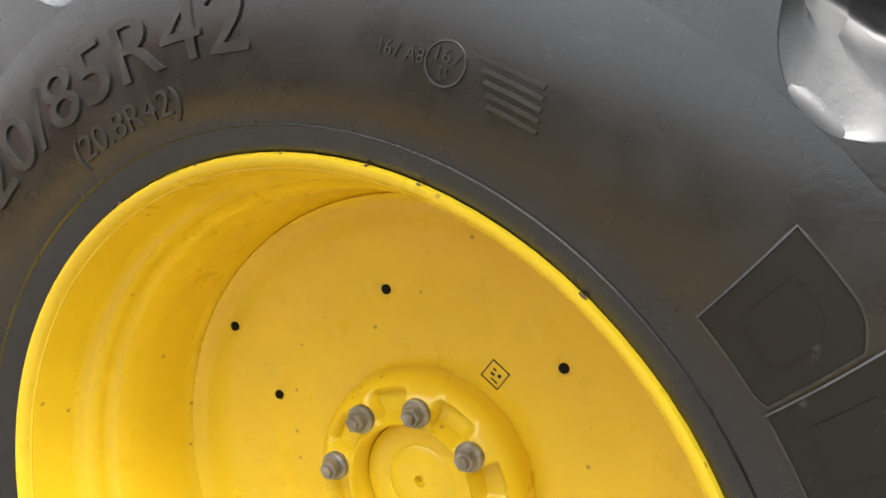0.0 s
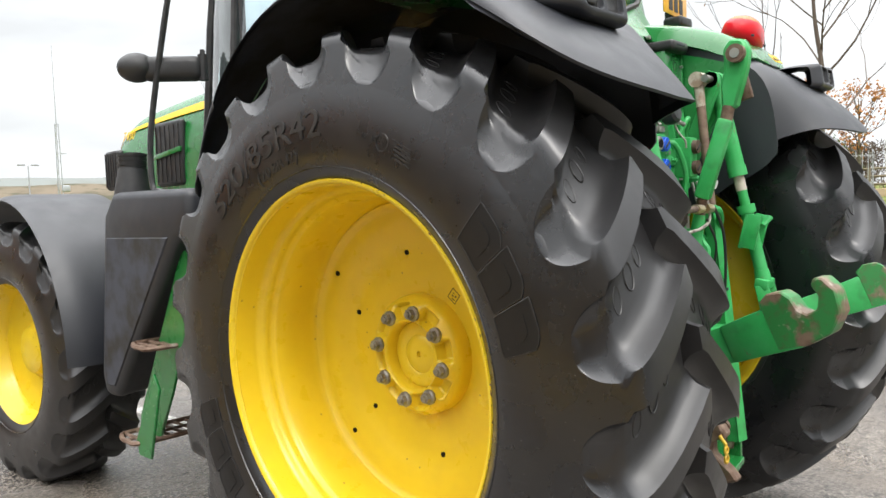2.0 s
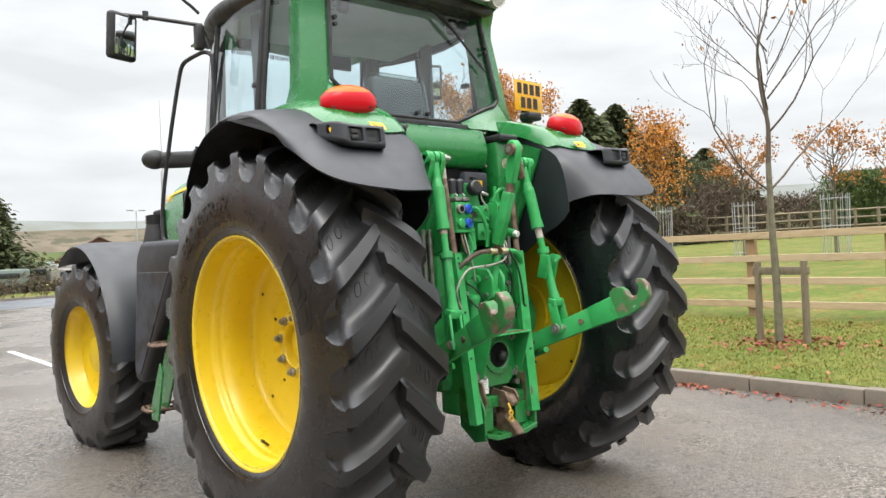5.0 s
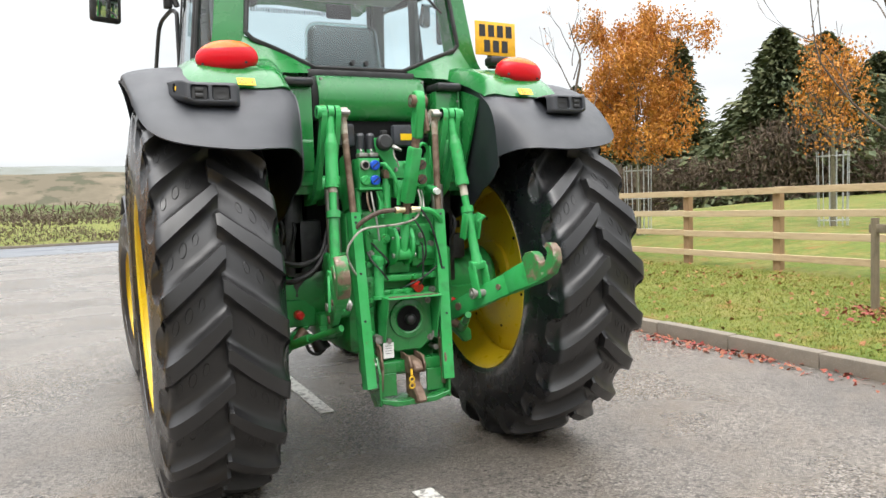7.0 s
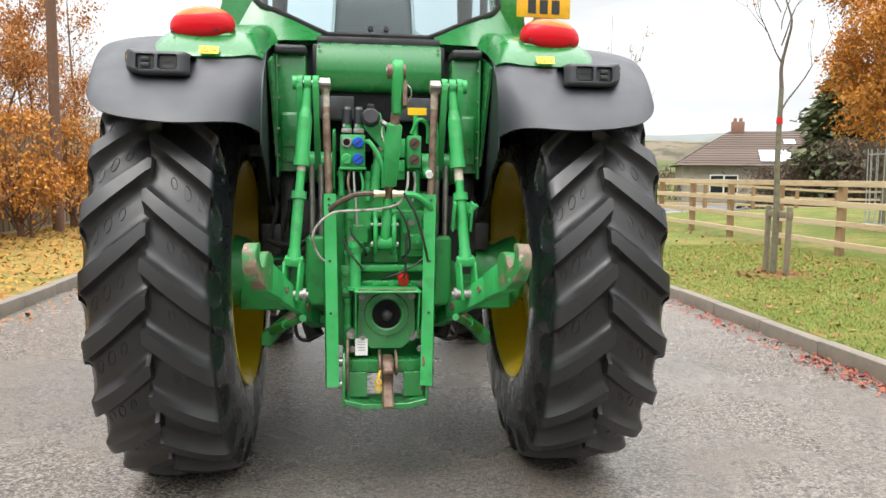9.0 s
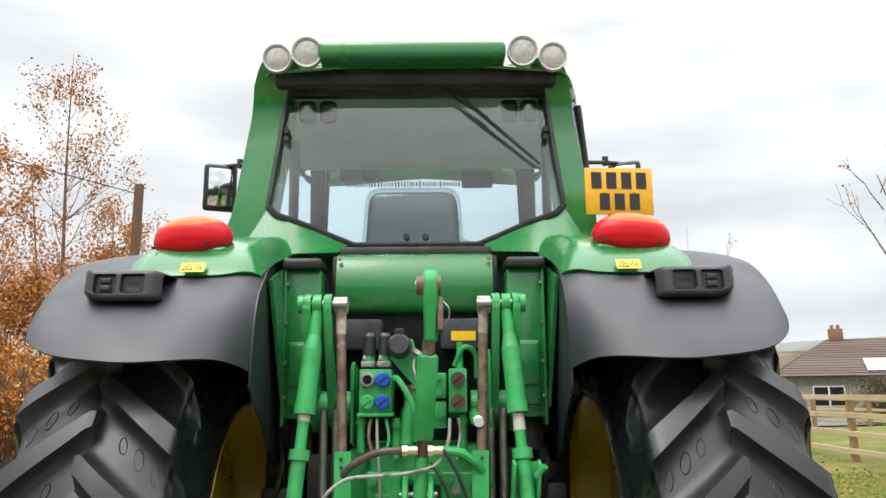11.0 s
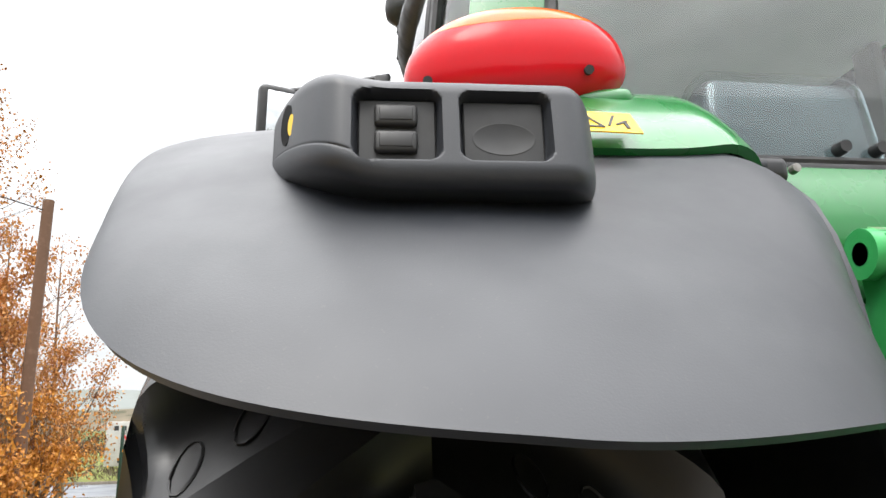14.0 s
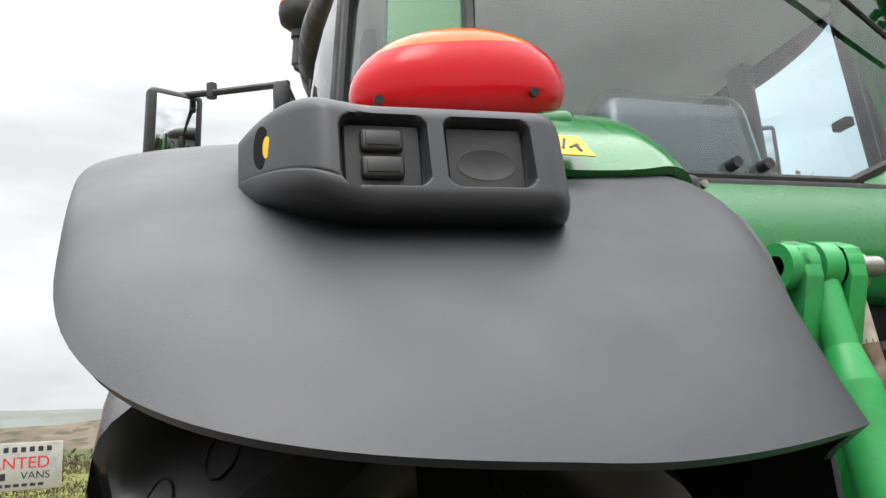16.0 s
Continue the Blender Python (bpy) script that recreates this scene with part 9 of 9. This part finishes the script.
def build_barn():
    cx, cy = polar(E3, 73.6, 64)
    b = empty("brick_barn", "low brick building with a brown tiled roof", "building", at=(cx, cy, -0.3))
    b.rotation_euler = (0, 0, radians(-14))
    bm = bmesh.new()
    box(bm, (0, 0, 1.1), (5.6, 7.0, 2.2))
    plate(bm, [(-2.8, 2.2), (2.8, 2.2), (0, 3.8)], 7.0, "y", 0)
    part("wall", bm, M_BRICK, b, smooth=False)
    for s in (-1, 1):
        bm = bmesh.new()
        box(bm, (s * 1.55, 0, 3.03), (3.55, 7.5, 0.12), (0, s * 29.8, 0), 0.01)
        part("roof", bm, M_BRICKR, b)
    bm = bmesh.new()
    box(bm, (4.8, 0.5, 1.2), (4.2, 6.0, 2.4))
    part("lean_to", bm, M_BRICK, b, smooth=False)
    bm = bmesh.new()
    box(bm, (4.8, 0.3, 2.75), (4.6, 6.6, 0.14), (-12, 0, 0), 0.01)
    part("roof", bm, M_BRICKR, b)
    bm = bmesh.new()
    box(bm, (-0.6, -3.53, 0.9), (2.2, 0.06, 1.7), bev=0.01)
    part("barn_door", bm, M_RENDER, b, "pale closed door")
    # parked caravans and sheets beyond the hedge
    for k, (az, d, s, mat, lab) in enumerate(((76.8, 57, (3.6, 2.0, 1.3), M_CARAVAN, "old cream caravan behind the hedge"), (78.2, 58, (3.6, 2.0, 1.5), M_TARP, "grey-green covered trailer behind the hedge"), (75.6, 56, (2.4, 1.8, 1.0), M_CARAVAN, "pale small trailer behind the hedge"), (79.2, 54, (2.4, 1.8, 1.1), M_TARP, "grey parked trailer behind the hedge"))):
        x, y = polar(E3, az, d)
        c = empty("caravan" if mat is M_CARAVAN else "covered_trailer", lab, "trailer", "parked trailers", at=(x, y, -0.06))
        bm = bmesh.new()
        rounded(bm, (0, 0, 0.45 + s[2] / 2), s, 0.14, 3)
        part("body", bm, mat, c)
        bm = bmesh.new()
        box(bm, (0, -s[1] / 2 - 0.01, 0.45 + s[2] * 0.62), (s[0] * 0.5, 0.04, s[2] * 0.3), bev=0.01)
        part("window", bm, M_WINDOW, c)
        for dx in (-s[0] * 0.2, s[0] * 0.2):
            bm = bmesh.new()
            rod(bm, (dx, -s[1] / 2, 0.32), (dx, -s[1] / 2 + 0.2, 0.32), 0.32, 0.32, 16)
            part("tyre", bm, M_TYRE, c)


build_barn()


def build_mast():
    x, y = polar(E3, 69.2, 78)
    m = empty("radio_mast", "tall grey lattice radio mast", "mast", at=(x, y, 0))
    for k in range(3):
        a = radians(120 * k)
        bm = bmesh.new()
        rod(bm, (0.28 * math.cos(a), 0.28 * math.sin(a), 0), (0.16 * math.cos(a), 0.16 * math.sin(a), 10.5), 0.045, 0.04, 6)
        part("mast_leg", bm, M_GALV, m)
    for k in range(18):
        a, b = radians(120 * (k % 3)), radians(120 * ((k + 1) % 3))
        r0, r1 = 0.28 - 0.0066 * k, 0.28 - 0.0066 * (k + 1)
        bm = bmesh.new()
        rod(bm, (r0 * math.cos(a), r0 * math.sin(a), 0.58 * k), (r1 * math.cos(b), r1 * math.sin(b), 0.58 * (k + 1)), 0.02, 0.02, 4)
        part("mast_brace", bm, M_GALV, m)
    bm = bmesh.new()
    rod(bm, (0, 0, 10.2), (0, 0, 17.5), 0.05, 0.025, 6)
    part("antenna", bm, M_GALV, m)
    bm = bmesh.new()
    box(bm, (0.3, 0, 7.8), (0.9, 0.06, 0.06))
    part("mast_arm", bm, M_GALV, m)
    bm = bmesh.new()
    box(bm, (0.5, 0, 4.6), (0.7, 0.4, 0.6), bev=0.1)
    part("dish", bm, M_GALV, m)
    x, y = polar(E3, 71.0, 62)
    l = empty("yard_lamp", "grey twin-headed yard lamp on a pole", "lamp post", at=(x, y, 0))
    bm = bmesh.new()
    rod(bm, (0, 0, 0), (0, 0, 5.6), 0.06, 0.04, 8)
    part("pole", bm, M_GALV, l)
    for dx in (-0.45, 0.45):
        bm = bmesh.new()
        box(bm, (dx, 0, 5.65), (0.5, 0.2, 0.12), bev=0.03)
        part("lamp_head", bm, M_GALV, l)


build_mast()


def build_sign():
    s = empty("advert_board", "large white roadside board with red and black lettering", "sign", at=(-9.8, 37.2, 0.25))
    s.rotation_euler = (0, 0, radians(7))
    bm = bmesh.new()
    rounded(bm, (0, 0, 1.40), (4.4, 0.12, 2.05), 0.04, 2)
    p = part("board", bm, M_SIGN, s)
    for dx in (-1.9, 1.9):
        bm = bmesh.new()
        box(bm, (dx, 0.12, 0.6), (0.1, 0.1, 1.3))
        part("leg", bm, M_OLDPOST, s)
    link("lettering", text_mesh("WANTED", 0.72, 0.004), M_INKRED, p, "red capital letters", pose(0.15, -0.066, 1.52, 90, 0, 0), smooth=False)
    link("lettering", text_mesh("VANS", 0.46, 0.004), M_INK, p, "black capital letters", pose(1.15, -0.066, 0.98, 90, 0, 0), smooth=False)
    for x, w in ((-1.2, 0.28), (-0.85, 0.28), (-0.5, 0.28), (-0.15, 0.28)):
        bm = bmesh.new()
        box(bm, (x, -0.064, 0.98), (w, 0.006, 0.30))
        part("letter_bar", bm, M_INK, p, smooth=False)
    for k in range(11):
        bm = bmesh.new()
        box(bm, (-1.75 + 0.34 * k, -0.064, 2.12), (0.20, 0.006, 0.22))
        part("number_bar", bm, M_INK, p, smooth=False)
    for k in range(10):
        bm = bmesh.new()
        box(bm, (-1.5 + 0.32 * k, -0.064, 0.60), (0.22, 0.006, 0.13))
        part("letter_bar", bm, M_INK, p, smooth=False)


build_sign()


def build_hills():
    for name, d, prof, mat, lab in (("backdrop", 2300, (138, 8, 4, 0.0), M_HILL, "hills on the horizon, coloured pale for haze"), ("backdrop", 1300, (60, 6, 3, 2.0), M_MOOR, "patchwork of far fields below the hills, coloured pale for haze"), ("backdrop", 520, (11.0, 2.0, 1.2, 4.0), M_FIELD, "green field slope beyond the road")):
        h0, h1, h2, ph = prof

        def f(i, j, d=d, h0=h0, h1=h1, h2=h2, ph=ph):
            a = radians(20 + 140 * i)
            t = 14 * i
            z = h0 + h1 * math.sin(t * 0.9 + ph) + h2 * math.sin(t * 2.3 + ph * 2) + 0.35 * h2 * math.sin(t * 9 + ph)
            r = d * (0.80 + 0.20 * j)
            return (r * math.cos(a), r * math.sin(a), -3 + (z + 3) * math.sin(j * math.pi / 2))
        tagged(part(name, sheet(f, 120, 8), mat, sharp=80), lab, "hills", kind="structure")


build_hills()
